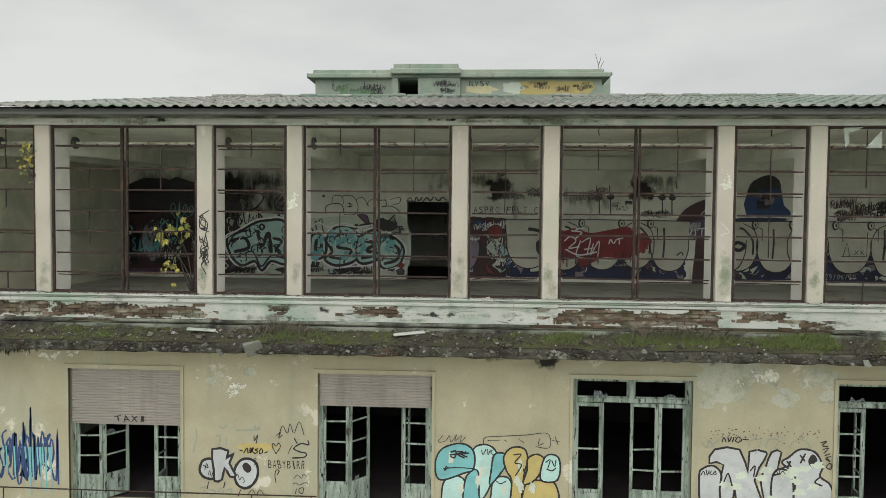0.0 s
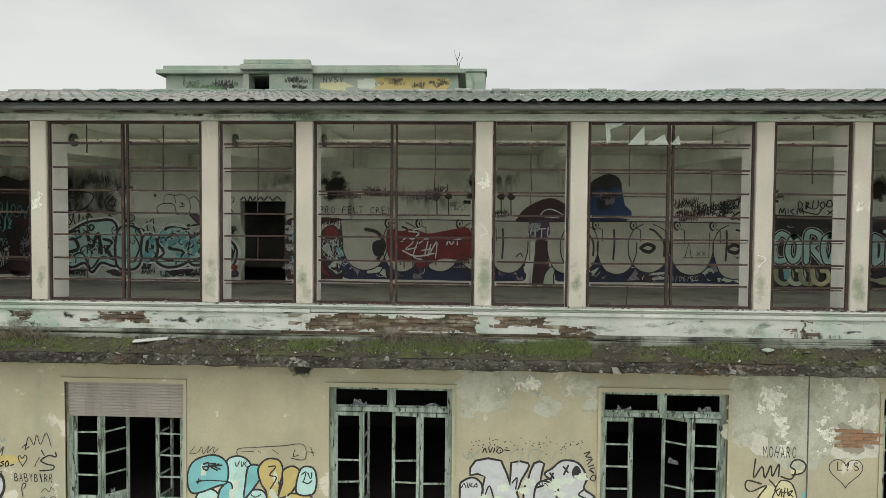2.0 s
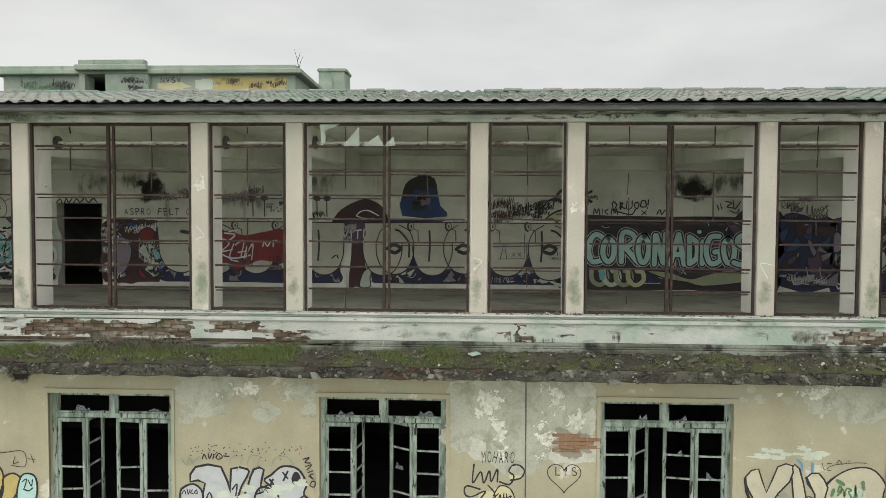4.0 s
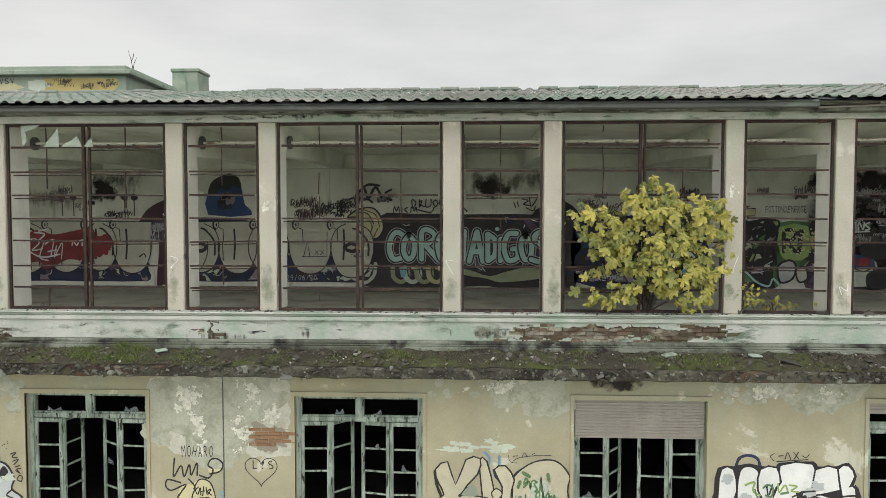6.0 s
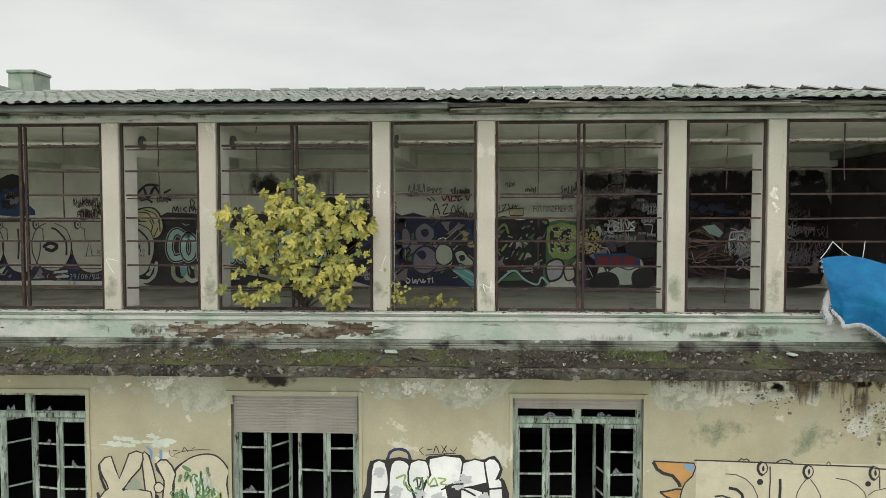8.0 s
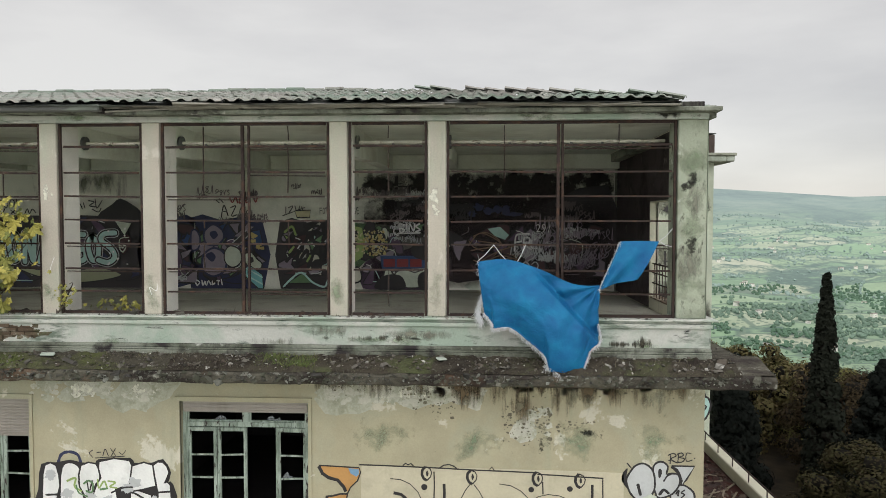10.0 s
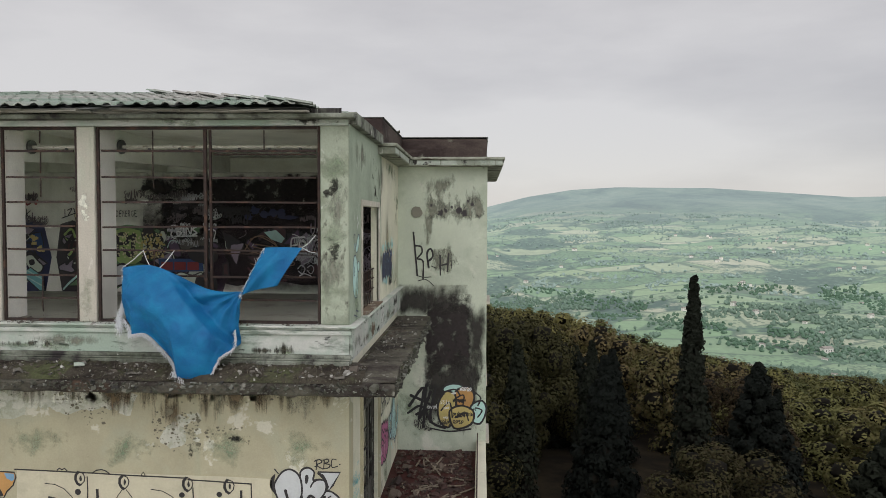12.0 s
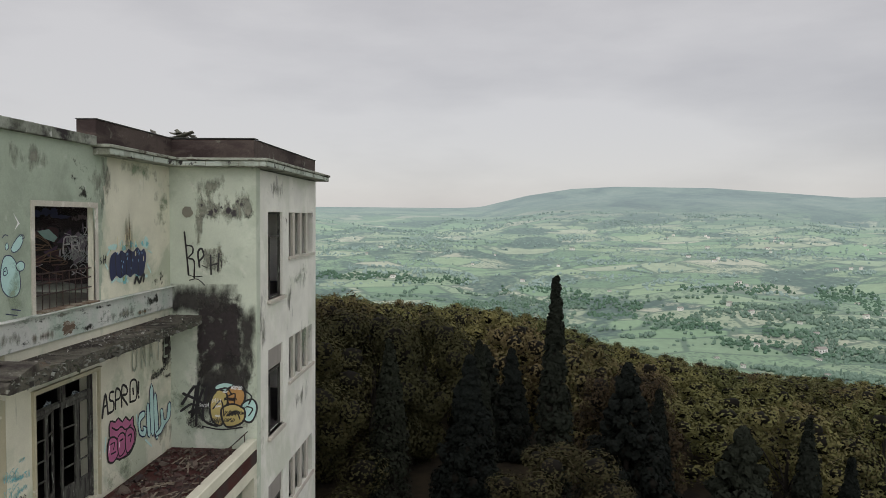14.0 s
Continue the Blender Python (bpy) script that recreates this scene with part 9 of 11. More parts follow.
g.outlined([(-0.1, 11.7), (0.05, 12.0), (0.3, 12.05), (0.5, 11.75), (0.4, 11.3), (0.2, 11.1), (0.0, 11.3)], "lilac", "black", 0.03)
g.tags("white", -0.25, 0.1, 10.98, 12.4, 16, 0.13, 0.025)
g.tags("white", 0.3, 1.3, 11.2, 12.5, 10, 0.2, 0.024)
g.outlined([(0.72, 12.19), (0.95, 12.3), (1.11, 12.15), (0.99, 11.96), (0.76, 12)], "red", "maroon", 0.04)
g.word(g.film("black", "letters"), "ASPRO FELT CREW", 0.3, 2.5, 12.62, 12.8, -0.006, 6, 8, 0.7)
g.finish()


def silver_word(label, u0, u1, rounds, stems, loops, seed):
    """A chain of big round silver letters hanging from a ruled line."""
    g = Piece(label, BACK, seed)
    g.blob(g.film("navy", "ground"), (u0 + u1) / 2, 11.25, (u1 - u0) / 2 - 0.1, 0.34, 0.05, None, 70, 0.95)
    wild(g, u0 + 0.2, u1 - 0.2, 11.0, 11.3, int((u1 - u0) * 7), ("purple", "maroon", "lilac", "soot", "pale", "navy", "navy"), (0.08, 0.22), 0.02)
    f = g.film("silver", "fill")
    g.add(f, [(u0 + 0.1, 11.72), (u1 - 0.1, 11.72), (u1 - 0.03, 12.46), (u0 + 0.03, 12.46)], [(0, 1, 2, 3)])
    for u, r, low in rounds:
        g.shape(f, [(u - r, 11.85), (u - 0.7 * r, low + 0.18), (u, low), (u + 0.7 * r, low + 0.18), (u + r, 11.85), (u + 0.6 * r, 12.3), (u - 0.6 * r, 12.3)], 5)
    f = g.film("black", "outline")
    g.stroke(f, [(u0, 12.45), ((u0 + u1) / 2, 12.47), (u1, 12.45)], 0.026)
    for k, (u, r, low) in enumerate(rounds):
        pts = [(u - r, 11.95), (u - r * 0.95, 11.6), (u - 0.6 * r, low + 0.12), (u, low), (u + 0.6 * r, low + 0.12), (u + r * 0.95, 11.6), (u + r, 11.95)]
        g.curve(f, pts, 0.028)
        if k % 2:
            g.curve(f, [(u - r, 11.95), (u - r * 0.75, 12.25), (u - r * 0.3, 12.4)], 0.024)
            g.curve(f, [(u + r, 11.95), (u + r * 0.75, 12.25), (u + r * 0.2, 12.4)], 0.024)
            g.curve(f, [(u - 0.2, 11.8), (u - 0.04, 11.9), (u + 0.14, 11.82), (u + 0.02, 11.7), (u - 0.14, 11.74)], 0.09)
            g.curve(f, [(u + 0.02, 12.28), (u + 0.3 * r, 12.22), (u + 0.72 * r, 11.95), (u + 0.74 * r, 11.6)], 0.05)
    for u in stems:
        g.curve(f, [(u, 12.25), (u + 0.015, 11.9), (u - 0.01, 11.5)], 0.05)
    for u in loops:
        drop_loop(g, f, u, 12.36)
        g.stroke(f, [(u + 0.08, 12.3), (u + 0.18, 12.26), (u + 0.19, 11.95)], 0.024)
    return g


g = silver_word("row of round silver letters with a red splash and white scrawl", 1.15, 6.05, [(1.8, 0.58, 11.15), (2.75, 0.5, 11.12), (3.75, 0.52, 11.14), (4.65, 0.45, 11.18), (5.5, 0.5, 11.12)], (4.55, 5.35), (2.4, 3.2, 4.24, 5.0), 36)
g.curve(g.film("black", "mark"), [(1.82, 12.21), (2.14, 12.12), (2.31, 11.78), (2.14, 11.44)], 0.09)
g.shape(g.film("black", "mark"), [(2.03, 11.89), (2.25, 11.93), (2.29, 11.67), (2.1, 11.51), (1.99, 11.7)], 3)
f = g.film("red", "splash")
g.shape(f, [(2.38, 12.2), (2.75, 12.17), (3.05, 12.24), (3.43, 12.12), (3.96, 12.21), (4.49, 12.26), (4.53, 11.69), (4.46, 11.43), (4.12, 11.46), (3.78, 11.47), (3.44, 11.3), (3.17, 11.22), (3.06, 11.41), (2.45, 11.44)], 4)
g.blob(f, 4.75, 11.85, 0.3, 0.3, 0.4)
f = g.film("maroon", "drips")
for k in range(16):
    u = g.rnd.uniform(2.5, 4.6)
    g.stroke(f, [(u, 11.6), (u + 0.01, g.rnd.uniform(11.2, 11.45))], 0.03)
g.pens("white", 0.035, [[(2.75, 11.9), (2.9, 12.02), (3.05, 11.9), (2.86, 11.71), (3.13, 11.75)], [(3.17, 11.9), (3.06, 11.53), (3.28, 11.45)], [(3.21, 11.87), (3.43, 11.98), (3.36, 11.6)], [(3.51, 11.83), (3.44, 11.53), (3.66, 11.91), (3.63, 11.49)], [(2.94, 12.17), (3.2, 12.13), (3.05, 11.98)], [(2.79, 11.67), (3.13, 11.53), (3.59, 11.61)], [(3.92, 11.84), (3.96, 11.95), (4.04, 11.84), (4.11, 11.95)], [(4.19, 11.98), (4.19, 11.84)], [(4.11, 11.95), (4.28, 11.99)], [(3.24, 12.25), (3.05, 12.21)], [(3.28, 11.68), (3.51, 11.72)]])
g.pens("pale", 0.022, [[(1.76, 12.23), (1.62, 12.16), (1.77, 12.08)], [(1.53, 11.81), (1.76, 11.74), (1.61, 11.59), (1.91, 11.66)], [(1.84, 11.82), (1.95, 11.59), (1.99, 11.86)], [(1.53, 11.66), (1.68, 11.47), (1.99, 11.51)]])
g.pens("black", 0.03, [[(5.7, 11.55), (5.81, 11.63), (5.86, 11.54)], [(4.23, 11.37), (4.42, 11.43)], [(4.19, 11.3), (4.38, 11.35)]])
g.finish()
g = Piece("dark smoke marks and crowded tags on the upper back wall", BACK, 37)
for k, (u, v, a, b) in enumerate(((1.05, 13.3, 0.5, 0.42), (4.75, 13.3, 0.45, 0.4), (-6.3, 13.2, 0.35, 0.5), (14.7, 13.3, 0.5, 0.3), (22.85, 13.4, 0.5, 0.3))):
    soft_stain("smoke_stain", u, v, a, b, S_DAMP, "dark smoke mark on the upper back wall", lambda p, q: (p, Y_BACK - 0.0735 - 0.0003 * k, min(13.76, q)))
for k in range(7):
    soft_stain("smoke_stain", 2.6 + 0.2 * k, 12.95 + 0.06 * (k % 3), 0.14, 0.36, S_BROWN, "brown smoke smear on the back wall", lambda u, v: (u, Y_BACK - 0.073 - 0.0003 * k, v))
f = g.film("soot", "drips")
for u in (3.65, 3.95, 5.3, 5.55):
    g.stroke(f, [(u, 13.05), (u + 0.01, 12.6)], 0.03)
    g.blob(f, u, 13.08, 0.09, 0.08, 0.3)
g.tags("dim", 1.1, 1.6, 13.0, 13.25, 5, 0.14, 0.03)
g.tags("dim", 1.7, 2.5, 13.05, 13.3, 7, 0.18, 0.03)
g.tags("dim", 2.7, 3.8, 12.9, 13.3, 8, 0.2, 0.026)
g.tags("soot", 4.0, 4.6, 12.75, 12.95, 6, 0.12, 0.018)
g.tags("soot", 4.9, 5.7, 12.6, 12.75, 8, 0.12, 0.02)
g.finish()
g = Piece("black hill shape with white letters", BACK, 38)
g.shape(g.film("maroon", "hill"), [(5.6, 12.23), (5.78, 12.63), (6.05, 12.87), (6.51, 13.05), (6.89, 12.93), (7.1, 12.63), (7.09, 12.31), (6.73, 12.38), (6.57, 11.97), (6.52, 11.52), (6.62, 10.83), (6.29, 10.83), (6.11, 10.83), (6.19, 11.97), (5.96, 12.2)], 3)
g.shape(g.film("purple", "face"), [(5.77, 12.27), (6.12, 12.46), (6.69, 12.48), (6.66, 12.12), (6.27, 11.97), (5.85, 12.05)], 3)
g.pens("white", 0.028, [[(6.31, 12.63), (6.43, 12.74), (6.62, 12.76), (6.88, 12.63)], [(6.31, 12.63), (6.5, 12.56), (6.77, 12.56)], [(5.77, 12.29), (5.8, 12.12), (5.9, 12.08)], [(5.8, 12.21), (5.89, 12.23)], [(5.97, 12.27), (6.02, 12.08), (6.1, 12.27)], [(6.18, 12.26), (6.18, 12.06)], [(6.27, 12.26), (6.44, 12.27)], [(6.35, 12.26), (6.34, 12.05)], [(6.51, 12.29), (6.5, 12.08), (6.6, 12.12)], [(5.92, 12.01), (5.96, 11.9), (6.19, 11.97)], [(6.46, 11.97), (6.61, 12.05)]])
g.outlined([(6.4, 10.83), (6.47, 11.16), (6.65, 11.31), (6.85, 11.22), (6.67, 11.1), (6.66, 10.83)], "pale", "black", 0.03)
g.tags("grey", 5.8, 6.4, 11.9, 12.4, 6, 0.14, 0.024)
g.finish()
g = Piece("dark blue pointed shape with pale rings", BACK, 39)
g.shape(g.film("blue", "fill"), [(7.48, 12.63), (7.49, 13.21), (7.6, 13.43), (7.9, 13.56), (8.26, 13.53), (8.37, 13.25), (8.44, 12.89), (8.62, 12.62)], 2)
g.shape(g.film("soot", "crown"), [(7.47, 13.11), (7.56, 13.43), (7.75, 13.58), (8.04, 13.68), (8.3, 13.55), (8.35, 13.29), (8.16, 13.36), (8, 13.24), (7.82, 13.31), (7.65, 13.11)], 2)
g.shape(g.film("lilac", "patch"), [(7.81, 13.14), (8.05, 13.21), (8.19, 13.07), (8.12, 12.89), (7.89, 12.92)], 2)
g.tags("soot", 7.7, 8.3, 12.8, 13.15, 5, 0.14, 0.04)
g.blob(g.film("navy", "base"), 7.75, 12.5, 0.75, 0.06, 0.3)
g.finish()
g = silver_word("second row of round silver letters on a dark blue ground", 6.5, 11.55, [(6.98, 0.5, 11.12), (7.3, 0.48, 11.15), (8.25, 0.5, 11.12), (9.05, 0.52, 11.17), (10.12, 0.54, 11.12), (11.2, 0.55, 11.03)], (8.17, 10.98), (7.7, 8.65, 9.75, 10.64), 40)
g.stroke(g.film("black", "line"), [(9.95, 11.55), (10.05, 11.95), (10.12, 11.56)], 0.024)
g.stroke(g.film("black", "line"), [(9.9, 11.56), (10.55, 11.57), (10.56, 12.2)], 0.02)
g.word(g.film("grey", "date"), "29/06/20", 9.5, 10.3, 10.96, 11.1, -0.01, 3, 5, 0.7)
g.word(g.film("black", "small_letters"), "XX", 10.22, 10.5, 11.62, 11.72, 0.0, 3, 5, 0.8)
g.word(g.film("black", "small_letters"), "T-MAX", 11.16, 11.5, 11.54, 11.62, 0.0, 4, 5, 0.8)
g.word(g.film("black", "small_letters"), "RACIO", 11.12, 11.5, 11.66, 11.75, 0.0, 4, 6, 0.8)
g.pens("pale", 0.06, [[(9.14, 11.14), (9.44, 11.17)], [(9.17, 11.02), (9.47, 11.04)]])
g.finish()
g = Piece("loose red and black scrawl above the silver letters", BACK, 41)
g.tags("maroon", 9.6, 10.4, 12.6, 13.05, 14, 0.2, 0.024)
g.pens("black", 0.035, [[(10.28, 12.87), (10.34, 12.69), (10.45, 12.93), (10.53, 12.76)], [(10.49, 12.83), (10.68, 12.89)], [(10.6, 12.94), (10.58, 12.72), (10.75, 12.8)], [(10.83, 12.98), (10.86, 12.89)], [(10.94, 13), (10.92, 12.89)], [(10.27, 12.72), (10.42, 12.78)]])
g.tags("black", 10.3, 11.1, 12.6, 12.95, 10, 0.16, 0.026)
g.finish()
g = Piece("big pale turquoise letters on a black band", BACK, 42)
g.shape(g.film("soot", "ground"), [(11.79, 12.54), (12.82, 12.65), (14.07, 12.64), (15.09, 12.65), (16.1, 12.62), (16.79, 12.58), (16.81, 10.81), (14.66, 10.82), (13.19, 10.79), (11.64, 10.8), (11.42, 11.09)], 3)
wild(g, 11.7, 16.7, 10.98, 12.55, 34, ("soot", "purple", "navy", "maroon", "soot"), (0.1, 0.3), 0.03)
g.outlined([(11.08, 12.56), (11.31, 12.74), (11.64, 12.81), (11.86, 12.69), (12, 12.32), (11.85, 12.04), (11.6, 12.07), (11.43, 12.39), (11.27, 12.56)], "cream", "black", 0.04)
g.pens("black", 0.026, [[(11.34, 12.69), (11.6, 12.65), (11.75, 12.39)], [(11.49, 12.75), (11.79, 12.63), (11.9, 12.32)], [(11.64, 12.13), (11.71, 12.32), (11.64, 12.47)], [(11.75, 12.07), (11.85, 12.28)]])
g.pens("pale", 0.1, [[(11.23, 11.02), (11.53, 10.91), (11.75, 11.1), (11.79, 11.39)], [(11.42, 11.21), (11.6, 11.1), (11.68, 11.32)]])
g.pens("black", 0.03, [[(11.31, 11), (11.57, 10.98), (11.71, 11.21)], [(11.49, 11.09), (11.63, 11.21)]])
for k in range(4):
    u = 12.35 + 0.3 * k
    g.curve(g.film(("sage", "pale", "sage", "cream")[k], "curl"), [(u - 0.12, 11.3), (u - 0.1, 11.05), (u + 0.08, 10.93), (u + 0.26, 11.05), (u + 0.24, 11.25), (u + 0.1, 11.28)], 0.11)
    g.curve(g.film("black", "curl"), [(u - 0.05, 11.3), (u - 0.02, 11.1), (u + 0.1, 11.0), (u + 0.2, 11.1)], 0.025)
g.blob(g.film("teal", "curl"), 12.5, 11.18, 0.09, 0.14, 0.2)
g.outlined([(13.6, 11.29), (14.15, 11.26), (14.66, 11.1), (15.1, 11.22), (15.68, 11.32), (16.3, 11.15), (15.83, 11), (14.95, 10.92), (14.59, 11.01), (14.08, 11.09)], "sage", "black", 0.03, 3)
LETTERS = [
    [[(12.51, 12.1), (12.34, 12.19), (12.2, 12.06), (12.14, 11.76), (12.25, 11.51), (12.51, 11.56)]],
    [[(12.64, 12.1), (12.77, 11.95), (12.75, 11.62), (12.62, 11.51), (12.51, 11.69), (12.53, 11.95), (12.64, 12.1)]],
    [[(12.96, 11.51), (12.97, 12.19), (13.19, 12.22), (13.29, 12.05), (13.06, 11.87)], [(13.08, 11.84), (13.38, 11.49)]],
    [[(13.52, 12.15), (13.63, 11.92), (13.57, 11.56), (13.45, 11.52), (13.37, 11.81), (13.41, 12.06), (13.52, 12.15)]],
    [[(13.77, 11.46), (13.79, 12.17)], [(13.81, 12.17), (13.98, 11.51)], [(14, 11.49), (14.04, 12.21)]],
    [[(14.16, 11.46), (14.35, 12.2)], [(14.36, 12.2), (14.5, 11.46)], [(14.22, 11.7), (14.47, 11.7)]],
    [[(14.63, 11.48), (14.62, 12.14)], [(14.62, 12.14), (14.8, 11.99), (14.8, 11.63), (14.64, 11.48)]],
    [[(14.95, 12.02), (14.94, 11.48)]],
    [[(15.34, 12.16), (15.13, 12.13), (15.03, 11.81), (15.14, 11.49), (15.36, 11.55), (15.36, 11.77), (15.24, 11.77)]],
    [[(15.56, 12.08), (15.71, 11.92), (15.69, 11.58), (15.55, 11.51), (15.46, 11.77), (15.47, 11.99), (15.56, 12.08)]],
    [[(16.15, 12.2), (15.87, 12.17), (15.79, 12.01), (16.04, 11.81), (16.14, 11.6), (15.97, 11.45), (15.71, 11.51)]]]
for letter in LETTERS:
    for colour, name, w in (("grey", "edge", 0.235), ("black", "outline", 0.195), ("aqua", "face", 0.125)):
        f = g.film(colour, name)
        for pts in letter:
            g.curve(f, pts, w)
g.blob(g.film("black", "outline"), 14.86, 12.27, 0.09, 0.08, 0.1)
g.blob(g.film("aqua", "face"), 14.86, 12.27, 0.055, 0.05, 0.1)
g.pens("pale", 0.022, [[(12.23, 11.99), (12.2, 11.76), (12.25, 11.62)], [(13.01, 12.06), (13.02, 11.62)], [(13.84, 11.99), (13.91, 11.77)], [(13.43, 11.95), (13.41, 11.73)], [(15.09, 11.99), (15.06, 11.77)], [(15.87, 12.11), (15.85, 12)], [(14.95, 11.92), (14.93, 11.63)]])
g.shape(g.film("black", "hill"), [(15.67, 12.56), (16.1, 12.93), (16.31, 13.07), (16.6, 12.93), (16.82, 12.76), (16.82, 12.54)], 2)
g.outlined([(16.15, 12.51), (16.59, 12.45), (16.4, 12.13)], "pale", "black", 0.024, 1)
g.pens("pale", 0.03, [[(16.27, 11.79), (16.35, 11.72), (16.43, 11.84), (16.38, 11.89), (16.35, 11.82), (16.3, 11.88), (16.27, 11.79)]])
f = g.film("white", "spots")
for k in range(14):
    g.blob(f, g.rnd.uniform(15.9, 16.6), g.rnd.uniform(11.3, 12.4), 0.025, 0.025, 0.3, None, 12)
g.pens("black", 0.03, [[(12.71, 12.98), (12.75, 12.8), (12.82, 12.93), (12.73, 13.02)], [(12.91, 13), (12.91, 12.81), (12.97, 12.98), (12.91, 12.91), (13.03, 12.83)], [(13.08, 13.02), (13.07, 12.83), (13.19, 12.86), (13.2, 13.03)], [(13.32, 13), (13.25, 12.93), (13.32, 12.83), (13.37, 12.93), (13.32, 13)], [(13.44, 13.03), (13.41, 12.89), (13.54, 12.89), (13.52, 13.03), (13.44, 13.03)], [(13.6, 13.05), (13.59, 12.93)], [(13.57, 12.86), (13.58, 12.84)], [(12.75, 12.8), (12.91, 12.74), (13.19, 12.69), (13.28, 12.81)]])
g.pens("soot", 0.026, [[(12.25, 12.69), (12.28, 12.83), (12.33, 12.72), (12.38, 12.83), (12.41, 12.69)], [(12.47, 12.81), (12.47, 12.69)], [(12.61, 12.81), (12.53, 12.76), (12.61, 12.69)], [(12.69, 12.69), (12.71, 12.83), (12.78, 12.72), (12.82, 12.83), (12.85, 12.69)], [(13.44, 12.78), (13.55, 12.69)], [(13.55, 12.78), (13.44, 12.68)], [(13.81, 12.69), (13.88, 12.81), (13.93, 12.69), (14.01, 12.8), (14.1, 12.71)], [(15.27, 12.93), (15.32, 12.81)], [(15.35, 12.96), (15.39, 12.83)], [(15.48, 13.02), (15.63, 12.98), (15.51, 12.89), (15.66, 12.86)], [(15.66, 13.05), (15.7, 12.83), (15.84, 13.02)], [(15.58, 12.8), (15.74, 12.73), (15.81, 12.83)]])
g.pens("black", 0.06, [[(11.3, 13.1), (11.5, 13.3), (11.62, 13.05), (11.8, 13.32), (11.95, 13.08)], [(11.4, 13.22), (11.6, 13.38), (11.9, 13.36)], [(11.45, 12.98), (11.6, 13.02), (11.72, 12.94)], [(11.1, 13.0), (11.25, 13.06)], [(12.05, 13.18), (12.2, 13.26)], [(12.08, 13.05), (12.2, 13.0)]])
g.tags("dim", 10.9, 12.4, 12.95, 13.2, 5, 0.14, 0.03)
g.finish()
g = Piece("dark violet mural of rounded hills with small white marks", BACK, 45)
g.shape(g.film("navy", "hill"), [(16.8, 10.95), (16.8, 12.5), (17.2, 12.75), (17.7, 12.6), (18.2, 12.55), (18.2, 10.95)], 2)
wild(g, 16.85, 18.2, 11.0, 12.45, 26, ("navy", "purple", "soot", "blue", "lilac", "maroon"), (0.14, 0.36), 0.03)
g.tags("grey", 16.8, 18.2, 11.0, 11.2, 9, 0.14, 0.025)
g.tags("dim", 16.9, 18.1, 12.6, 13.3, 8, 0.2, 0.03)
g.finish()
g = Piece("crowded blue, green and white mural of overlapping shapes", BACK, 46)
g.shape(g.film("navy", "ground"), [(18.08, 12.59), (18.86, 12.53), (19.93, 12.51), (19.96, 10.81), (18.08, 10.81)], 2)
wild(g, 18.2, 19.95, 11.0, 12.4, 34, ("navy", "soot", "purple", "blue", "green", "lilac"), (0.12, 0.3), 0.03)
g.outlined([(18.12, 12.23), (18.25, 12.27), (18.34, 12.08), (18.3, 11.83), (18.12, 11.79)], "lilac", "navy", 0.04)
g.outlined([(18.45, 12.23), (18.68, 12.42), (18.92, 12.27), (18.94, 12.05), (18.75, 11.9), (18.49, 11.95)], "lilac", "navy", 0.05)
g.outlined([(18.42, 11.64), (18.71, 11.83), (18.99, 11.64), (18.97, 11.27), (18.67, 11.11), (18.41, 11.27)], "lilac", "navy", 0.05)
g.outlined([(18.49, 11.64), (18.64, 11.71), (18.73, 11.6), (18.64, 11.49)], "navy", "navy", 0.02)
g.outlined([(18.6, 12.2), (18.73, 12.25), (18.79, 12.14), (18.68, 12.06)], "navy", "navy", 0.02)
g.outlined([(18.97, 11.72), (19.12, 11.88), (19.36, 11.77), (19.39, 11.49), (19.19, 11.34), (18.99, 11.46)], "pale", "black", 0.03)
g.outlined([(19.45, 11.64), (19.64, 11.72), (19.79, 11.57), (19.93, 11.42), (19.82, 11.27), (19.56, 11.38)], "pale", "black", 0.035)
g.shape(g.film("black", "eye"), [(19.56, 11.57), (19.68, 11.6), (19.71, 11.49), (19.6, 11.45)], 3)
g.outlined([(19.36, 11.23), (19.6, 11.4), (19.93, 11.16), (19.96, 10.81), (19.82, 10.81)], "teal", "black", 0.03, 1)
g.pens("aqua", 0.035, [[(19.42, 11.2), (19.93, 10.92)], [(19.53, 11.31), (19.93, 11.09)]])
g.outlined([(19.16, 11.94), (19.53, 12.27), (19.6, 12.16), (19.29, 11.86)], "soot", "grey", 0.02, 1)
f = g.film("yellow", "spots")
for k in range(10):
    g.blob(f, g.rnd.uniform(19.6, 19.95), g.rnd.uniform(11.8, 12.2), 0.05, 0.04, 0.5)
g.pens("white", 0.03, [[(18.25, 11.01), (18.32, 10.96), (18.26, 10.88), (18.22, 10.94)], [(18.38, 11.01), (18.4, 10.88), (18.46, 10.99), (18.47, 10.9)], [(18.5, 10.88), (18.55, 11), (18.61, 10.9)], [(18.65, 10.99), (18.65, 10.9), (18.71, 10.94)], [(18.77, 11), (18.83, 11)], [(18.8, 11), (18.8, 10.9)], [(18.9, 10.9), (18.88, 11.03)]])
g.pens("black", 0.026, [[(18.9, 12.62), (18.97, 12.9), (19.07, 12.64)], [(19.02, 12.75), (18.95, 12.74)], [(19.14, 12.84), (19.27, 12.88), (19.16, 12.64), (19.29, 12.66)], [(19.34, 12.64), (19.42, 12.86), (19.49, 12.64)], [(19.53, 12.86), (19.53, 12.64)], [(19.63, 12.82), (19.54, 12.73), (19.66, 12.62)], [(18.77, 13.03), (18.85, 12.96)], [(18.86, 13.06), (18.95, 12.97)]])
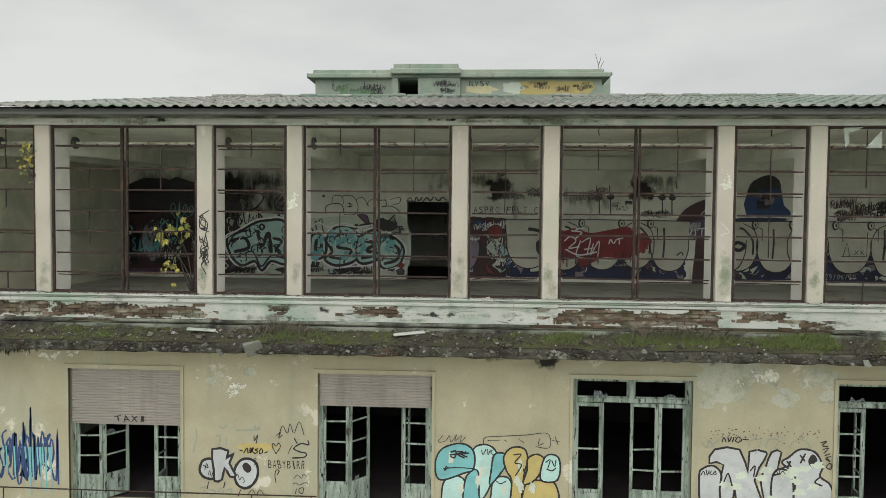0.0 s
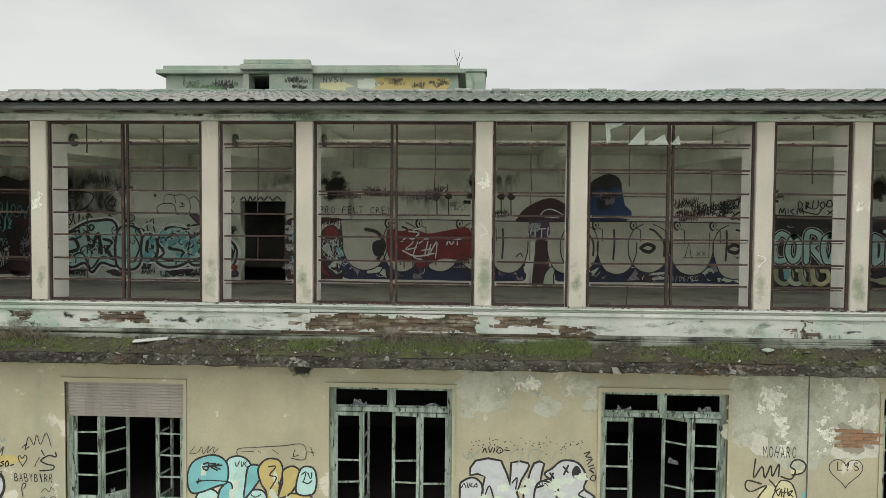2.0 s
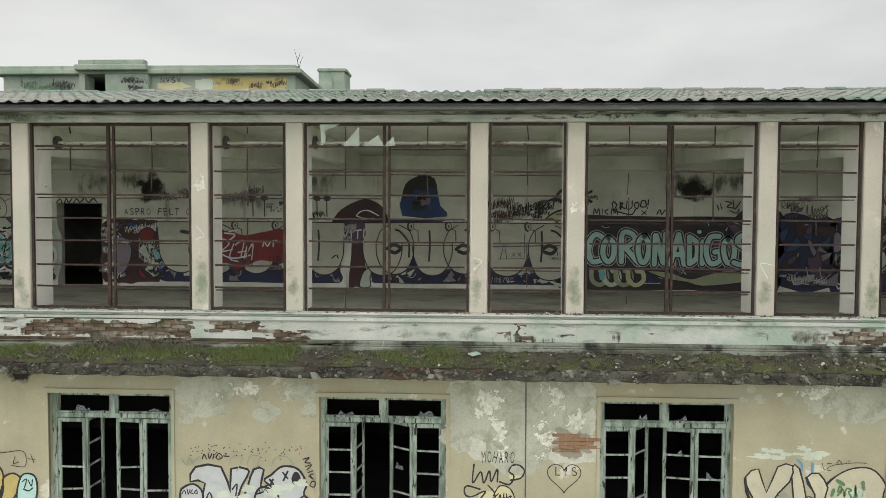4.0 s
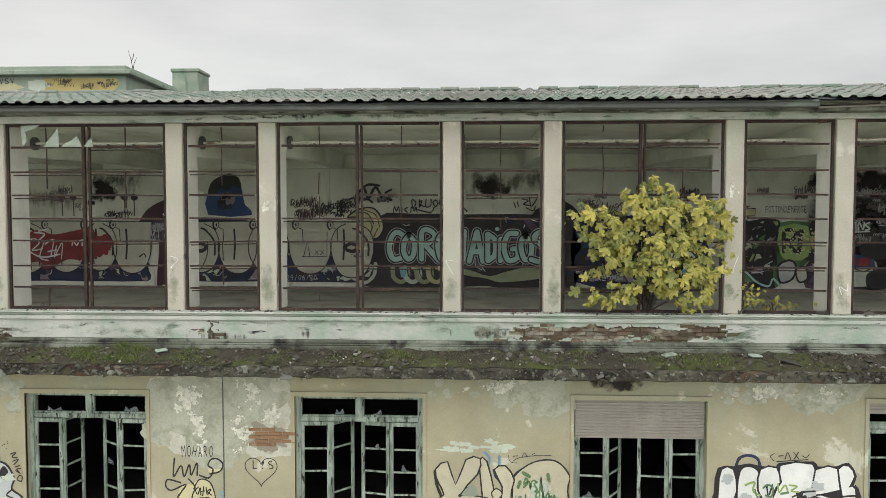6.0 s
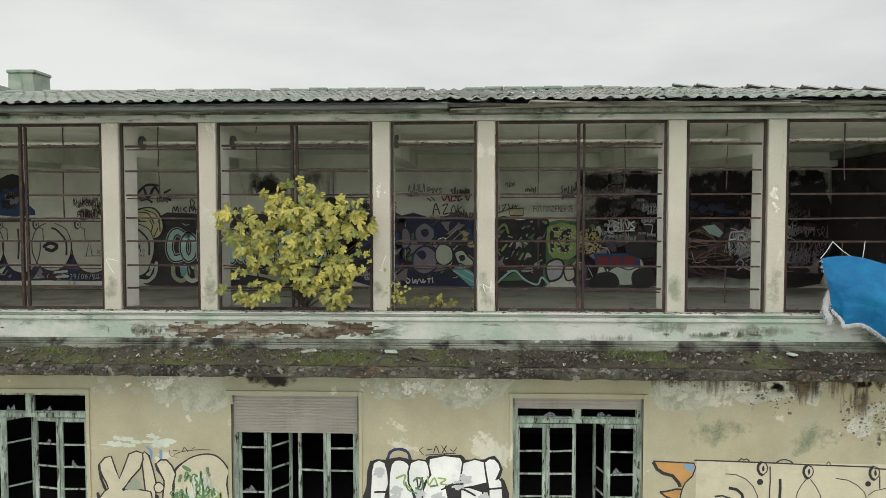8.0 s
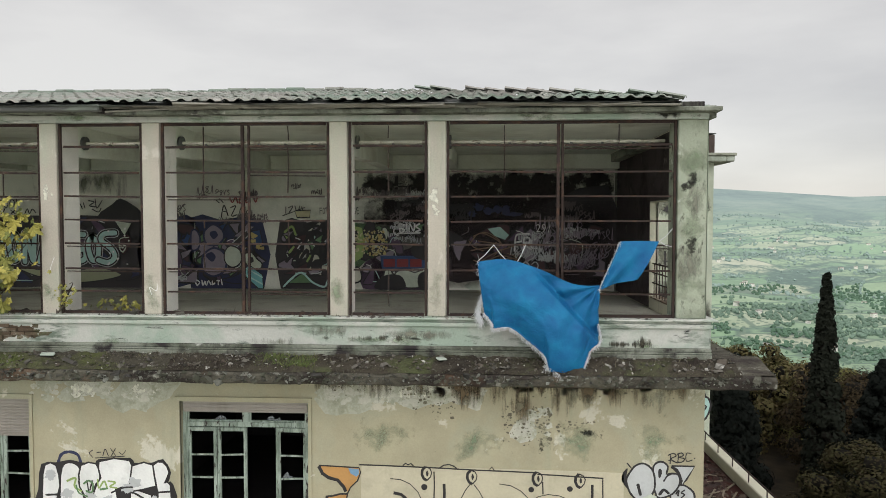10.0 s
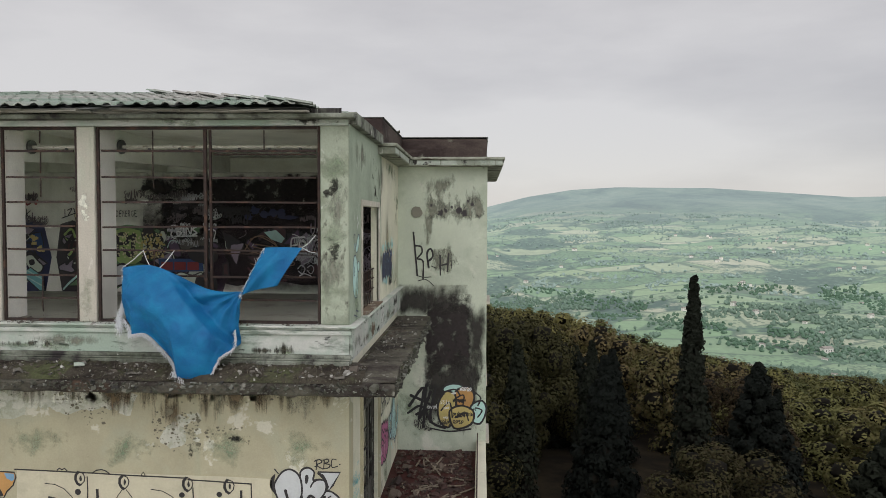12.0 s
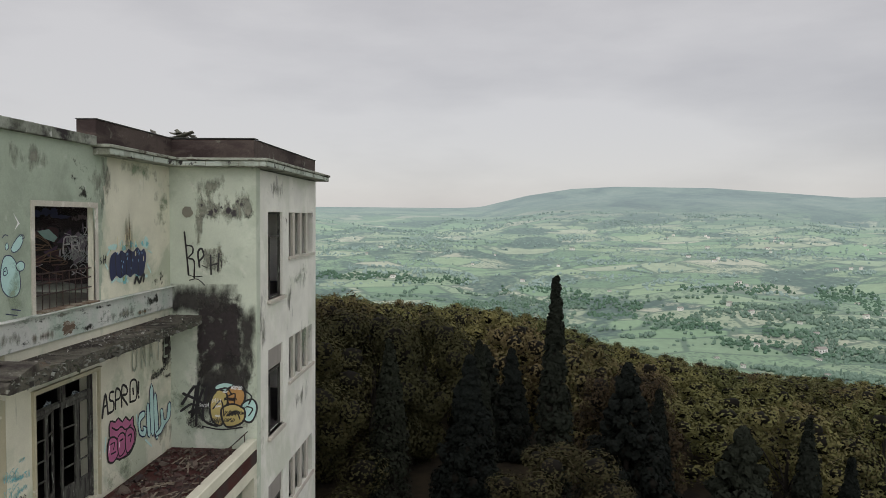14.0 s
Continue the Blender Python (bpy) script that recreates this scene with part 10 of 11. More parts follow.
g.pens("red", 0.035, [[(19.12, 13.08), (19.19, 12.97), (19.27, 13.1), (19.32, 12.96)], [(19.38, 13.08), (19.36, 12.96), (19.47, 12.98)], [(19.56, 13.1), (19.53, 12.97), (19.64, 13.01)], [(19.71, 13.1), (19.78, 12.98), (19.82, 13.09)]])
g.tags("dim", 18.9, 20.2, 12.5, 12.65, 6, 0.16, 0.03)
g.tags("dim", 18.3, 19.9, 13.1, 13.4, 4, 0.22, 0.05)
g.finish()
g = Piece("green ground with black dotted letters, red bricks and white shapes", BACK, 47)
g.shape(g.film("soot", "ground"), [(20.37, 12.49), (21.07, 12.47), (21.73, 12.42), (21.74, 10.82), (20.38, 10.81)], 2)
g.shape(g.film("green", "ground"), [(21.73, 12.42), (22.53, 12.44), (23.19, 12.34), (23.19, 11.65), (22.54, 11.5), (21.74, 10.82), (21.7, 11.64)], 2)
g.shape(g.film("purple", "ground"), [(22.54, 11.5), (23.26, 11.72), (24.49, 11.94), (24.51, 10.83), (22.47, 10.82)], 2)
wild(g, 20.4, 21.7, 11.2, 12.45, 34, ("silver", "green", "lime", "soot", "lilac", "black", "maroon"), (0.12, 0.3), 0.04)
wild(g, 22.5, 24.4, 11.0, 12.4, 30, ("purple", "soot", "green", "lilac", "pale", "black", "teal"), (0.1, 0.28), 0.03)
g.pens("black", 0.08, [[(20.52, 11.94), (20.78, 12.23), (20.67, 11.86), (20.93, 12.01)], [(20.56, 11.5), (20.85, 11.79), (20.82, 11.42), (21.07, 11.79), (21.11, 11.42)], [(21, 12.23), (21.22, 12.38), (21.4, 12.34), (21.15, 12.09), (21.37, 11.94)], [(21.22, 11.72), (21.4, 11.94), (21.44, 11.5), (21.66, 12.01), (21.7, 11.42)], [(21.51, 12.31), (21.62, 12.09), (21.73, 12.34)], [(20.56, 12.23), (20.7, 12.38)]])
g.pens("lime", 0.05, [[(20.52, 12.23), (20.7, 12.37), (20.79, 12.17)], [(20.63, 11.72), (20.74, 11.86)], [(21.08, 11.5), (21.16, 11.64)]])
g.shape(g.film("lime", "panel"), [(21.77, 12.32), (22.46, 12.34), (22.48, 11.61), (22.1, 11.5), (21.81, 11.64)], 2)
g.pens("black", 0.1, [[(21.89, 11.72), (21.89, 12.2), (22.1, 12.23), (22.13, 12.05), (21.95, 12.01)], [(22.3, 12.23), (22.25, 11.72)], [(22.17, 12.16), (22.33, 12.22)], [(22.01, 11.9), (22.17, 11.72)], [(22.67, 11.72), (22.69, 12.16), (22.93, 12.23), (22.99, 12.05), (22.75, 12), (23.03, 11.87), (22.87, 11.68), (22.65, 11.72)]])
f = g.film("cream", "dots")
for k in range(150):
    g.blob(f, g.rnd.uniform(21.8, 23.05), g.rnd.uniform(11.65, 12.3), 0.022, 0.022, 0.1, None, 7)
f = g.film("yellow", "dots")
for k in range(60):
    g.blob(f, g.rnd.uniform(22.5, 23.1), g.rnd.uniform(11.65, 12.25), 0.03, 0.028, 0.3, None, 7)
g.shape(g.film("blue", "band"), [(22.92, 11.65), (24.03, 11.65), (24.07, 11.34), (22.96, 11.32)], 1)
f = g.film("red", "bricks")
for k in range(3):
    g.add(f, [(23.0 + 0.33 * k, 11.37), (23.29 + 0.33 * k, 11.37), (23.29 + 0.33 * k, 11.57), (23.0 + 0.33 * k, 11.57)], [(0, 1, 2, 3)])
g.outlined([(23.27, 11.17), (23.49, 11.32), (23.78, 11.24), (24.03, 11.3), (24.06, 10.95), (23.71, 10.85), (23.38, 10.93)], "pale", "soot", 0.03)
g.outlined([(23.89, 11.17), (24.25, 11.3), (24.4, 11.06), (24.33, 10.83), (23.93, 10.83)], "black", "soot", 0.03)
g.shape(g.film("black", "bush"), [(22.8, 10.82), (22.91, 11.09), (23.2, 11.19), (23.47, 11.12), (23.51, 10.82)], 4)
g.outlined([(23.71, 11.87), (24.02, 11.96), (24.39, 11.83), (24.37, 11.59), (24.03, 11.56), (23.76, 11.65)], "black", "black", 0.03)
g.outlined([(21.74, 11.35), (21.99, 11.51), (22.17, 11.39), (22.1, 11.06), (21.81, 10.97)], "grey", "black", 0.05)
g.outlined([(22.18, 11.28), (22.39, 11.35), (22.45, 11.06), (22.25, 10.98)], "silver", "black", 0.04)
g.outlined([(20.6, 10.94), (20.94, 11.2), (21.33, 10.96)], "green", "black", 0.04, 1)
g.pens("aqua", 0.045, [[(20.49, 10.87), (20.67, 11.05), (20.94, 11.22), (21.22, 10.98), (21.52, 10.87), (21.63, 11.05), (21.81, 10.87)]])
g.pens("white", 0.035, [[(23.4, 12.44), (23.42, 12.23), (23.53, 12.29), (23.42, 12.34), (23.53, 12.41), (23.4, 12.44)], [(23.58, 12.44), (23.59, 12.25)], [(23.64, 12.25), (23.66, 12.44), (23.75, 12.26), (23.78, 12.44)], [(23.9, 12.44), (23.81, 12.38), (23.91, 12.29), (23.81, 12.25)], [(23.35, 12.2), (23.91, 12.22)], [(23.29, 12.38), (23.26, 12.23), (23.35, 12.15)]])
g.tags("grey", 23.2, 24.4, 11.9, 12.5, 12, 0.14, 0.026)
g.pens("soot", 0.022, [[(20.56, 12.86), (20.56, 12.69)], [(20.63, 12.84), (20.74, 12.88), (20.64, 12.71)], [(20.79, 12.88), (20.85, 12.71), (20.91, 12.88)], [(20.96, 12.86), (21.01, 12.71)], [(20.48, 12.64), (21.03, 12.84)]])
g.outlined([(20.79, 12.76), (21.18, 12.78), (21.16, 12.6), (20.84, 12.59)], "cream", "black", 0.03, 1)
g.word(g.film("black", "letters"), "FOTTDNDEMERGE", 21.4, 22.4, 12.68, 12.84, -0.004, 8, 4, 0.74)
g.word(g.film("black", "letters"), "JD", 23.0, 23.22, 12.64, 12.8, -0.004, 8, 4, 0.74)
g.tags("soot", 23.3, 24.45, 12.6, 13.05, 14, 0.15, 0.04)
g.tags("dim", 23.3, 24.45, 12.6, 13.3, 14, 0.15, 0.03)
g.tags("grey", 23.3, 24.4, 12.6, 13.2, 10, 0.14, 0.022)
g.tags("dim", 20.5, 23.2, 13.0, 13.4, 5, 0.2, 0.05)
g.finish()
# Smoke marks; the darkness of the end bays is put into these films too.
soft_rect("smoke_stain", 22.5, 28.65, 12.1, 13.76, (0.9, 0.05, 0.3, 0.2), S_SOOT, "smoke-blackened upper wall at the end of the gallery", lambda u, v: (u, Y_BACK - 0.0722, v))
S_VEIL = stain_material("soot_and_shade_veil", (0.06, 0.045, 0.048), 2.2, -0.1, 0.4, None, 0.74, 1.2)
soft_rect("smoke_stain", 22.3, 28.65, 10.85, 13.0, (0.6, 0.05, 0.3, 0.5), S_VEIL, "thin soot over the lettered wall at the end of the gallery", lambda u, v: (u, Y_BACK - 0.096, v))
soft_rect("smoke_stain", -9.2, -4.2, 12.0, 13.76, (0.1, 2.4, 0.8, 0.6), S_WASH, "smoke-blackened upper wall at the end of the gallery", lambda u, v: (u, Y_BACK - 0.0722, v))
for k, (u0, u1) in enumerate(((-1.0, 1.2), (4.2, 6.0), (13.9, 16.6), (22.3, 23.6))):
    soft_rect("smoke_stain", u0, u1, 13.0, 13.77, (0.6, 0.6, 0.5, 0.2), S_GREY, "grey smoke stain below the ceiling beam", lambda u, v: (u, Y_BACK - 0.0722, v))
g = Piece("dark wall of brown and white scrawled lines", BACK, 48)
g.shape(g.film("soot", "ground"), [(24.5, 11.05), (24.5, 12.4), (26.0, 12.5), (28.5, 13.4), (28.5, 10.9), (26.0, 11.1)], 3)
g.shape(g.film("pale", "base"), [(25.14, 11), (25.66, 11.06), (26.25, 11), (26.84, 11.03), (27.08, 10.94), (27.08, 10.81), (25.14, 10.8)], 2)
wild(g, 24.6, 28.4, 11.2, 12.35, 50, ("soot", "maroon", "purple", "black", "lilac", "maroon"), (0.12, 0.34), 0.026)
g.shape(g.film("aqua", "wedge"), [(25.58, 12.32), (25.88, 12.37), (26.1, 12.17), (26.01, 12.05), (25.76, 12.14)], 1)
g.pens("tan", 0.026, [[(25.11, 11.9), (25.35, 12.2), (25.64, 12.14), (25.88, 11.96), (25.35, 12.02)], [(25.23, 12.14), (25.52, 12.23), (25.82, 12.08), (25.94, 11.9)], [(25.17, 11.78), (25.47, 11.84), (25.88, 11.87)], [(25.36, 11.42), (25.53, 11.6), (25.88, 11.78), (26.24, 11.9)], [(25.53, 11.54), (26.24, 11.6), (26.31, 11.51), (25.95, 11.48)], [(25.59, 11.54), (25.89, 11.66), (26.18, 11.6)], [(25.53, 11.48), (25.89, 11.3), (26.19, 11.25)], [(25.24, 11.54), (25.42, 11.47), (25.36, 11.41)], [(25.74, 11.66), (25.91, 11.81), (25.89, 11.54)], [(26.06, 11.72), (26.3, 11.6), (26.13, 11.48)], [(25.29, 11.96), (25.65, 11.9), (25.79, 11.99)], [(25.12, 12.02), (25.23, 11.87), (25.47, 11.78)]])
g.pens("maroon", 0.05, [[(25.18, 11.42), (25.42, 11.18), (25.78, 11.12), (26.13, 11.13)], [(25.36, 11.24), (25.42, 11.36), (25.66, 11.18)]])
g.pens("white", 0.04, [[(26.24, 11.78), (26.27, 12.14), (26.41, 12.19), (26.59, 12.2)], [(26.25, 11.99), (26.4, 12.01)], [(26.47, 11.84), (26.47, 12.08), (26.59, 12.1), (26.6, 11.98), (26.48, 11.96), (26.64, 11.81)], [(26.75, 12.07), (26.65, 12.02), (26.66, 11.86), (26.77, 11.84)]])
g.pens("grey", 0.025, [[(26.42, 11.42), (26.51, 11.51), (26.6, 11.42), (26.53, 11.3), (26.44, 11.36)], [(26.66, 11.45), (26.75, 11.51), (26.82, 11.42), (26.75, 11.3), (26.66, 11.38)], [(26.46, 11.24), (26.6, 11.3), (26.81, 11.21)], [(26.51, 11.6), (26.62, 11.69)], [(26.69, 11.6), (26.8, 11.71)], [(26.57, 11.54), (26.71, 11.6)]])
g.tags("grey", 26.3, 28.3, 11.5, 12.3, 22, 0.2, 0.022)
g.tags("lilac", 26.9, 28.4, 11.4, 12.5, 16, 0.3, 0.03)
g.word(g.film("white", "letters"), "29/", 26.75, 27.15, 12.24, 12.44, -0.01, 5, 4, 0.75)
f = g.film("navy", "blot")
for u, v, a, b in ((25.35, 12.85, 0.12, 0.09), (25.6, 12.76, 0.14, 0.08), (25.8, 12.8, 0.12, 0.09), (26.0, 12.78, 0.13, 0.1), (26.2, 12.68, 0.2, 0.05), (25.2, 12.7, 0.1, 0.08)):
    g.blob(f, u, v, a, b, 0.5)
g.tags("black", 24.5, 25.3, 12.6, 13.0, 14, 0.16, 0.03)
g.tags("dim", 26.4, 28.3, 12.5, 13.0, 10, 0.2, 0.035)
g.finish()

# tags on pillars
for k, (x, c) in enumerate(((-4.65, "black"), (-4.65, "black"), (4.64, "white"), (9.22, "white"), (13.78, "white"), (18.26, "white"), (19.96, "white"))):
    g = Piece("small sprayed tag on a gallery pillar", lambda u, v, d: (u, -d, v), 60 + k)
    f = g.film(c, "tag")
    for j in range(7 if c == "black" else 1):
        v = g.rnd.uniform(11.25, 12.2)
        g.curve(f, [(x + g.rnd.uniform(0.05, 0.235), v + 0.07 * i + g.rnd.gauss(0, 0.05)) for i in range(5 if c == "black" else 4)], 0.018 if c == "black" else 0.01)
    g.finish()
for k, x in enumerate((-7.70, -4.65, -2.99, 0.0, 9.22, 10.77)):
    g = Piece("thin black tags on the side of a gallery pillar", lambda u, v, d: (x + PILLAR_W + d - 0.002, u, v), 70 + k)
    g.tags("black", 0.15, 0.5, 11.3, 12.4, 7, 0.12, 0.02)
    g.finish()

# stains along the facade under the ledge
M_STREAK = weathered("dark_run_off", (0.17, 0.155, 0.115), [((0.22, 0.21, 0.15), 2.0, 0.48, 0.62, None)], grain=25, grain_amt=0.3)
M_LICHEN = weathered("pale_lichen", (0.50, 0.51, 0.42), [((0.36, 0.37, 0.28), 3.0, 0.48, 0.62, None)], grain=25, grain_amt=0.25)


for k, (u, v, a, b, m) in enumerate(((16.55, 9.93, 0.5, 0.22, S_DAMP), (1.75, 9.92, 0.4, 0.2, S_DAMP), (26.0, 9.6, 0.4, 0.35, S_BROWN), (26.35, 9.1, 0.25, 0.45, S_DARK), (25.2, 9.8, 0.55, 0.25, S_GREY), (27.0, 9.75, 0.6, 0.3, S_GREY), (24.5, 9.8, 0.35, 0.15, S_BROWN), (27.1, 9.2, 0.5, 0.2, S_DARK), (28.1, 9.75, 0.45, 0.3, S_GREY))):
    soft_stain("run_off_stain", u, v, a, b, m, "dark damp runs below the ledge", on_wall(0.009 + 0.0005 * k))


for k in range(9):
    u = 23.1 + 0.66 * k
    soft_stain("run_off_stain", u, 9.9, 0.5, 0.16 + 0.07 * (k * 7 % 5), S_BROWN, "brown damp washed down from the ledge", on_wall(0.0135 + 0.0005 * k))


def crust_patches(name, areas, material, label, off, seed, size):
    rnd = random.Random(seed)
    verts, faces = [], []
    for u0, u1, v0, v1, count in areas:
        for k in range(count):
            u, v, r = rnd.uniform(u0, u1), v0 + (v1 - v0) * rnd.random() ** 0.7, size * rnd.lognormvariate(0, 0.6)
            s, n, i = rnd.uniform(0, 99), 14, len(verts)
            for j in range(n):
                a = 2 * math.pi * j / n
                q = r * (1 + 0.5 * noise.noise((math.cos(a) * 1.5 + s, math.sin(a) * 1.5, 1)) + 0.35 * noise.noise((math.cos(a) * 5 + s, math.sin(a) * 5, 2)))
                verts.append((u + q * 1.4 * math.cos(a), -0.03 - off - 0.00003 * k, v + q * math.sin(a)))
            faces.append(tuple(range(i, i + n)))
    me = bpy.data.meshes.new(name)
    me.from_pydata(verts, [], faces)
    me.materials.append(material)
    return tagged(new(name, me), label, "stain", "", "stuff")


crust_patches("lichen_patches", [(4.4, 6.6, 9.2, 10.0, 34), (8.9, 11.2, 8.6, 10.0, 60), (18.2, 20.4, 9.6, 9.95, 26), (22.9, 24.6, 9.65, 10.0, 30), (-4.5, -3.6, 9.3, 9.7, 5), (13.6, 15.8, 9.5, 9.9, 14)], M_LICHEN, "pale flaking patches where the ochre paint has gone", 0.0022, 3, 0.08)
M_FLAKE = weathered("pale_flaking_plaster", (0.60, 0.60, 0.52), [((0.42, 0.43, 0.34), 6.0, 0.48, 0.6, None)], grain=40, grain_amt=0.25)
crust_patches("plaster_flakes", [(22.85, 25.4, 9.6, 9.9, 150), (26.0, 26.5, 9.1, 9.6, 24), (18.0, 20.2, 9.6, 9.9, 50)], M_FLAKE, "small pale flakes of bare plaster under the ledge", 0.0029, 13, 0.035)
crust_patches("mould_flecks", [(24.25, 25.0, 9.35, 9.9, 60), (25.75, 26.5, 8.95, 9.6, 120), (26.6, 27.2, 9.1, 9.4, 24), (22.9, 28.4, 9.7, 9.9, 60)], M_STREAK, "black mould flecks on the flaking plaster", 0.0125, 14, 0.0085)


# ---- lower wall: pale bare plaster, a joint and an open brick patch ----
M_PALEPLASTER = weathered("bare_pale_plaster", (0.58, 0.58, 0.50), [((0.46, 0.47, 0.37), 2.4, 0.5, 0.64, None), ((0.68, 0.68, 0.62), 5.0, 0.58, 0.64, None)], grain=40, grain_amt=0.2, bump=0.2)
for k, (u, v, a, b) in enumerate(((9.5, 9.55, 0.55, 0.5), (9.75, 9.0, 0.36, 0.6), (10.62, 9.62, 0.55, 0.4), (10.45, 9.0, 0.4, 0.5), (10.95, 9.25, 0.26, 0.4), (5.55, 9.7, 0.7, 0.26), (5.2, 9.55, 0.35, 0.25), (18.9, 9.78, 0.7, 0.22), (19.9, 9.76, 0.6, 0.24), (-3.95, 9.3, 0.3, 0.3), (14.6, 9.78, 0.8, 0.2), (-7.4, 9.85, 0.6, 0.18), (24.2, 9.76, 0.7, 0.2))):
    soft_stain("bare_plaster", u, v, a, b, S_PALE, "pale bare plaster where the ochre paint peeled off", on_wall(0.0041 + 0.0002 * k))
M_CLAY = weathered("bare_clay_brick", (0.34, 0.20, 0.12), [((0.24, 0.14, 0.09), 4.0, 0.5, 0.66, None), ((0.45, 0.40, 0.32), 3.0, 0.6, 0.66, None)], grain=60, grain_amt=0.3, bump=0.4)


def peeled(pts, material, label, off, seed):
    """A field where one coat of plaster gave way to another, with a ragged rim."""
    ring = smooth_ring(pts, 14)
    bm = bmesh.new()
    bm.faces.new([bm.verts.new((p.x + 0.05 * noise.noise((p.x * 7, p.y * 7, seed)) + 0.02 * noise.noise((p.x * 26, p.y * 26, seed)), -0.03 - off, p.y + 0.05 * noise.noise((p.x * 7, p.y * 7, seed + 9)) + 0.02 * noise.noise((p.x * 26, p.y * 26, seed + 5)))) for p in ring])
    bmesh.ops.recalc_face_normals(bm, faces=bm.faces)
    return tagged(part("bare_plaster", bm, material), label, "plaster", "", "structure")


peeled([(8.94, 9.86), (9.48, 9.89), (10.06, 9.89), (10.09, 9.23), (10.12, 8.55), (9.69, 8.58), (9.26, 8.64), (9.18, 8.81), (9.25, 9.03), (9.17, 9.26), (9.04, 9.27), (8.96, 9.44)], M_PALEPLASTER, "pale bare plaster where the ochre paint peeled off", 0.0016, 1)
peeled([(10.16, 9.89), (10.61, 9.91), (11.2, 9.9), (11.25, 9.49), (11.24, 9.1), (10.95, 9), (10.61, 8.96), (10.53, 8.77), (10.28, 8.79), (10.19, 9.24)], M_PALEPLASTER, "pale bare plaster where the ochre paint peeled off", 0.0017, 2)
peeled([(9.09, 9.49), (9.21, 9.58), (9.48, 9.65), (9.63, 9.59), (9.59, 9.39), (9.39, 9.28), (9.5, 9.06), (9.46, 8.94), (9.33, 8.99), (9.25, 9.22), (9.14, 9.32)], M_YELLOW, "island of ochre paint left on bare plaster", 0.0026, 3)
peeled([(4.61, 9.56), (4.84, 9.64), (5.15, 9.75), (5.41, 9.81), (5.5, 9.75), (5.34, 9.61), (5.08, 9.45), (4.84, 9.4), (4.66, 9.41)], M_PALEPLASTER, "pale bare plaster where the ochre paint peeled off", 0.0018, 4)
peeled([(10.51, 8.77), (10.6, 8.95), (10.91, 9.02), (11.27, 8.99), (11.28, 8.65), (10.87, 8.57), (10.58, 8.61)], M_PALEPLASTER, "grey bare plaster below the open bricks", 0.0027, 6)
M_MORTAR = weathered("old_mortar", (0.36, 0.33, 0.27), [], grain=50, grain_amt=0.35)
joint = thing("wall_joint", (10.14, -0.03, 6.9), "thin vertical joint down the facade wall", "joint")
one("joint_cover", joint, M_GUTTER, lambda bm: tube(bm, [(0, -0.004, 0.0), (0.008, -0.006, 1.4), (0, -0.004, 3.14)], 0.011, 6))
hole = ragged_patch("brick_patch", 10.9, 8.9, 0.3, 0.2, 8.8, M_MORTAR, "patch of bare bricks where the plaster fell off", on_wall(0.0075), rough=0.6, square=0.6)
for row in range(5):
    for col in range(3 if row in (1, 2, 3) else 2):
        bm = bmesh.new()
        box(bm, -0.105, 0.105, -0.012, 0.004, -0.024, 0.024)
        for v in bm.verts:
            v.co += Vector((rnd.gauss(0, 0.006), rnd.gauss(0, 0.002), rnd.gauss(0, 0.003)))
        ob = part("brick", bm, M_CLAY, hole)
        ob.matrix_basis = Matrix.Translation((10.68 + 0.225 * col + (0.11 if row % 2 else 0.0), -0.04, 8.79 + 0.062 * row))


# brown run-off and green damp below the bare end of the ledge
for k, (u, v, a, b) in enumerate(((25.89, 9.63, 0.16, 0.46), (26.56, 9.725, 0.22, 0.375), (26.83, 9.695, 0.16, 0.405), (27.47, 9.79, 0.16, 0.32), (27.94, 9.765, 0.12, 0.355), (25.19, 9.785, 0.2, 0.295))):
    soft_stain("damp_stain", u, v, a, b, S_BROWN, "brown run-off below the ledge", on_wall(0.0151 + 0.0004 * k))
for k, (u, v, a, b) in enumerate(((23.8, 9.1, 0.7, 0.35), (25.3, 9.0, 0.7, 0.35), (26.8, 9.05, 0.7, 0.4), (28.2, 9.1, 0.55, 0.45))):
    soft_stain("damp_stain", u, v, a, b, S_GREEN, "green damp on the ochre plaster", on_wall(0.0033 + 0.0002 * k))

# ---- dirt and damp over facade, lintel, parapet and pillars ----
def scatter_stains(seed, count, us, vs, sizes, materials, label, place):
    r = random.Random(seed)
    for k in range(count):
        a = r.uniform(*sizes[0])
        soft_stain("dirt_stain", r.uniform(*us), r.uniform(*vs), a, r.uniform(*sizes[1]), r.choice(materials), label, place(0.0046 + 0.0004 * k))


scatter_stains(1, 26, (X_LEFT, 28.4), (9.92, 10.06), ((0.3, 0.9), (0.1, 0.2)), (S_GREY, S_GREEN, S_GREY, S_RUN), "grey dirt washed down from the ledge", on_wall)
on_lintel = lambda off: (lambda u, v: (u, -0.05 - off, v))
scatter_stains(4, 30, (X_LEFT, 28.6), (14.1, 14.26), ((0.3, 1.3), (0.05, 0.12)), (S_DARK, S_GREY, S_GREEN, S_DARK), "black mould along the lintel", on_lintel)
on_parapet = lambda off: (lambda u, v: (u, -0.126 - off, v))
scatter_stains(5, 22, (6.8, 28.6), (10.58, 10.84), ((0.2, 1.0), (0.05, 0.14)), (S_GREY, S_GREEN, S_GREY, S_RUN), "dark mould on the parapet plaster", on_parapet)
scatter_stains(6, 10, (X_LEFT, 1.6), (10.58, 10.84), ((0.2, 0.9), (0.05, 0.14)), (S_DARK, S_GREEN, S_GREY, S_RUN), "dark mould on the parapet plaster", on_parapet)
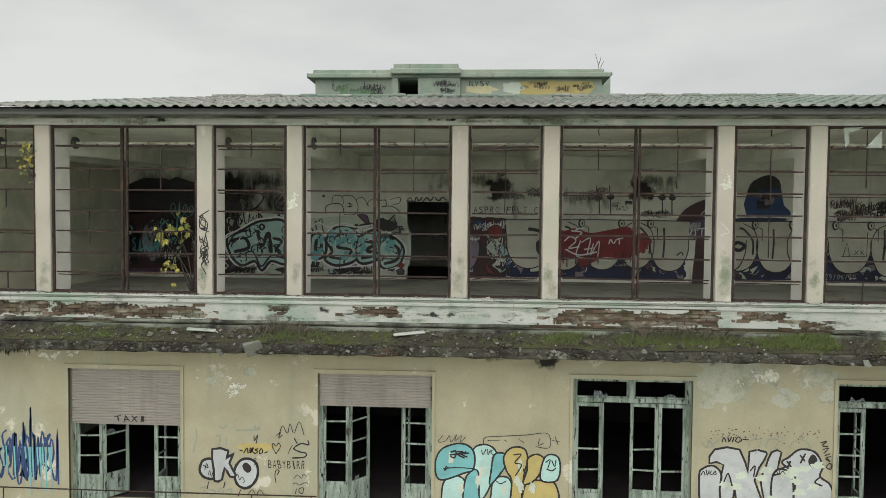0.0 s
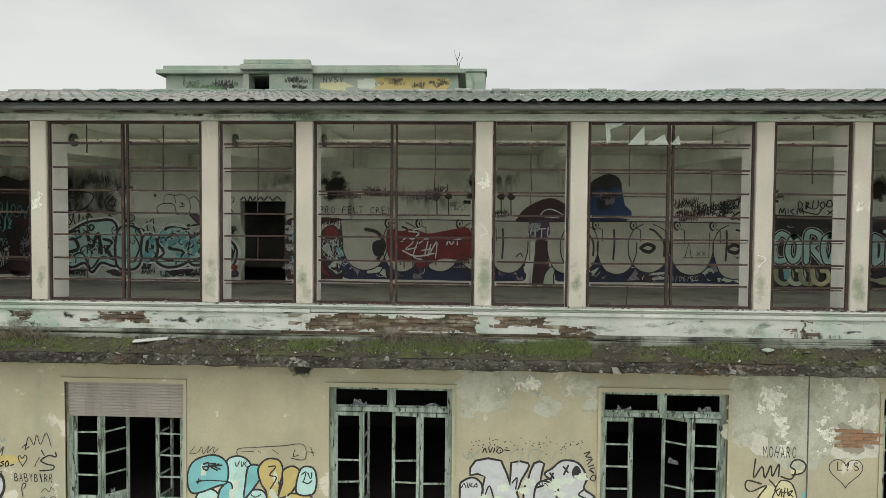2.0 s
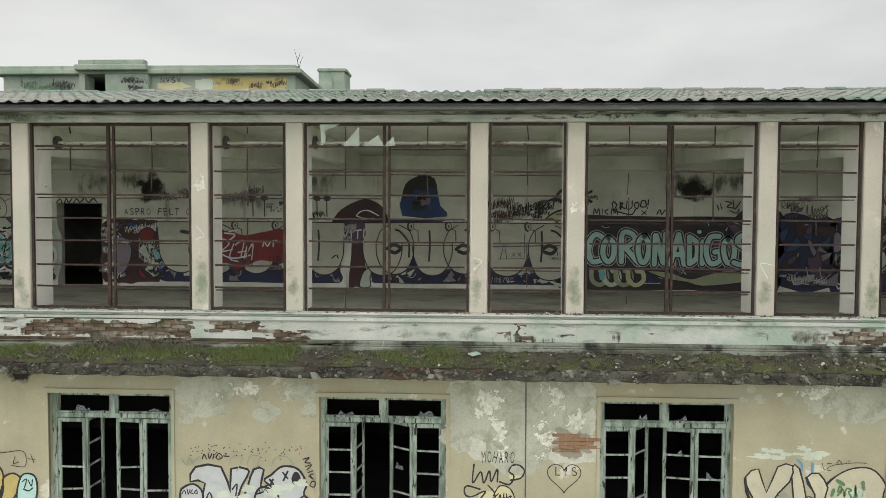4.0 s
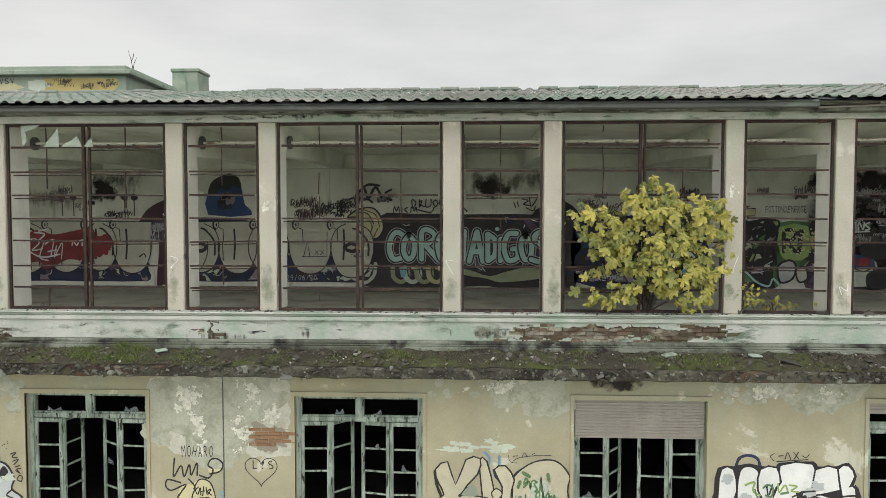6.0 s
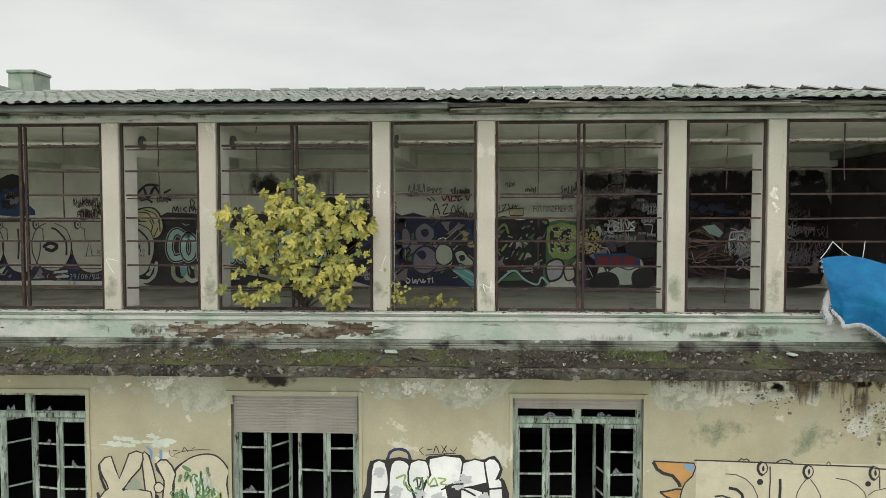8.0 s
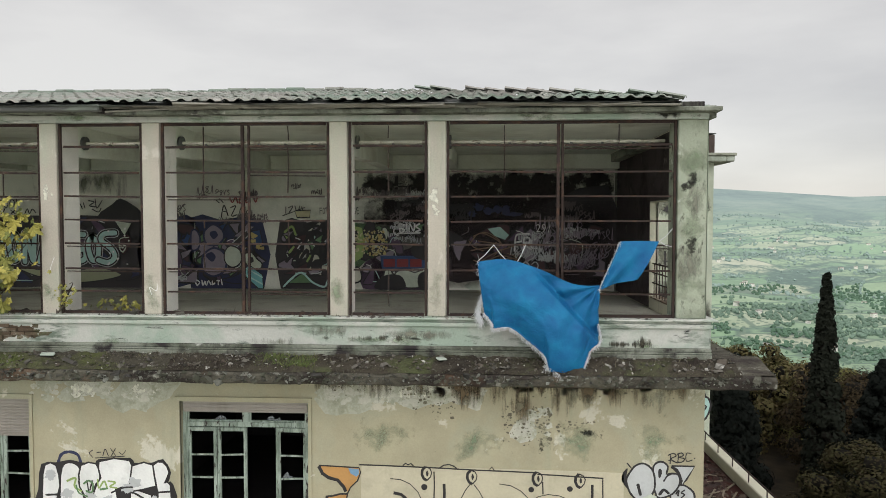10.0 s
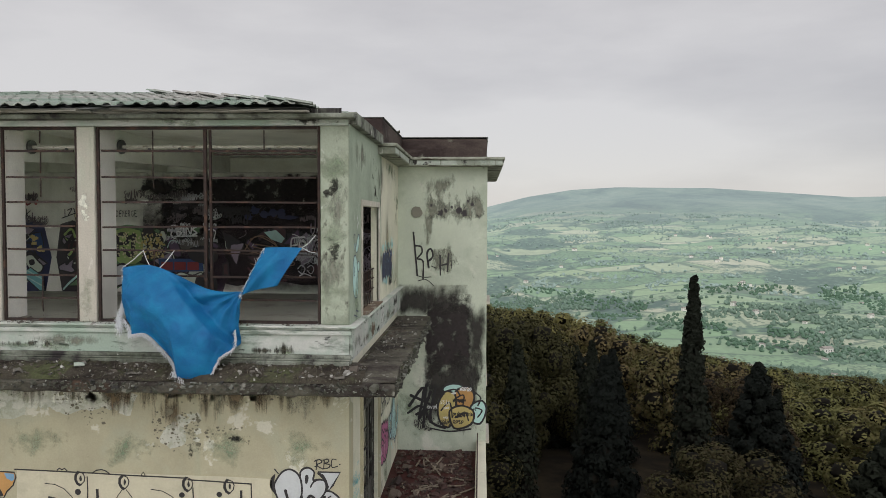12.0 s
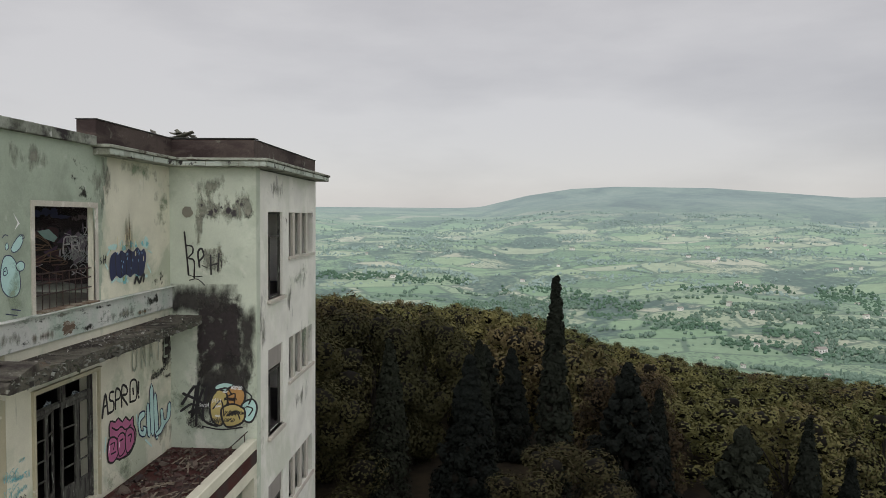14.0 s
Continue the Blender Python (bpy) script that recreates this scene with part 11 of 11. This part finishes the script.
rnd = random.Random(9)
for k, x in enumerate(PILLARS):
    for j in range(1 + (k % 3 == 0)):
        v = (11.3, 12.9)[j] + rnd.gauss(0, 0.25)
        m = S_PALE if j else S_GREEN
        a = 0.2
        soft_stain("dirt_stain", x + PILLAR_W / 2 + rnd.uniform(-0.05, 0.05), min(13.7, max(11.35, v)), a, rnd.uniform(0.3, 0.6), m, "mould and flaking paint on a pillar", lambda p, q: (min(x + PILLAR_W - 0.014, max(x + 0.014, p)), -0.0024 - 0.0006 * j, min(14.06, max(11.02, q))))
for j in range(7):
    soft_stain("dirt_stain", 28.65 + rnd.uniform(-0.04, 0.04), 11.5 + 0.33 * j, 0.3, 0.5, (S_GREEN, S_GREY, S_DARK)[j % 3], "mould on the corner pillar", lambda p, q: (min(28.86, max(28.44, p)), -0.0024 - 0.0006 * j, min(14.06, max(11.02, q))))


# ---- woods on the slope ----
def foliage_material(name, stops, rough=0.75):
    m, nt, b, pos = base_material(name)
    geo = nt.nodes.new("ShaderNodeNewGeometry")
    oi = nt.nodes.new("ShaderNodeObjectInfo")
    add = nt.nodes.new("ShaderNodeMath")
    add.operation = "MULTIPLY_ADD"
    nt.links.new(oi.outputs["Random"], add.inputs[0])
    add.inputs[1].default_value = 0.9
    sc = nt.nodes.new("ShaderNodeMath")
    sc.operation = "MULTIPLY"
    nt.links.new(geo.outputs["Random Per Island"], sc.inputs[0])
    sc.inputs[1].default_value = 0.1
    nt.links.new(sc.outputs[0], add.inputs[2])
    r = ramp_node(nt, stops)
    nt.links.new(add.outputs[0], r.inputs[0])
    nt.links.new(r.outputs[0], b.inputs["Base Color"])
    b.inputs["Roughness"].default_value = rough
    b.inputs["Specular IOR Level"].default_value = 0.03
    return m


M_WOODBARK = weathered("dark_wet_bark", (0.028, 0.024, 0.02), [], grain=40)
# Near and far oaks: darker and brighter leaf colours stand for shade and light.
M_OAK_SHADED = foliage_material("shaded_autumn_oak_foliage", [(0.0, (0.028, 0.030, 0.015)), (0.2, (0.040, 0.038, 0.018)), (0.4, (0.040, 0.028, 0.018)), (0.55, (0.028, 0.020, 0.014)), (0.7, (0.050, 0.043, 0.020)), (0.85, (0.040, 0.040, 0.018)), (1.0, (0.034, 0.024, 0.016))])
M_OAK_LIT = foliage_material("lit_yellowing_oak_foliage", [(0.0, (0.076, 0.084, 0.034)), (0.25, (0.112, 0.110, 0.043)), (0.45, (0.104, 0.080, 0.040)), (0.6, (0.070, 0.072, 0.030)), (0.8, (0.145, 0.130, 0.050)), (1.0, (0.100, 0.104, 0.040))])
# Near black: the shade deep inside the crowns, put into the colour.
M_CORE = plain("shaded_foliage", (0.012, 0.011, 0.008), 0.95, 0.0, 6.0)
M_DARKLEAF = foliage_material("cypress_foliage", [(0.0, (0.008, 0.010, 0.009)), (1.0, (0.022, 0.025, 0.017))])


def leaf_cards(rnd, centres, per, spread, size):
    verts, faces = [], []
    for c, rad in centres:
        for k in range(per):
            d = Vector((rnd.gauss(0, 1), rnd.gauss(0, 1), rnd.gauss(0, 0.8)))
            d.normalize()
            p = c + d * rad * rnd.uniform(0.78, 1.12) * spread
            n = (d + Vector((rnd.gauss(0, 0.2), rnd.gauss(0, 0.2), 0.25 + rnd.gauss(0, 0.16)))).normalized()
            u = n.orthogonal().normalized()
            u.rotate(Matrix.Rotation(rnd.uniform(0, 6.28), 3, n))
            w = n.cross(u)
            s = size * rnd.uniform(0.6, 1.4)
            i = len(verts)
            verts += [tuple(p - u * s * 0.5), tuple(p + w * s * 0.55 + n * s * 0.1), tuple(p + u * s * 0.45)]
            faces.append((i, i + 1, i + 2))
    return verts, faces


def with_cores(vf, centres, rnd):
    """Lumpy hearts inside the leaf clumps that stop light, coloured near black as the shade between leaves."""
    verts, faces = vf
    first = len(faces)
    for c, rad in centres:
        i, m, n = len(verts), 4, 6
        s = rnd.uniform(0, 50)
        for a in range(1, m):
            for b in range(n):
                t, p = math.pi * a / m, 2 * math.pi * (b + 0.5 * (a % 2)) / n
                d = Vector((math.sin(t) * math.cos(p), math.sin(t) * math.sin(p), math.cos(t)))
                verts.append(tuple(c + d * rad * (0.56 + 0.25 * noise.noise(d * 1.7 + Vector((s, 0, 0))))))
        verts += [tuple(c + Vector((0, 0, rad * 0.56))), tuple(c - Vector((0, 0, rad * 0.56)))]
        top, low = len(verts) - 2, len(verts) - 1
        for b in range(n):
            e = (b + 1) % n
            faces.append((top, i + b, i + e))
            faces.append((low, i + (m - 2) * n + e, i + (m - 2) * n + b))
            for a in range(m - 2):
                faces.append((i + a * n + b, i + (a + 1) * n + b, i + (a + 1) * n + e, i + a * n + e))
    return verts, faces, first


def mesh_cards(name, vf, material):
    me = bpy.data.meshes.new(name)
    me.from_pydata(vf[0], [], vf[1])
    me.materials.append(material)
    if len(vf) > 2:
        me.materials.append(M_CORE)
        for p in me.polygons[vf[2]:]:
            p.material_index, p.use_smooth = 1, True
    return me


def broad_tree(seed, height, width, per, size, leaves=None):
    rnd = random.Random(seed)
    t = thing("oak_tree", (0, 0, -60), "dark oak tree with brownish autumn leaves on the wooded slope", "tree", "woodland trees")
    crown_c = Vector((0, 0, height * 0.66))
    limbs = []
    for k in range(9):
        a, r = rnd.uniform(0, 6.28), width * rnd.uniform(0.25, 0.44)
        limbs.append(crown_c + Vector((r * math.cos(a), r * math.sin(a), height * rnd.uniform(-0.2, 0.22))))
    bm = bmesh.new()
    tube(bm, [(0, 0, 0), (0.1, 0.05, height * 0.25), (0.0, 0.1, height * 0.5), crown_c], 0.2, 7, 0.35)
    for l in limbs:
        tube(bm, [(0.05, 0.05, height * 0.33), (l * 0.5 + Vector((0, 0, height * 0.2))), l], 0.07, 5, 0.3)
    part("trunk", bm, M_WOODBARK, t)
    centres = []
    for k in range(30):
        v = k / 29
        a = k * 2.4 + rnd.gauss(0, 0.4)
        r = width * 0.44 * math.sqrt(max(0.02, 1 - (1.25 * v - 0.35) ** 2)) * rnd.uniform(0.75, 1.1)
        centres.append((Vector((r * math.cos(a), r * math.sin(a), height * (0.16 + 0.76 * v) + rnd.gauss(0, 0.25))), width * rnd.uniform(0.10, 0.18)))
    ob = new("crown", mesh_cards("crown", with_cores(leaf_cards(rnd, centres, per, 1.0, size), centres, rnd), leaves or M_OAK_SHADED))
    ob.parent = t
    return t


def cypress(seed, height, width, x, y, base):
    rnd = random.Random(seed)
    t = thing("cypress_tree", (x, y, base), "tall slender dark cypress tree", "tree", "cypresses")
    one("trunk", t, M_WOODBARK, lambda bm: tube(bm, [(0, 0, 0), (0, 0, height * 0.9)], 0.14, 7, 0.2))
    centres = []
    for k in range(340):
        v = rnd.random() ** 0.85
        z = height * (0.06 + 0.93 * v)
        r = width * 0.5 * min(1, (1 - v) * 1.9 + 0.05) ** 0.8
        a = rnd.uniform(0, 6.28)
        centres.append((Vector((r * 0.5 * math.cos(a), r * 0.5 * math.sin(a), z)), max(0.06, r * 0.55)))
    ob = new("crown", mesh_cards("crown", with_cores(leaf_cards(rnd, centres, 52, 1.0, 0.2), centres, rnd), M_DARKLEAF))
    ob.parent = t
    return t


def conifer(seed, height, width, x, y, base):
    rnd = random.Random(seed)
    t = thing("cedar_tree", (x, y, base), "broad dark conifer with tiered branches", "tree", "conifers")
    one("trunk", t, M_WOODBARK, lambda bm: tube(bm, [(0, 0, 0), (0, 0, height * 0.95)], 0.2, 7, 0.15))
    centres = []
    for k in range(190):
        v = rnd.random() ** 1.3
        a = rnd.uniform(0, 6.28)
        r = width * 0.5 * (1 - v) ** 0.8 * rnd.uniform(0.3, 1.0)
        centres.append((Vector((r * math.cos(a), r * math.sin(a), height * (0.12 + 0.88 * v) - 0.22 * r)), 0.16 + 0.42 * (1 - v)))
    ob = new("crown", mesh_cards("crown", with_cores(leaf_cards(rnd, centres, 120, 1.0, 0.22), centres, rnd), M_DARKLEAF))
    ob.parent = t
    return t


rnd = random.Random(77)
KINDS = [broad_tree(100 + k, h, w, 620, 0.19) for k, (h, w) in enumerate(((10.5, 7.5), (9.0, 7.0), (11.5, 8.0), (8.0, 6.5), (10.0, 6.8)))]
FAR_KINDS = [broad_tree(200 + k, h, w, 170, 0.34, M_OAK_LIT) for k, (h, w) in enumerate(((10.5, 8.0), (9.5, 7.5), (11.5, 8.5)))]
spots = []
tries = 0
while len(spots) < 420 and tries < 30000:
    tries += 1
    d = 9 + 115 * rnd.random() ** 0.9
    a = radians(rnd.uniform(-26, 52))
    x, y = 32 + d * math.sin(a), 8 + d * math.cos(a)
    if x < 35.8 and y < 17.5 or x < 27 and y < 20:
        continue
    if any((x - p[0]) ** 2 + (y - p[1]) ** 2 < (3.9 + d * 0.018) ** 2 for p in spots):
        continue
    if math.hypot(x - 39.7, y - 18.4) < 3.2:
        continue
    spots.append((x, y, d))
CYPRESSES = [(39.75, 18.4, 14.5, 1.6), (36.6, 24.5, 11.3, 1.9), (32.6, 20.0, 11.8, 2.0), (45.4, 23.5, 10.3, 1.6), (51.5, 21.2, 9.6, 1.5), (53.0, 20.4, 8.2, 1.4)]
PINE = conifer(7, 7.6, 5.2, 43.2, 20.3, land(43.2, 20.3) - 0.4)
PINE2 = conifer(8, 7.4, 3.0, 36.2, 18.6, land(36.2, 18.6) - 0.4)
PINE3 = conifer(9, 6.4, 5.0, 47.0, 17.0, land(47.0, 17.0) - 0.4)
FIXED = [(43.2, 20.3), (36.2, 18.6), (47.0, 17.0)] + [c[:2] for c in CYPRESSES]
for k, (x, y, d) in enumerate(spots):
    if any(math.hypot(x - p, y - q) < 2.4 for p, q in FIXED):
        continue
    near = d < 25
    base = land(x, y) - 0.3
    # the woods lower towards the open valley side, and leave the tall cypress free
    reach, way = math.hypot(x - 36.5, y + 10.4), math.degrees(math.atan2(x - 36.5, y + 10.4))
    cap = 12.4 - reach * interp(way, [-14, -7.5, 2, 12.3, 22, 29], [0.090, 0.106, 0.119, 0.172, 0.198, 0.190]) - abs(rnd.gauss(0, 1.2)) + 0.3
    if reach < 29 and -9 < way < 22:
        cap = min(cap, 12.4 - reach * 0.29)
    dark = d < 30 and way > -2 and rnd.random() < 0.35
    cap -= 2.4 if dark else 0.0
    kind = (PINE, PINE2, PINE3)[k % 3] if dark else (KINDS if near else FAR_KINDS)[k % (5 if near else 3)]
    tall = (7.6, 7.4, 6.4)[k % 3] if dark else 1.12 * ((10.5, 9.0, 11.5, 8.0, 10.0) if near else (10.5, 9.5, 11.5))[k % (5 if near else 3)]
    s = min(rnd.uniform(1.0, 1.8), (cap - base) / tall)
    if s < 0.36:
        continue
    w = min(max(s, 0.72), 0.95)
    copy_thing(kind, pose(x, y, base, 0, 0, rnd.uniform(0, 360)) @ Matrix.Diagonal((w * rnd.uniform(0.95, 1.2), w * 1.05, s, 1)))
for k, kind in enumerate(KINDS + FAR_KINDS):
    x, y = -24 - 7 * k, 62 + 5 * (k % 3)
    kind.matrix_basis = pose(x, y, land(x, y) - 0.3)
for k, (x, y, tall, w) in enumerate(CYPRESSES):
    cypress(1 + k, tall, w, x, y, (10.5, 6.6, 7.4, 4.5, 3.9, 2.4)[k] - tall)


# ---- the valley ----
M_COPSE = foliage_material("haze_tinted_copse_foliage", [(0.0, (0.12, 0.185, 0.135)), (0.5, (0.16, 0.225, 0.155)), (1.0, (0.21, 0.275, 0.18))])


def copses(seed, near, far, total, material, size=1.0):
    rnd = random.Random(seed)
    g = (1 + 5 ** 0.5) / 2
    ico = [(-1, g, 0), (1, g, 0), (-1, -g, 0), (1, -g, 0), (0, -1, g), (0, 1, g), (0, -1, -g), (0, 1, -g), (g, 0, -1), (g, 0, 1), (-g, 0, -1), (-g, 0, 1)]
    tri = [(0, 11, 5), (0, 5, 1), (0, 1, 7), (0, 7, 10), (0, 10, 11), (1, 5, 9), (5, 11, 4), (11, 10, 2), (10, 7, 6), (7, 1, 8), (3, 9, 4), (3, 4, 2), (3, 2, 6), (3, 6, 8), (3, 8, 9), (4, 9, 5), (2, 4, 11), (6, 2, 10), (8, 6, 7), (9, 8, 1)]
    verts, faces = [], []
    n = 0
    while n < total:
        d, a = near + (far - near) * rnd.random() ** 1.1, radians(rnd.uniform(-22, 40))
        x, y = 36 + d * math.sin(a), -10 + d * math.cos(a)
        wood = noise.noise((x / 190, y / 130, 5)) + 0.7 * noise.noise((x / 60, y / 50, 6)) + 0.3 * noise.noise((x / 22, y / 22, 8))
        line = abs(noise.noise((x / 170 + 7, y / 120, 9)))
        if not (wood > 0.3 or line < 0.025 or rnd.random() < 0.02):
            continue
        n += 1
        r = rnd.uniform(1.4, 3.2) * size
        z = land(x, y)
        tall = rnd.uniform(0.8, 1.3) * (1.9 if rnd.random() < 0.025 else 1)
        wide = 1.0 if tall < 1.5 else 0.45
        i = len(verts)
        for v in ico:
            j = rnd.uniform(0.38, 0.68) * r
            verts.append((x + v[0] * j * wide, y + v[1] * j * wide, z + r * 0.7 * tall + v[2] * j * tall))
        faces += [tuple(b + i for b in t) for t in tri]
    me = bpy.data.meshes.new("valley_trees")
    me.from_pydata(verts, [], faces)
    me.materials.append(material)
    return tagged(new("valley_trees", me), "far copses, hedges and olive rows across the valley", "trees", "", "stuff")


# Haze is put into the leaf colours, paler and bluer farther out.
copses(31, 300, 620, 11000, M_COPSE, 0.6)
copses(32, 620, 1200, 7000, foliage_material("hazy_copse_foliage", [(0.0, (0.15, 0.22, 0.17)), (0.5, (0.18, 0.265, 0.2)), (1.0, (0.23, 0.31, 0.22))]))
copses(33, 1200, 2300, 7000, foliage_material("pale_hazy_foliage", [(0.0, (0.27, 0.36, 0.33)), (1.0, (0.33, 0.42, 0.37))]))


def woods_across(strips, material):
    """Belts of trees along the far slopes: each belt by its bearings, how steeply one looks down on it, and its depth."""
    rnd = random.Random(61)
    verts, faces = [], []
    for a0, a1, slope, deep, count in strips:
        for k in range(count):
            a = radians(rnd.uniform(a0, a1))
            want = slope + deep * noise.noise((a * 55, slope * 90, 2)) + rnd.uniform(-deep, deep) * 0.6
            d = 2500.0
            while d > 320 and (12.7 - land(36 + d * math.sin(a), -10 + d * math.cos(a))) / d < want:
                d -= 12
            x, y = 36 + d * math.sin(a) + rnd.gauss(0, 4), -10 + d * math.cos(a) + rnd.gauss(0, 4)
            z, r = land(x, y), rnd.uniform(1.5, 3.4)
            i, n = len(verts), 6
            for ring, (q, h) in enumerate(((0.75, 0.25), (1.0, 0.8), (0.6, 1.35))):
                for j in range(n):
                    t = 6.283 * (j + 0.5 * ring) / n
                    w = r * q * rnd.uniform(0.7, 1.15)
                    verts.append((x + w * math.cos(t), y + w * math.sin(t), z + r * h * rnd.uniform(0.9, 1.1)))
            verts.append((x, y, z + r * rnd.uniform(1.5, 2.0)))
            for ring in range(2):
                for j in range(n):
                    p, q = i + ring * n + j, i + ring * n + (j + 1) % n
                    faces.append((p, q, q + n, p + n))
            faces += [(i + 2 * n + j, i + 2 * n + (j + 1) % n, i + 3 * n) for j in range(n)]
    me = bpy.data.meshes.new("valley_woods")
    me.from_pydata(verts, [], faces)
    me.materials.append(material)
    return tagged(new("valley_woods", me), "dark belts of woodland across the valley", "trees", "", "stuff")


# The belts' leaf colour is lightened to carry haze.
woods_across([(-13.4, -6, 0.083, 0.006, 260), (-7, -1, 0.090, 0.006, 120), (7, 13.5, 0.118, 0.010, 170), (9, 13, 0.135, 0.006, 80), (13.5, 19, 0.142, 0.012, 170), (22, 26, 0.146, 0.008, 110), (25.5, 29.5, 0.098, 0.018, 240), (16, 24, 0.092, 0.008, 150), (2, 9, 0.105, 0.006, 120), (19, 29, 0.165, 0.010, 160), (-2, 6, 0.125, 0.006, 90)],
             foliage_material("haze_tinted_belt_foliage", [(0.0, (0.10, 0.175, 0.12)), (0.5, (0.135, 0.215, 0.145)), (1.0, (0.175, 0.26, 0.165))]))
M_HOUSE = weathered("far_house_plaster", (0.85, 0.83, 0.77), [], grain=2, grain_amt=0.1, vary=0.15)
M_HROOF = weathered("far_house_roof", (0.32, 0.30, 0.27), [], grain=2, grain_amt=0.2)
farm = thing("farmhouse", (0, 0, 0), "small pale farmhouse with tiled roof across the valley", "house", "valley farmhouses")
one("wall", farm, M_HOUSE, lambda bm: box(bm, -6, 6, -4, 4, -2, 6))


def gable(bm):
    a = [bm.verts.new(p) for p in ((-6.5, -4.6, 6), (6.5, -4.6, 6), (6.5, 4.6, 6), (-6.5, 4.6, 6), (-6.5, 0, 8.2), (6.5, 0, 8.2))]
    for f in ((0, 1, 5, 4), (2, 3, 4, 5), (1, 2, 5), (3, 0, 4), (3, 2, 1, 0)):
        bm.faces.new([a[i] for i in f])


one("roof", farm, M_HROOF, gable)
M_HWIN = plain("far_dark_window", (0.05, 0.05, 0.05))
for x in (-3.5, 0, 3.5):
    one("window", farm, M_HWIN, lambda bm: box(bm, x - 0.6, x + 0.6, -4.05, -3.98, 2.5, 4.2))
rnd = random.Random(12)
for k in range(58):
    d, a = rnd.choice((700, 820, 900, 1000, 1250, 1500, 1700, 1850)) + rnd.gauss(0, 60), radians(rnd.choice((-8, 2, 8, 12, 16, 20, 24, 27, 29)) + rnd.gauss(0, 1.6))
    x, y = 36 + d * math.sin(a), -10 + d * math.cos(a)
    s = rnd.uniform(0.35, 0.7)
    copy_thing(farm, pose(x, y, land(x, y) + 0.5, 0, 0, rnd.uniform(-50, 50)) @ Matrix.Diagonal((s * rnd.uniform(0.8, 1.5), s, s, 1)))
farm.matrix_basis = pose(430, 800, land(430, 800), 0, 0, 15)


# ---- pieces: eave tiles and parapet bricks ----
TILE = tile_mesh()
for m in EAVE_TILES:
    shared("roof_tile", TILE, roof, m)
parapet = bpy.data.objects["parapet"]
rnd = random.Random(3)
bricks = []
for k in range(4):
    bm = bmesh.new()
    box(bm, -0.115, 0.115, -0.03, 0.02, -0.026, 0.026)
    for v in bm.verts:
        v.co += Vector((rnd.gauss(0, 0.006), rnd.gauss(0, 0.006), rnd.gauss(0, 0.003)))
    bricks.append(mesh_of("brick", bm, M_BRICK))
count = 0
for a, b, c, d in BREAKS:
    z = 10.56
    row = 0
    while z < 10.88:
        if c - 0.06 < z < d + 0.06:
            x = a - 0.2 + (0.12 if row % 2 else 0)
            while x < b + 0.2 and count < 300:
                if rnd.random() < 0.12:
                    x += 0.245
                    continue
                shared("brick", bricks[count % 4], parapet, Matrix.Translation((x, -0.087 + rnd.gauss(0, 0.011), z + rnd.gauss(0, 0.002))) @ Euler((rnd.gauss(0, 0.05), rnd.gauss(0, 0.02), rnd.gauss(0, 0.04))).to_matrix().to_4x4())
                count += 1
                x += 0.245
        z += 0.064
        row += 1
